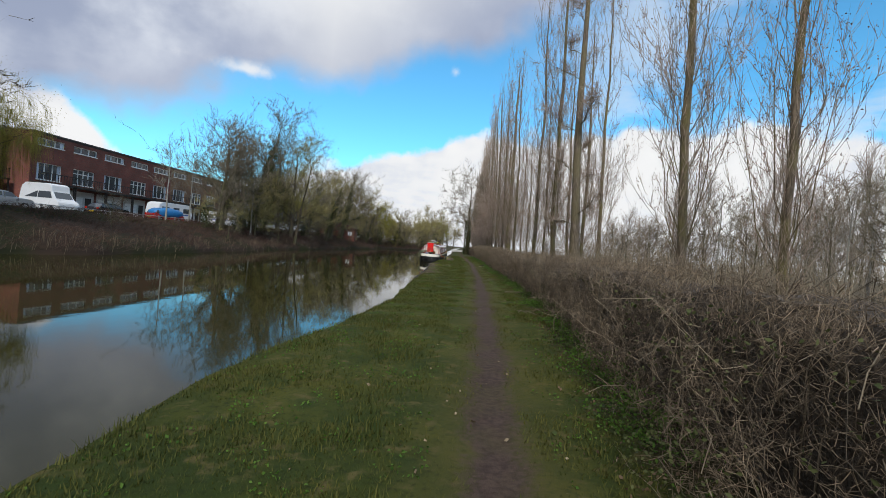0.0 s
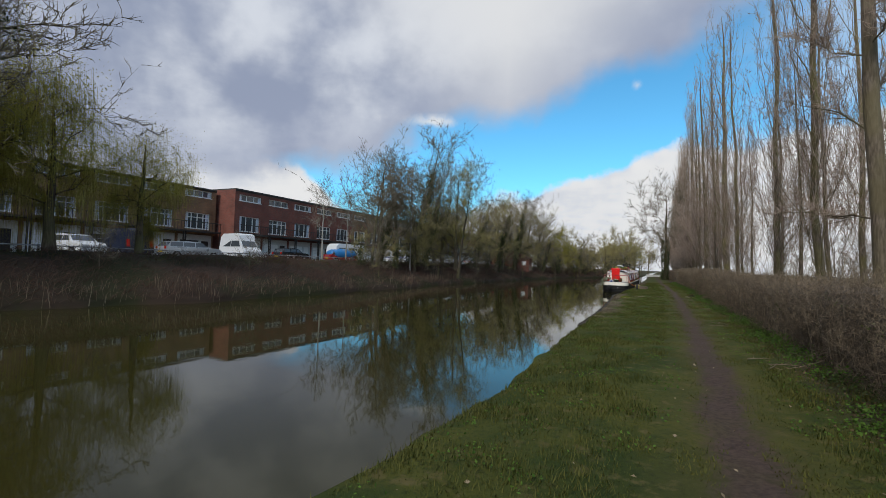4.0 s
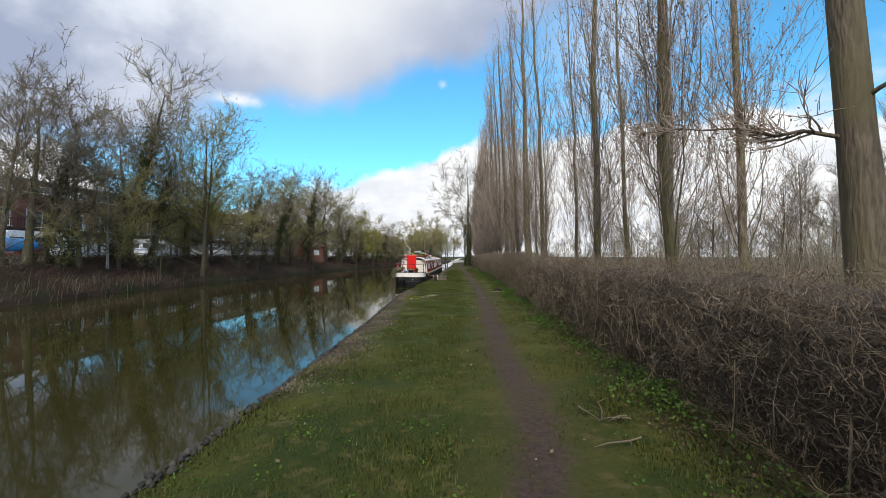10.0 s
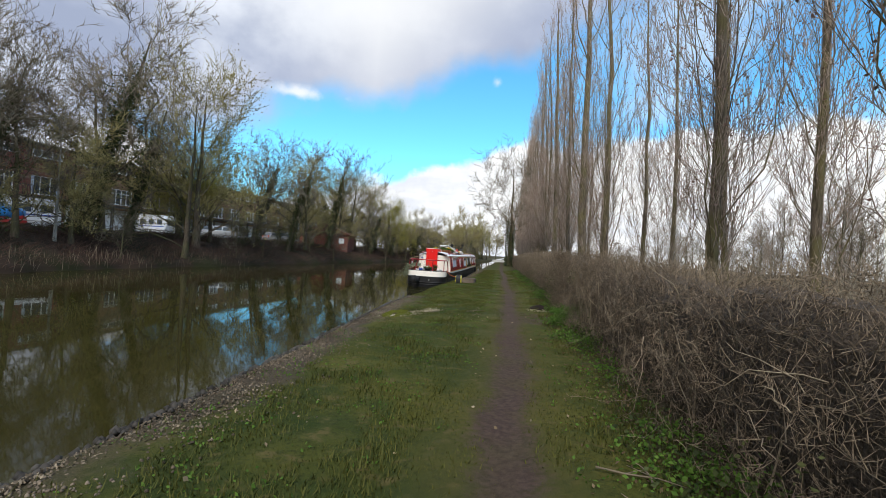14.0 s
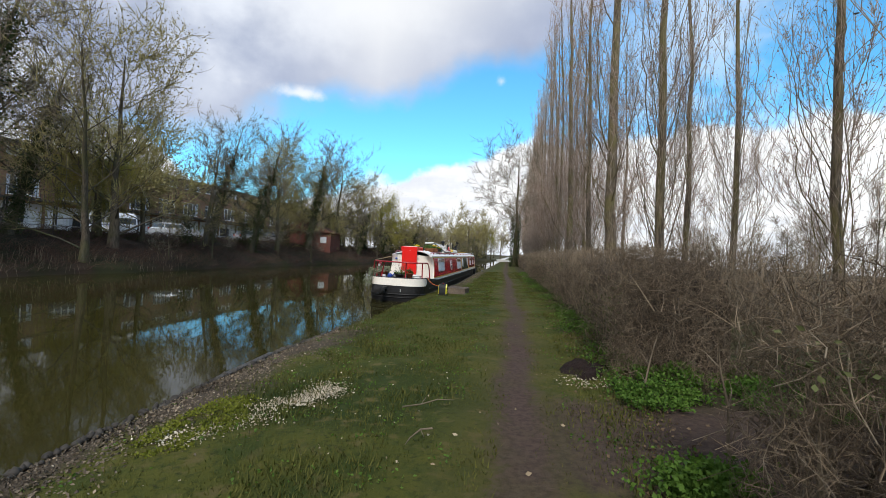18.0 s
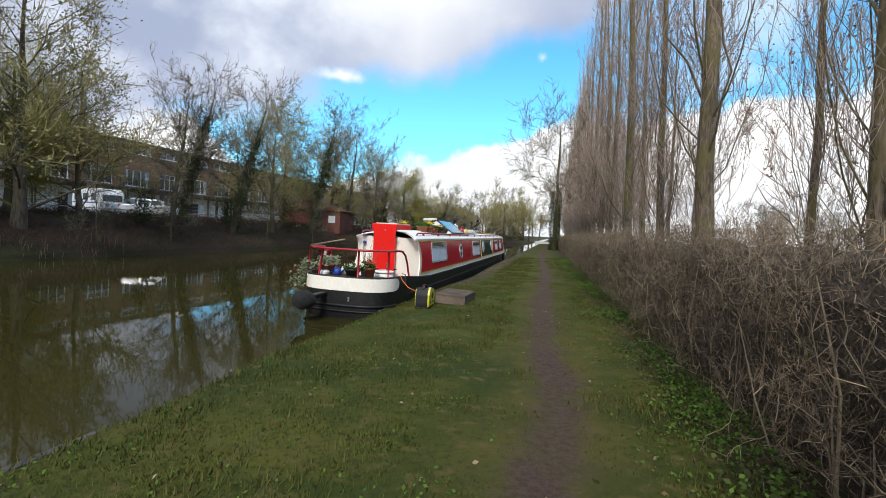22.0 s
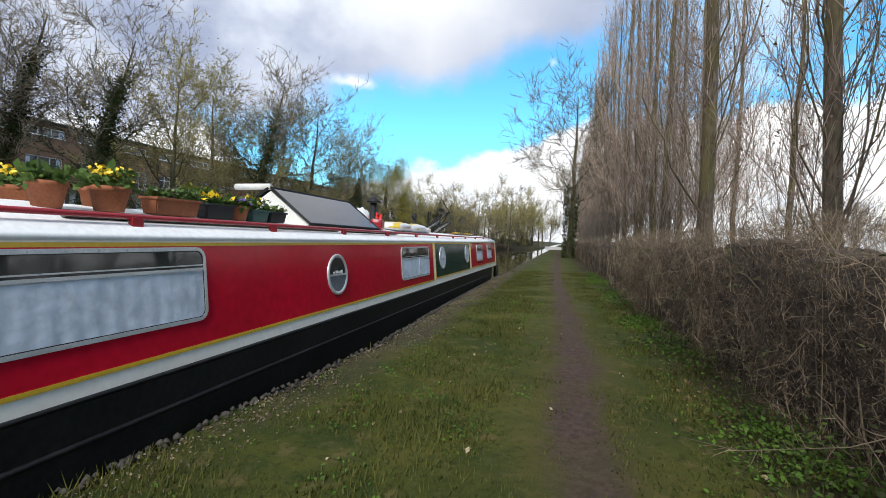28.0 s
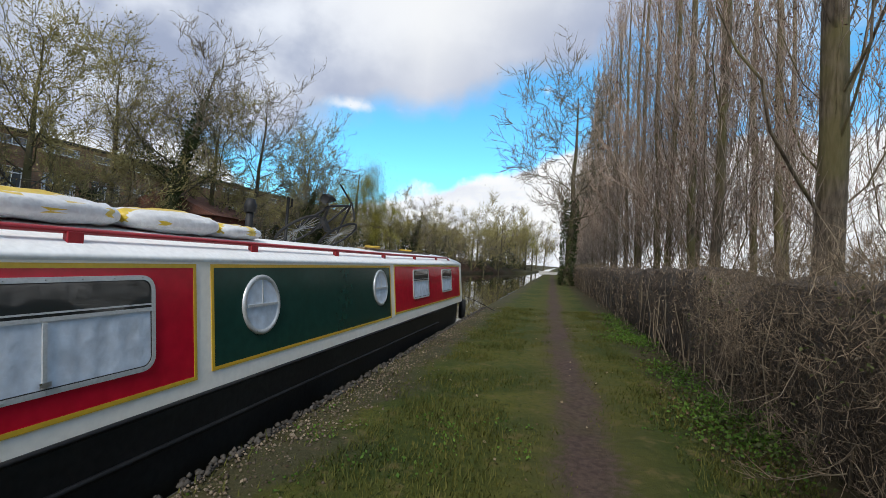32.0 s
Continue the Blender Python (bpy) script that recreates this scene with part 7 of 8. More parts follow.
CZ = FAR_Z + 0.03
car("camper", M_CARWHITE, pose(-38.4, 40.2, CZ, 0, 0, 78), "white high-roofed camper van parked on the far bank")
car("estate", M_SILVER, pose(-36.4, 33.4, CZ, 0, 0, 172), "silver estate car parked on the far bank")
car("van", M_NAVY, pose(-36.5, 28.2, CZ, 0, 0, 262), "dark navy panel van parked tail to the canal")
car("hatch", M_CARWHITE, pose(-36.3, 24.9, CZ, 0, 0, 95), "white hatchback parked nose to the canal")
car("estate", M_SILVER, pose(-36.2, 19.4, CZ, 0, 0, 80), "grey estate car parked nose to the canal")
car("hatch", M_CARRED, pose(-36.2, 16.3, CZ, 0, 0, 85), "dark red hatchback parked beside the grass")
car("hatch", M_SILVER, pose(-36.2, 12.6, CZ, 0, 0, 80), "silver hatchback parked beside the grass")
car("hatch", M_CARBLACK, pose(-38.5, 47.3, CZ, 0, 0, 175), "black hatchback parked before white garages")
car("hatch", M_CARRED, pose(-37.0, 54.4, CZ, 0, 0, 160), "red hatchback half covered by a blue tarpaulin")
lumpy("tarpaulin", pose(-37.0, 54.55, CZ + 0.50, 0, 0, 160), 1.04, 1.95, 1.2, M_TARP, "blue tarpaulin draped over a red car", 41, "tarpaulin")
car("hatch", M_SILVER, pose(-29.6, 70.7, CZ, 0, 0, 120), "silver hatchback parked under the trees")
car("estate", M_SILVER, pose(-30.2, 84.5, CZ, 0, 0, 150), "grey estate car parked under the trees")
car("hatch", M_CARBLACK, pose(-30.2, 89.5, CZ, 0, 0, 150), "dark hatchback parked near the willows")
car("estate", M_CARWHITE, pose(-30.0, 95.5, CZ, 0, 0, 150), "white estate car parked at the far end")


def caravan(m, label):
    th = thing("caravan", m, label, "caravan")
    bm = bmesh.new()
    prof = [(-2.4, 0.45), (-2.6, 1.2), (-2.35, 2.1), (-2.0, 2.45), (2.0, 2.5), (2.4, 2.2), (2.6, 1.3), (2.45, 0.45)]
    A = [bm.verts.new((-1.05, y, z)) for y, z in prof]
    B = [bm.verts.new((1.05, y, z)) for y, z in prof]
    bm.faces.new(A)
    bm.faces.new(B[::-1])
    for i in range(len(prof)):
        j = (i + 1) % len(prof)
        bm.faces.new((A[i], A[j], B[j], B[i]))
    bmesh.ops.recalc_face_normals(bm, faces=bm.faces)
    bmesh.ops.bevel(bm, geom=list(bm.edges), offset=0.07, segments=2, affect="EDGES")
    part("body", bm, M_CARWHITE, th)
    for s in (-1, 1):
        for a, b in ((-2.0, -1.1), (-0.5, 0.4), (1.0, 2.0)):
            part("side_window", boxm(s * 1.05 - 0.012, a, 1.35, s * 1.05 + 0.012, b, 1.95, 0.01), M_GLASS, th)
        part("wheel", cyl(bmesh.new(), (s * 0.85, 0, 0.32), (s * 1.06, 0, 0.32), 0.32, seg=20), M_BLACK, th)
        part("stripe", boxm(s * 1.05 - 0.008, -2.3, 1.08, s * 1.05 + 0.008, 2.3, 1.18), M_BLUEP, th)
    part("end_window", boxm(-0.8, -2.585, 1.3, 0.8, -2.50, 1.9, 0.01), M_GLASS, th)
    part("corner_steady", boxm(-0.6, -2.1, 0.0, -0.52, -2.02, 0.5), M_GALV, th)
    part("jockey_wheel", boxm(-0.05, 2.7, 0.0, 0.05, 2.8, 0.6), M_GALV, th)
    part("hitch", tube([(0, 2.4, 0.5), (0, 3.2, 0.45)], 0.05, 6), M_GALV, th)
    return th


caravan(pose(-38.6, 57.6, CZ, 0, 0, 165), "white touring caravan parked behind the tarpaulin")
caravan(pose(-41.6, 76.2, CZ, 0, 0, 75), "white touring caravan with blue stripe before garages")

# brick hut with a pitched roof near the water
hut = thing("brick_hut", pose(-24.0, 84.0, 0.75, 0, 0, 8), "small red brick hut with a pitched roof by the water", "hut")
bm = boxm(-3.2, 0, 0, 3.2, 4.5, 2.4)
part("wall", bm, M_BRICK, hut)
bm = bmesh.new()
A = [bm.verts.new((x, -0.3, z)) for x, z in ((-3.5, 2.3), (0, 3.7), (3.5, 2.3))]
B = [bm.verts.new((x, 4.8, z)) for x, z in ((-3.5, 2.3), (0, 3.7), (3.5, 2.3))]
bm.faces.new(A)
bm.faces.new(B[::-1])
for i in range(3):
    bm.faces.new((A[i], A[(i + 1) % 3], B[(i + 1) % 3], B[i]))
bmesh.ops.recalc_face_normals(bm, faces=bm.faces)
part("roof", bm, mat("clay_roof_tiles", (0.17, 0.07, 0.045), 0.85, 0.3, 1.5, 18, 0.5, 0.03), hut)
part("window", boxm(2.0, -0.02, 1.1, 2.7, 0.02, 1.8), M_UPVC, hut)
# trees of the far bank and the distance
bare = tree("bare_tree", "leafless grey-brown tree with spreading twigs on the far bank", 31, M_BARK, M_TWIG, 0.020, height=13, limbs=17, spread=0.46, up=0.75, trunk_r=0.26, first=0.2, forks=200, subs=850, twigs=2600, twig_len=0.5, lean=(0.05, 0.02), crook=0.10)
bare2 = tree("bare_tree", "many-stemmed leafless tree with fine twigs on the far bank", 32, M_BARK, M_TWIG, 0.019, height=12, limbs=20, spread=0.44, up=1.2, trunk_r=0.2, first=0.06, forks=200, subs=850, twigs=2600, twig_len=0.5, splay=0.9, lean=(-0.04, 0.08), crook=0.10)
olive = tree("budding_tree", "bushy tree with olive-green budding twigs by the water", 33, M_BARK, M_TWIG_OL, 0.018, height=10, limbs=22, spread=0.46, up=0.8, trunk_r=0.2, first=0.05, forks=200, subs=850, twigs=3000, twig_len=0.6, crook=0.10, leaf=(M_TWIG_OL, 8500, 0.10, 0.28, 0.6, 99))
ivy = tree("ivy_clad_tree", "bare tree with trunk and limbs clad in dark ivy", 34, M_BARK, M_TWIG, 0.020, height=15, limbs=17, spread=0.40, up=0.9, trunk_r=0.3, first=0.2, forks=190, subs=800, twigs=2500, twig_len=0.5, lean=(0.10, 0.15), crook=0.10, leaf=(M_IVY, 14000, 0.14, 0.27, 0.2, 10.0))
willow = tree("weeping_willow", "weeping willow with fresh yellow-green hanging shoots", 35, M_BARK, M_WILLOW, 0.010, height=11, limbs=14, spread=0.46, up=0.7, trunk_r=0.33, first=0.30, forks=150, subs=650, twigs=4600, twig_len=2.5, droop=0.85, crook=0.08, leaf=(M_WILLOW, 15000, 0.085, 0.75, 2.5, 99))
birch = tree("silver_birch", "slender leafless birch with a pale trunk", 36, bark_mat("birch_bark", (0.42, 0.40, 0.36), (0.25, 0.24, 0.20)), M_TWIG, 0.009, height=10, limbs=14, spread=0.26, up=1.3, trunk_r=0.10, first=0.3, forks=70, subs=260, twigs=800, twig_len=0.7, crook=0.07)
leaner = tree("leaning_tree", "leaning many-stemmed willow with bare pale branches", 37, M_BARK, M_TWIG_OL, 0.010, height=11, limbs=14, spread=0.5, up=0.9, trunk_r=0.18, first=0.06, forks=90, subs=380, twigs=1600, twig_len=1.0, lean=(0.25, 0.25), crook=0.07)
shrub_o = tree("bank_shrub", "leafless brown shrub on the canal bank", 38, M_BARK, M_TWIG, 0.010, height=4.5, limbs=20, spread=0.6, up=1.0, trunk_r=0.07, first=0.02, forks=60, subs=180, twigs=600, twig_len=0.6, crook=0.09, category="shrub")
thick_o = tree("thicket", "low dense thicket of olive-brown twigs and ivy on the bank", 46, M_BARK, M_TWIG_OL, 0.018, height=5, limbs=20, spread=0.6, up=0.8, trunk_r=0.08, first=0.02, forks=70, subs=260, twigs=900, twig_len=0.7, crook=0.09, leaf=(M_IVY, 1000, 0.22, 0.45, 0.1, 3.4), category="shrub")
field = tree("field_tree", "distant leafless tree beyond the poplars", 39, M_BARK, M_TWIG, 0.022, height=12, limbs=14, spread=0.44, up=1.0, trunk_r=0.18, first=0.10, forks=60, subs=220, twigs=650, twig_len=1.1, crook=0.07)
far_o = tree("far_tree", "distant budding olive-brown tree", 43, M_BARK, M_TWIG_OL, 0.026, height=11, limbs=18, spread=0.46, up=0.8, trunk_r=0.2, first=0.03, forks=70, subs=260, twigs=900, twig_len=1.2, crook=0.08, leaf=(M_TWIG_OL, 1300, 0.22, 0.4, 0.6, 99))
conif = thing("conifer", pose(0, 0, 0), "dark green conical evergreen tree", "tree")
rng_c = np.random.default_rng(40)
hc = rng_c.uniform(0.03, 1, 7000)
ac = rng_c.uniform(0, 6.283, 7000)
rc = (1 - hc) ** 0.8 * 1.9 * np.sqrt(rng_c.uniform(0.25, 1, 7000)) * (1 + 0.25 * np.sin(ac * 3 + hc * 20))
part("trunk", tube([(0, 0, -0.3), (0, 0, 10.5)], [0.2, 0.04], 8), M_BARK, conif)
tagged(part("crown", leaves("crown", np.stack([rc * np.cos(ac), rc * np.sin(ac), hc * 11], 1), 0.35, M_IVY, rng_c, 0.5), None, conif), kind="stuff")
rt = random.Random(9)


def bank_z(x, y):
    t = curve_of(y, FARSIDE) - x
    return FAR_Z if t > 7.6 else float(bank_rise(t))


def on_bank(src, y, back, s, turn=None, sz=None, x=None):
    xx = curve_of(y, FARSIDE) - back if x is None else x
    return place(src, xx, y, bank_z(xx, y) - 0.1, rt.uniform(0, 360) if turn is None else turn, s, sz)


for src, y, back, s in (
        (ivy, 5.3, 6.3, 0.98), (bare, 8.3, 7.0, 1.07), (ivy, 13.0, 4.6, 1.10), (bare2, 1.9, 5.5, 1.0), (bare, -4.5, 7.0, 1.03), (ivy, -0.4, 3.7, 0.97), (bare2, 6.4, 4.0, 0.89), (ivy, 3.0, 4.3, 0.86), (ivy, -6.2, 4.4, 0.98), (olive, 13.5, 6.2, 0.78), (bare, 14.2, 5.6, 0.95),
        (willow, 16.2, 6.9, 0.97), (willow, 18.8, 6.9, 0.78), (willow, 22.7, 7.0, 0.66), (birch, 36.6, 6.7, 0.77), (birch, 39.3, 6.1, 0.69),
        (bare, 42.4, 4.6, 0.84), (bare2, 45.3, 3.9, 0.74), (olive, 47.6, 3.0, 0.64), (ivy, 44.2, 5.3, 0.64), (bare, 51.4, 5.0, 0.82), (bare2, 40.0, 3.9, 0.76), (birch, 46.8, 3.2, 0.8), (ivy, 52.9, 4.7, 0.71), (olive, 56.8, 2.6, 1.3), (olive, 60.6, 4.2, 0.8), (ivy, 49.6, 4.4, 0.98),
        (leaner, 53.4, 0.8, 1.0), (willow, 58.0, 4.9, 0.77), (bare, 66.2, 3.8, 0.72), (ivy, 69.5, 2.0, 0.72), (ivy, 67.6, 4.5, 0.70), (olive, 75.6, 3.0, 1.03),
        (ivy, 82.7, 3.8, 0.87), (olive, 86.5, 3.8, 1.06), (olive, 81.6, 6.3, 1.08), (bare, 91.0, 4.3, 0.95), (ivy, 92.9, 1.8, 0.53), (olive, 96.5, 3.7, 1.05), (conif, 99.5, 4.5, 0.46),
        (willow, 103.5, 3.7, 0.9), (far_o, 108.0, 2.3, 0.65), (bare2, 101.0, 5.9, 0.7), (ivy, 112.0, 2.1, 0.5), (conif, 110.0, 5.2, 0.4), (far_o, 117.0, 1.4, 0.65), (field, 122.0, 2.2, 0.6), (far_o, 128.0, 0.6, 0.7), (far_o, 135.0, 2.5, 0.75),
        (far_o, 142.0, 1.3, 1.0), (field, 150.0, 2.6, 1.0), (far_o, 160.0, 2.5, 1.0), (far_o, 171.0, 1.0, 1.1), (field, 180.1, 0.3, 1.08), (conif, 126.0, 5.7, 0.45)):
    on_bank(src, y, back, s, rt.uniform(-40, 25) if src == ivy else None)
for y, back, s in ((-3.7, 2.1, 1.01), (-0.6, 1.4, 0.92), (2.5, 1.7, 1.04), (4.8, 2.6, 0.94), (7.1, 1.7, 0.77), (0.8, 3.6, 1.2), (4.0, 5.0, 1.15), (6.4, 4.6, 0.95), (-2.2, 4.6, 1.2), (38.6, 4.2, 0.55), (43.5, 3.4, 0.6), (49.0, 4.4, 0.6), (64.0, 3.6, 0.55), (71.5, 4.0, 0.6), (79.5, 4.6, 0.7), (87.5, 4.0, 0.75), (92.0, 5.0, 0.8)):
    on_bank(thick_o, y, back, s)
for y, back, s in ((37.4, 1.7, 0.58), (48.5, 0.8, 0.69), (58.6, 0.5, 0.63), (63.4, 1.1, 0.73), (71.7, 0.7, 0.75), (77.7, 0.5, 0.86), (87.1, 0.6, 0.91), (95.8, 0.3, 0.97), (103.5, 0.3, 0.99), (112.0, 0.0, 1.1), (120.0, -0.2, 1.1), (130.0, -0.5, 1.2), (140.0, 0.2, 1.2), (18.9, 3.1, 0.45), (26.2, 2.8, 0.44)):
    on_bank(shrub_o, y, back, s)
# thicket closing the far bank behind the first trees
for k in range(24):
    yb = 97 + k * 3.3
    on_bank((shrub_o, thick_o, thick_o)[k % 3], yb, rt.uniform(0.8, 3.6), rt.choice((0.45, 0.6, 0.85, 1.25)))
    on_bank((thick_o, shrub_o)[k % 2], yb + 1.5, rt.uniform(6, 10), rt.uniform(0.7, 0.95))
# where the water goes out of sight
for src, x, y, s in ((willow, -10, 176, 1.15), (far_o, -16, 190, 1.3), (willow, -20, 205, 1.2), (field, -8, 215, 1.2), (far_o, -5, 200, 1.1), (field, -27, 196, 1.3), (far_o, -34, 185, 1.3), (field, -13, 235, 1.4), (far_o, -24, 240, 1.4)):
    place(src, x, y, -0.2, rt.uniform(0, 360), s)
# big spreading tree on the near side, with ivy at its foot
big = tree("spreading_tree", "large leafless tree spreading over the towpath, ivy round its trunk", 61, M_BARK, M_TWIG, 0.026, height=19, limbs=16, spread=0.46, up=0.65, trunk_r=0.36, first=0.22, forks=240, subs=1200, twigs=3600, twig_len=0.8, lean=(-0.06, 0.0), crook=0.11)
settle(big, 0.2, 102, -0.2, 100, 1.0)
rb2 = np.random.default_rng(62)
hz = rb2.uniform(0, 7.5, 2600)
an = rb2.uniform(0, 6.283, 2600)
tagged(part("ivy", leaves("ivy", np.stack([(0.45 + 0.25 * rb2.uniform(0, 1, 2600)) * np.cos(an), (0.45 + 0.25 * rb2.uniform(0, 1, 2600)) * np.sin(an), hz], 1), 0.2, M_IVY, rb2), None, big), kind="stuff")
place(bare2, 1.2, 139, -0.2, 90, 1.2)
for k in range(16):
    yb = 100 + k * 5.0
    place((thick_o, far_o)[k % 2], rt.uniform(-44, -33), yb + 30, FAR_Z - 0.1, rt.uniform(0, 360), rt.uniform(0.6, 0.85))
for k in range(20):
    yb = 96 + k * 3.2
    xb = curve_of(yb, FARSIDE) - rt.uniform(7, 14)
    place((far_o, field, far_o)[k % 3], xb, yb, FAR_Z - 0.1, rt.uniform(0, 360), rt.uniform(0.45, 0.65))
for k in range(12):
    place((birch, field)[k % 2], rt.uniform(9, 26), 4 + k * 3.1, -0.1, rt.uniform(0, 360), rt.uniform(0.55, 0.85))
# young trees in the field beyond the poplars
young = tree("young_tree", "slender leafless young tree with pale grey-brown upright twigs", 48, M_BARK, M_SAPLING, 0.014, height=10, limbs=26, spread=0.34, up=1.9, trunk_r=0.09, first=0.05, forks=80, subs=330, twigs=1100, twig_len=0.8, splay=0.8, crook=0.06)
for k in range(120):
    x, y = 16 + 30 * rt.random() ** 1.3, 8 + k * 1.3 + rt.uniform(-2, 2)
    if y > 62 and k % 4:
        continue
    place(young, x, y, -0.1, rt.uniform(0, 360), rt.uniform(0.62, 1.0), rt.uniform(0.62, 1.05) * (0.8 if y > 60 else 1))

for k in range(52):
    place(field, rt.uniform(40, 80), 8 + k * 3.6 + rt.uniform(-2, 2), -0.1, rt.uniform(0, 360), rt.uniform(0.7, 1.1))
for x, y, s in ((12, 9, 1.1), (15, 14, 1.2), (10.5, 6.5, 0.9), (17, 19, 1.3), (13, 22, 1.0), (18, 27, 1.2), (16, 34, 1.0), (19, 44, 1.1), (17, 52, 1.2)):
    place(shrub_o, x, y, -0.1, rt.uniform(0, 360), s)
for x, y, s in ((13.5, 11, 0.75), (16.5, 16.5, 0.8), (20, 24, 0.85), (14, 18, 0.6)):
    place(birch, x, y, -0.1, rt.uniform(0, 360), s)
discard(bare, bare2, olive, ivy, willow, birch, leaner, young, conif, shrub_o, thick_o, field, far_o)

# dead bramble and reeds on the far bank
rng = np.random.default_rng(55)


def bank_stuff(name, label, n, lo, hi, material, hmin, hmax, rmin, lean, y0=-10, y1=140):
    y = rng.uniform(y0, y1, n)
    fx = np.array([curve_of(a, FARSIDE) + wig(9, a, 0.12, 1.0) + wig(2, a, 0.5, 0.4) for a in y])
    t = rng.uniform(lo, hi, n)
    x = fx - t
    z = bank_rise(t) - 0.06
    h = rng.uniform(hmin, hmax, n) * (0.6 + 0.8 * np.array([noise.noise(Vector((a * 0.35, b * 0.35, 0))) + 0.5 for a, b in zip(x, y)]))
    h = np.clip(h, 0.15, None)
    a = np.stack([x, y, z], 1)
    d = rng.normal(0, lean, (n, 3))
    d[:, 0] += lean * 0.5
    d[:, 2] = 1
    e = a + d * h[:, None]
    e[:, 2] -= lean * 0.5 * h
    mid = (a + e) / 2 + np.array([0, 0, 0.18]) * h[:, None]
    r = rmin * rng.uniform(0.7, 1.4, n)
    ob = new(name, needles(name, np.stack([a, mid, e], 1), np.stack([r, r, r * 0.4], 1), material))
    tagged(ob, label, name.replace("_", " "), kind="stuff")


bank_stuff("bramble", "tangled red-brown dead bramble on the far bank", 38000, 0.0, 6.4, M_SCRUB, 0.2, 0.62, 0.0075, 0.75)
bank_stuff("reed", "pale dead reeds at the far water's edge", 900, -0.1, 1.0, M_REED, 0.3, 0.7, 0.007, 0.18, -10, 60)
bank_stuff("rough_grass", "rough green-brown grass at the top of the far bank", 14000, 4.4, 7.6, M_BLADE, 0.08, 0.22, 0.010, 0.5)


# brown scrub in the field beyond the hedge
def scrub(n, x0, x1, y0, y1, tall=1.15):
    y = rng.uniform(y0, y1, n)
    x = x0 + (x1 - x0) * rng.uniform(0, 1, n) ** 1.2
    k = np.array([noise.noise(Vector((a * 0.22, b * 0.22, 6.0))) for a, b in zip(x, y)])
    keep = k > -0.18
    x, y, k = x[keep], y[keep], k[keep]
    h = tall * rng.uniform(0.5, 1.6, len(x)) * (0.7 + 2.0 * np.clip(k, -0.1, 1))
    a = np.stack([x, y, tilt(x) - 0.55], 1)
    d = rng.normal(0, 0.28, (len(x), 3))
    d[:, 2] = 1
    e = a + d * h[:, None]
    r = rng.uniform(0.008, 0.018, len(x))
    ob = new("scrub", needles("scrub", np.stack([a, (a + e) / 2 + rng.normal(0, 0.08, a.shape), e], 1), np.stack([r, r, r], 1), M_TWIG))
    tagged(ob, "leafless brown scrub and dead stalks in the field", "scrub", kind="stuff")


scrub(24000, 7.5, 42, 6, 62, 1.45)
scrub(7000, 7.5, 42, 62, 120, 0.7)
scrub(6000, 22, 60, 6, 52, 1.8)
# turf, weeds and litter along the walk
rng = np.random.default_rng(91)


def ground_z(x, y):
    e, c = curve_of(y, EDGE), curve_of(y, TRAIL)
    u = x - e
    return tilt(x) - 0.05 + 0.05 * np.minimum(1, u / 0.8) - 0.03 * np.exp(-((x - c) / 0.2) ** 2)


def turf(n, y0, y1):
    y = rng.uniform(y0, y1, n)
    e, h, c = curve_of(y, EDGE), curve_of(y, HEDGE), curve_of(y, TRAIL)
    x = e + 0.03 + rng.uniform(0, 1, n) * (h + 0.25 - e)
    d = np.abs(x - c)
    patch = np.array([noise.noise(Vector((a * 1.3, b * 1.3, 0))) for a, b in zip(x, y)])
    keep = (d > 0.17 + 0.16 * patch + 0.1 * rng.uniform(-1, 1, n)) & ~((x - e < 0.68 + 0.5 * patch) & (((y > 27) & (y < 43)) | (y > 57)) & (rng.uniform(0, 1, n) < 0.93))
    keep &= ~((d < 0.75) & (rng.uniform(0, 1, n) < 0.35))
    x, y, patch, d = x[keep], y[keep], patch[keep], d[keep]
    n = len(x)
    z = ground_z(x, y) - 0.01
    hgt = rng.uniform(0.022, 0.066, n) * (1 + 1.2 * patch) * np.where(d < 0.7, 0.6, 1.0) * np.where(x - curve_of(y, EDGE) < 0.25, 1.25, 1.0)
    t = rng.uniform(0, 6.283, n)
    ln = rng.uniform(0.2, 1.1, n) * hgt
    w = rng.uniform(0.003, 0.008, n)
    base = np.stack([x, y, z], 1)
    side = np.stack([np.cos(t + 1.57) * w, np.sin(t + 1.57) * w, np.zeros(n)], 1)
    tip = base + np.stack([np.cos(t) * ln, np.sin(t) * ln, hgt], 1)
    v = np.stack([base - side, base + side, tip], 1).reshape(-1, 3)
    ob = new("turf", mesh_np("turf", v, np.arange(3 * n).reshape(-1, 3), M_BLADE))
    tagged(ob, "short green and yellowing grass blades on the bank", "grass", kind="stuff")


turf(430000, 0.5, 78)


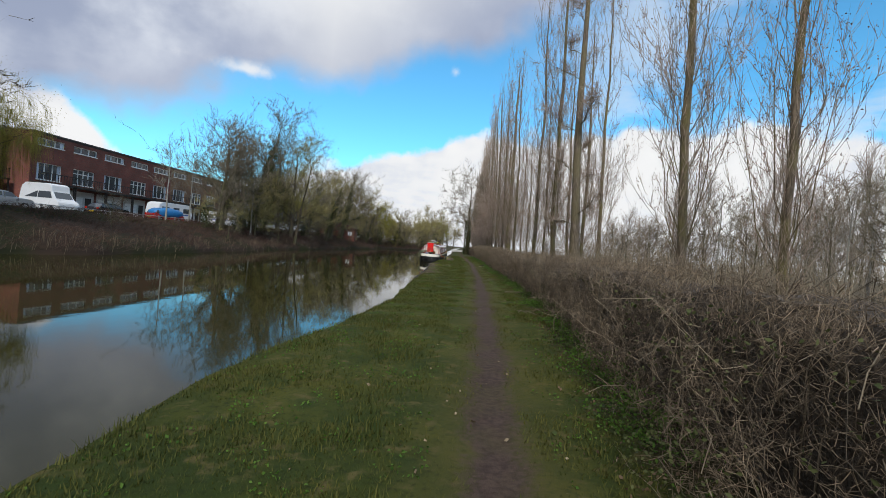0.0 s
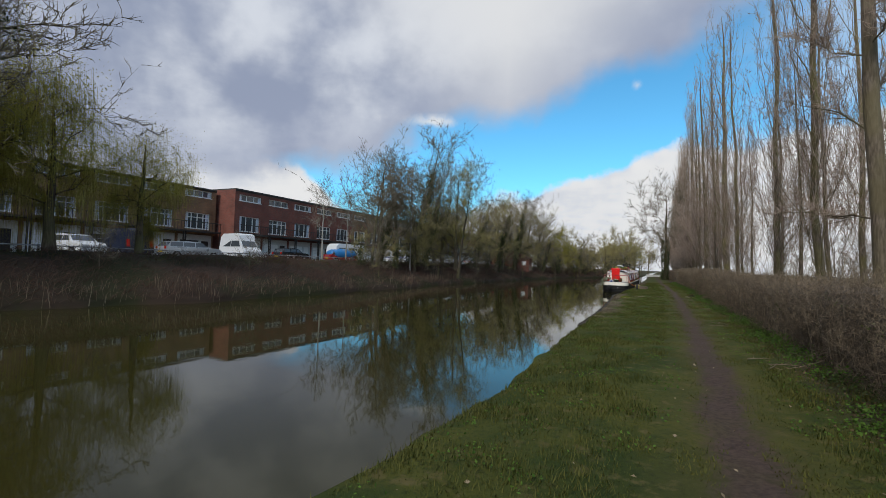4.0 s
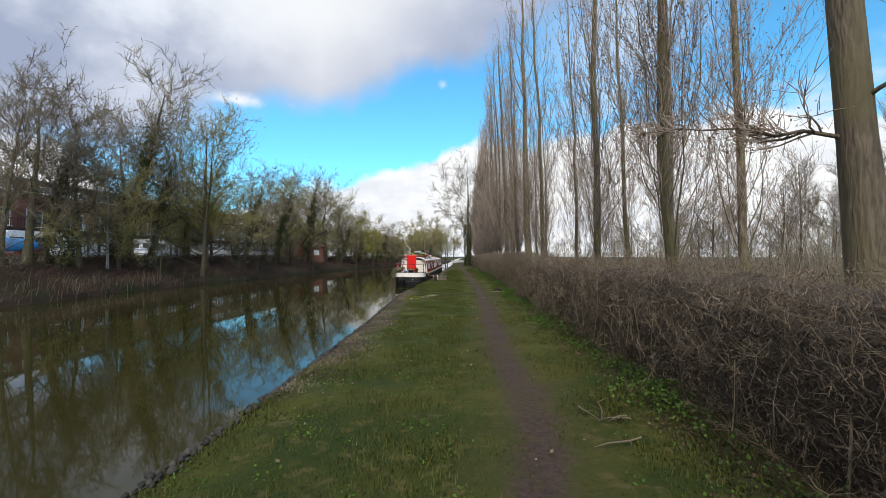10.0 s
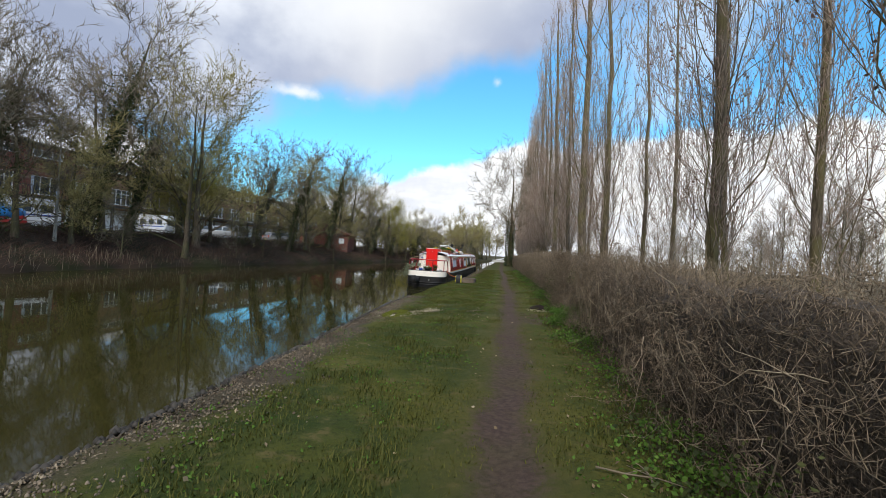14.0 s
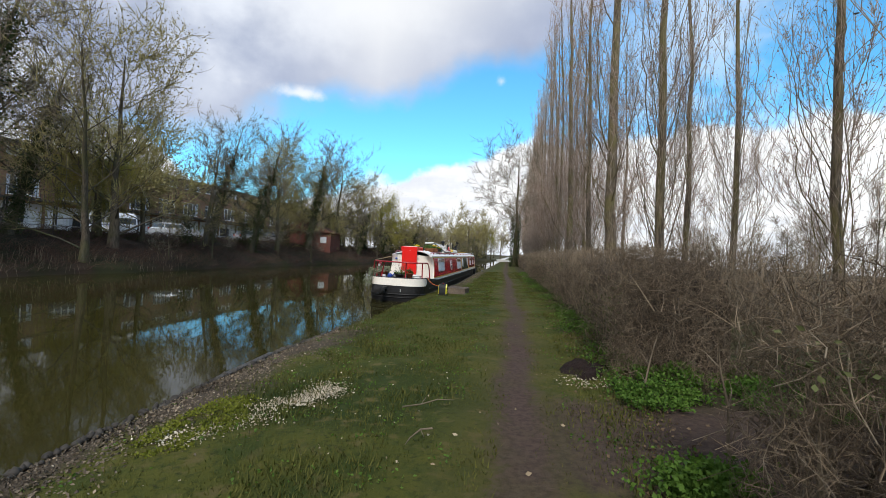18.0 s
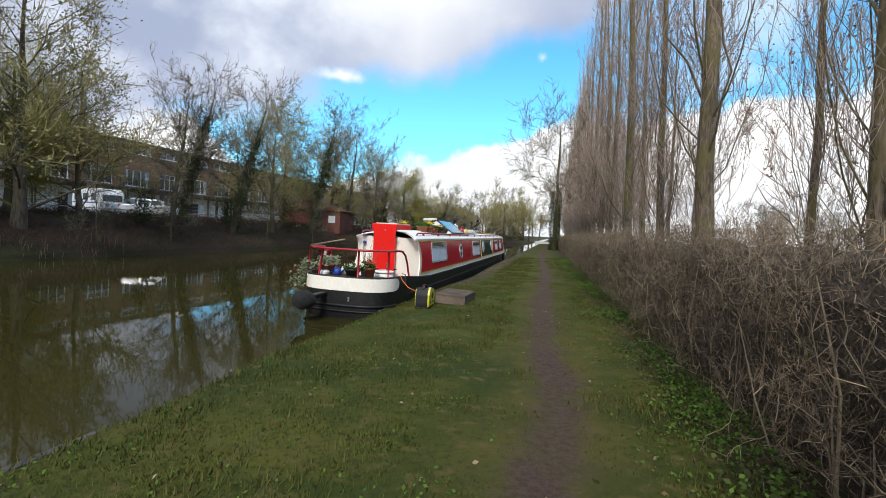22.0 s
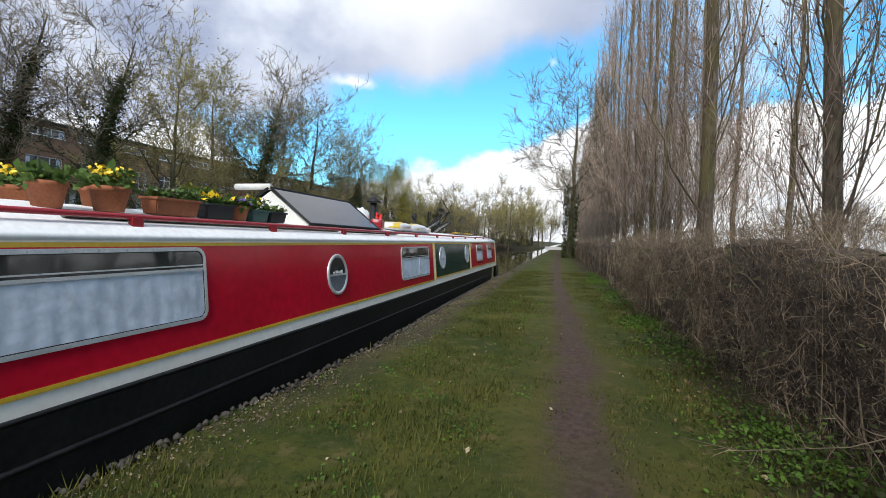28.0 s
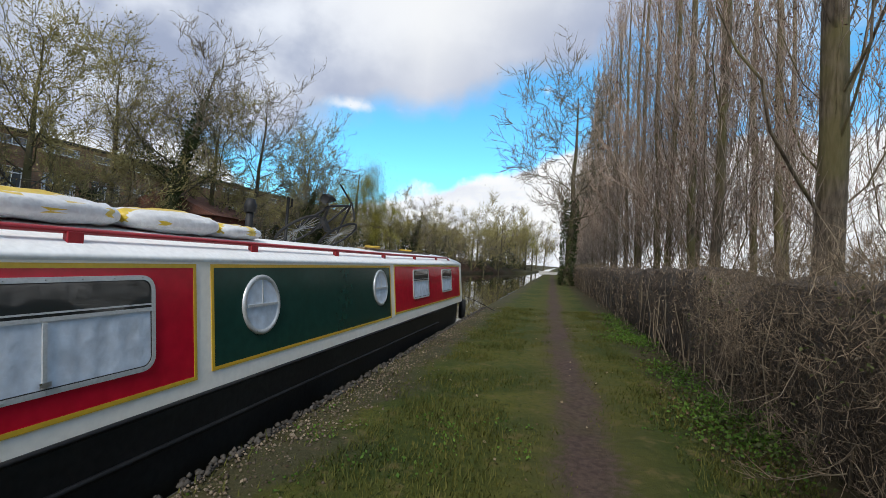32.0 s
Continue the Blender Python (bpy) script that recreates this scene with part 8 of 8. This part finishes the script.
def weeds(name, label, n, material, size, clump):
    y = rng.uniform(-1, 78, n)
    k = np.array([noise.noise(Vector((1.0, a * 0.55, clump))) for a in y])
    w = 0.13 + 0.22 * np.clip(k + 0.25, 0, 1)
    x = curve_of(y, HEDGE) + 0.10 + rng.normal(-0.05, 1, n) * w
    keep = rng.uniform(0, 1, n) < np.clip(0.25 + 1.3 * k, 0.02, 1)
    gap = (y > 39.3) & (y < 40.9) & (k < 2)
    gx = curve_of(y, HEDGE) + rng.uniform(-0.25, 3.4, n)
    x = np.where(gap, gx, x)
    keep = np.where(gap, True, keep & ~((y > 36.6) & (y < 39.4)))
    x, y = x[keep], y[keep]
    top = 0.06 + 0.16 * np.clip(np.array([noise.noise(Vector((a * 2.5, b * 2.5, clump))) for a, b in zip(x, y)]) + 0.5, 0, 1)
    z = np.maximum(ground_z(x, y), -0.1) + rng.uniform(0, 1, len(x)) * top
    ob = new(name, leaves(name, np.stack([x, y, z], 1), size, material, rng, 0.25))
    tagged(ob, label, "weeds", kind="stuff")


weeds("nettle", "fresh green nettles and weeds at the hedge's foot", 90000, M_WEED, 0.042, 0.0)


def gap_weeds(n):
    """Lush clumps of nettle in the gap of the hedge."""
    y = rng.uniform(39.0, 41.3, n)
    x = curve_of(y, HEDGE) + rng.uniform(-0.1, 3.6, n)
    k = np.array([noise.noise(Vector((a * 1.7, b * 1.7, 3.0))) for a, b in zip(x, y)])
    keep = (k > -0.15) & ((x > 1.95) | (y < 40.0))
    x, y, k = x[keep], y[keep], k[keep]
    m = n // 12
    x = np.concatenate([x, 1.68 + rng.normal(0, 0.16, m)])
    y = np.concatenate([y, 37.3 + rng.normal(0, 0.12, m)])
    k = np.concatenate([k, rng.uniform(0, 0.4, m)])
    z = np.maximum(ground_z(x, y), -0.1) + rng.uniform(0, 1, len(x)) ** 0.6 * (0.08 + 0.32 * np.clip(k + 0.15, 0, 1))
    ob = new("nettle", leaves("nettle", np.stack([x, y, z], 1), 0.042, M_WEED, rng, 0.45))
    tagged(ob, "lush bright green nettles filling the hedge gap", "weeds", kind="stuff")


gap_weeds(30000)
weeds("ground_ivy", "darker green ground ivy under the hedge", 26000, M_IVY, 0.05, 9.0)


def clover(n):
    y = rng.uniform(0.5, 66, n)
    e, h = curve_of(y, EDGE), curve_of(y, HEDGE)
    x = e + 0.1 + rng.uniform(0, 1, n) * (h - e)
    k = np.array([noise.noise(Vector((a * 1.9, b * 1.9, 2.0))) for a, b in zip(x, y)])
    keep = (k > 0.12) & (np.abs(x - curve_of(y, TRAIL)) > 0.45)
    x, y = x[keep], y[keep]
    ob = new("clover", leaves("clover", np.stack([x, y, ground_z(x, y) + rng.uniform(0.0, 0.03, len(x))], 1), 0.032, M_WEED, rng, 0.5))
    tagged(ob, "low clover and broad-leaved weeds in the grass", "clover", kind="stuff")


clover(60000)


# loose things on the ground
def scatter(name, label, n, y0, y1, x_of, size, material, seed, up=0.05):
    r = np.random.default_rng(seed)
    y = r.uniform(y0, y1, n)
    x = x_of(y, r, n)
    c = np.stack([x, y, ground_z(x, y) + 0.012], 1)
    ob = new(name, leaves(name, c, size, material, r, up))
    tagged(ob, label, name.replace("_", " "), kind="stuff")


M_DEAD = twig_mat("dead_leaves", (0.13, 0.09, 0.05), (0.36, 0.29, 0.19))
M_CHIP = twig_mat("pale_wood_chips", (0.26, 0.21, 0.14), (0.66, 0.59, 0.47))
M_RUBBLE = twig_mat("wet_rubble", (0.016, 0.014, 0.012), (0.075, 0.066, 0.056))
M_STONE = twig_mat("gravel_stones", (0.048, 0.037, 0.026), (0.21, 0.165, 0.118), skew=1.8)
scatter("dead_leaf", "pale dead leaves lying on the grass", 560, 0, 78, lambda y, r, n: r.uniform(-2.3, 1.3, n), 0.045, M_DEAD, 3)


scatter("wood_chip", "pale wood shavings heaped thinly on the bank", 1500, 37.3, 39.3, lambda y, r, n: -1.95 + 0.32 * (y - 38.3) + 0.22 * np.sin(y * 7.0) * r.uniform(0, 1, n) + r.normal(0, 0.12, n), 0.024, M_CHIP, 4, 0.3)
scatter("wood_chip", "thicker drift of pale wood shavings on the bank", 1100, 38.4, 39.1, lambda y, r, n: -1.72 + 0.3 * (y - 38.8) + r.normal(0, 0.11, n), 0.022, M_CHIP, 15, 0.4)
scatter("wood_chip", "pale wood shavings strewn by the path", 130, 36.5, 41, lambda y, r, n: r.uniform(-2.9, -0.3, n), 0.024, M_CHIP, 5)


def moss(n, x0, y0, rx, ry, seed):
    """A bright patch of moss and new grass."""
    r = np.random.default_rng(seed)
    a, q = r.uniform(0, 6.283, n), np.sqrt(r.uniform(0, 1, n))
    x, y = x0 + rx * q * np.cos(a), y0 + ry * q * np.sin(a)
    keep = np.array([noise.noise(Vector((b * 4.0, c * 4.0, 6.0))) for b, c in zip(x, y)]) > -0.22 + 0.5 * (q - 0.5)
    x, y = x[keep], y[keep]
    ob = new("moss", leaves("moss", np.stack([x, y, ground_z(x, y) + r.uniform(0, 0.03, len(x))], 1), 0.026, M_MOSS, r, 0.6))
    tagged(ob, "bright yellow-green moss and new grass on the bank", "moss", kind="stuff")


moss(5200, -2.33, 37.9, 0.36, 0.85, 41)


def stones(n, y0, y1, seed, out=0.35, big=0.02, label="loose stones and grit at the bank's bare edge"):
    r = np.random.default_rng(seed)
    y = r.uniform(y0, y1, n)
    x = curve_of(y, EDGE) + np.abs(r.normal(0.05, out, n)) + (0.04 if out > 0.1 else -0.06)
    c = np.stack([x, y, ground_z(x, y)], 1)
    s = r.uniform(0.3 * big, big, n)
    o = np.array([[1, 0, 0], [0, 1, 0], [-1, 0, 0], [0, -1, 0], [0, 0, 0.8], [0, 0, -0.8]])
    v = c[:, None, :] + o[None] * s[:, None, None] * r.uniform(0.7, 1.3, (n, 6, 1))
    f0 = np.array([[0, 1, 4], [1, 2, 4], [2, 3, 4], [3, 0, 4], [1, 0, 5], [2, 1, 5], [3, 2, 5], [0, 3, 5]])
    f = (np.arange(n)[:, None, None] * 6 + f0[None]).reshape(-1, 3)
    ob = new("gravel", mesh_np("gravel", v.reshape(-1, 3), f, M_STONE if out > 0.1 else M_RUBBLE))
    tagged(ob, label, "gravel", kind="stuff")


stones(6000, 25, 44, 6)
stones(2800, 56.5, 78, 7)
stones(900, 22, 43.5, 9, 0.04, 0.055, "dark lumps of rubble along the water's edge")
stones(900, 51, 78, 10, 0.04, 0.045, "dark lumps of rubble beside the moored boat")

M_LITTER = twig_mat("leaf_litter", (0.055, 0.036, 0.022), (0.17, 0.115, 0.065))
scatter("leaf_litter", "brown dead leaves lying under the hedge", 9000, -1, 68, lambda y, r, n: curve_of(y, HEDGE) + 0.05 + r.normal(0, 0.26, n), 0.038, M_LITTER, 12)
M_FLECK = twig_mat("bleached_litter", (0.060, 0.044, 0.029), (0.27, 0.215, 0.15), skew=1.6)
scatter("leaf_litter", "bleached leaves and bark strewn along the bare bank edge", 9000, 24.5, 43.5, lambda y, r, n: curve_of(y, EDGE) + 0.05 + np.abs(r.normal(0.1, 0.36, n)) * (0.7 + 0.6 * np.sin(y * 1.9)), 0.030, M_FLECK, 21, 0.1)
scatter("leaf_litter", "bleached leaves strewn on the bank beside the boat", 3500, 55.5, 74, lambda y, r, n: curve_of(y, EDGE) + 0.05 + np.abs(r.normal(0.05, 0.3, n)), 0.028, M_FLECK, 22, 0.1)
rf = random.Random(14)
for x, y, n in ((-0.5, 38.1, 2), (1.25, 23.4, 5), (1.3, 17.2, 3), (1.35, 29.5, 3), (1.3, 12.0, 3)):
    for k in range(n):
        a, ln = rf.uniform(0, 6.28), rf.uniform(0.25, 0.7)
        px, py = x + rf.uniform(-0.25, 0.25), y + rf.uniform(-0.5, 0.5)
        st = thing("fallen_stick", pose(px, py, 0.075, 0, 0, math.degrees(a)), "bare fallen hawthorn stick lying on the grass", "stick", "fallen sticks")
        pts = [(-ln / 2, 0, 0.0), (-ln / 6, rf.uniform(-0.04, 0.04), rf.uniform(0, 0.03)), (ln / 5, rf.uniform(-0.05, 0.05), rf.uniform(0, 0.03)), (ln / 2, rf.uniform(-0.06, 0.06), 0.01)]
        part("stem", tube(pts, [0.009, 0.008, 0.006, 0.003], 5), M_REED if k % 2 else M_STEM, st)
        part("side_shoot", tube([pts[1], (pts[1][0] + 0.12, pts[1][1] + 0.12, 0.03)], [0.005, 0.002], 5), M_STEM, st)

# pale saplings leaning in the gap of the hedge
for x, y, hgt, lx, ly in ((2.05, 37.75, 1.15, -0.10, 0.16), (2.55, 38.0, 0.85, 0.22, -0.08), (1.9, 39.9, 0.8, 0.2, 0.1)):
    sap = thing("sapling", pose(x, y, 0.0), "thin pale bare sapling leaning in the hedge gap", "sapling")
    pts = [(lx * q + rf.uniform(-0.03, 0.03), ly * q + rf.uniform(-0.03, 0.03), hgt * q - 0.05) for q in (0, 0.25, 0.5, 0.75, 1.0)]
    part("stem", tube(pts, [0.014, 0.012, 0.010, 0.007, 0.003], 6), M_REED, sap)
    for k in (1, 2, 3):
        p = pts[k]
        q = (p[0] + rf.uniform(-0.25, 0.25), p[1] + rf.uniform(-0.25, 0.25), p[2] + rf.uniform(0.08, 0.22))
        part("side_shoot", tube([p, ((p[0] + q[0]) / 2 + 0.02, (p[1] + q[1]) / 2, (p[2] + q[2]) / 2 + 0.03), q], [0.006, 0.004, 0.002], 5), M_REED, sap)

# dark heap of spent soil with white ash at the gap
heap = bmesh.new()
bmesh.ops.create_grid(heap, x_segments=26, y_segments=30, size=1.0)
for v_ in heap.verts:
    rr_ = min(1.0, v_.co.xy.length * 1.1 + 0.5 * noise.noise(Vector((v_.co.x * 2.2, v_.co.y * 2.2, 4.0))))
    hz_ = max(0.0, 1 - rr_ ** 2)
    v_.co = Vector((v_.co.x * 0.42, v_.co.y * 0.72, -0.05 + 0.14 * hz_ + (0.03 * noise.noise(v_.co * 9) + 0.015 * noise.noise(v_.co * 25)) * hz_))
M_SOIL = mat("dark_spent_soil", (0.014, 0.009, 0.008), 0.95, 0.4, 5, 60, 0.8, 0.02, second=(0.024, 0.016, 0.014), spec=0.1)
soil = thing("soil_heap", pose(1.42, 40.75, 0.048, 0, 0, -8), "low heap of dark tipped soil by the hedge", "soil")
part("mound", heap, M_SOIL, soil)
scatter("ash", "white ash and grit round the soil heap", 240, 39.75, 40.35, lambda y, r, n: 1.35 + r.normal(0, 0.22, n), 0.028, M_CHIP, 8)

# edging boards along the water
M_EDGE = mat("wet_black_timber", (0.026, 0.024, 0.023), 0.7, 0.4, 4, 30, 0.7, 0.02, second=(0.066, 0.061, 0.056))
edging = thing("edging", pose(0, 0, 0), "dark wet timber edging along the canal bank", "edging", kind="structure")
re_ = random.Random(3)
y = 22.0
while y < 92:
    ln = re_.uniform(1.0, 1.6)
    a, b = curve_of(y, EDGE), curve_of(y + ln, EDGE)
    rot = Matrix.Translation((a - 0.02 + re_.uniform(-0.03, 0.02), y, re_.uniform(-0.21, -0.14))) @ Euler((re_.uniform(-0.01, 0.01), re_.uniform(-0.12, 0.12), math.atan2(-(b - a), ln))).to_matrix().to_4x4()
    if y < 43.5 or y > 49.5:
        part("board", boxm(-0.05, 0.0, -0.5, 0.035, ln - 0.015, re_.uniform(-0.06, 0.0), 0.015, rot=rot), M_EDGE, edging)
    y += ln

# low pale wall where the path ends far ahead
bridge = thing("parapet", pose(-2.3, 156, -0.18, 0, 0, 4), "low pale concrete parapet far along the towpath", "wall")
part("coping", boxm(-2.2, -0.25, 0.55, 1.6, 0.25, 0.7, 0.02), M_RENDER, bridge)
part("body", boxm(-2.1, -0.18, 0.0, 1.5, 0.18, 0.55), M_RENDER, bridge)
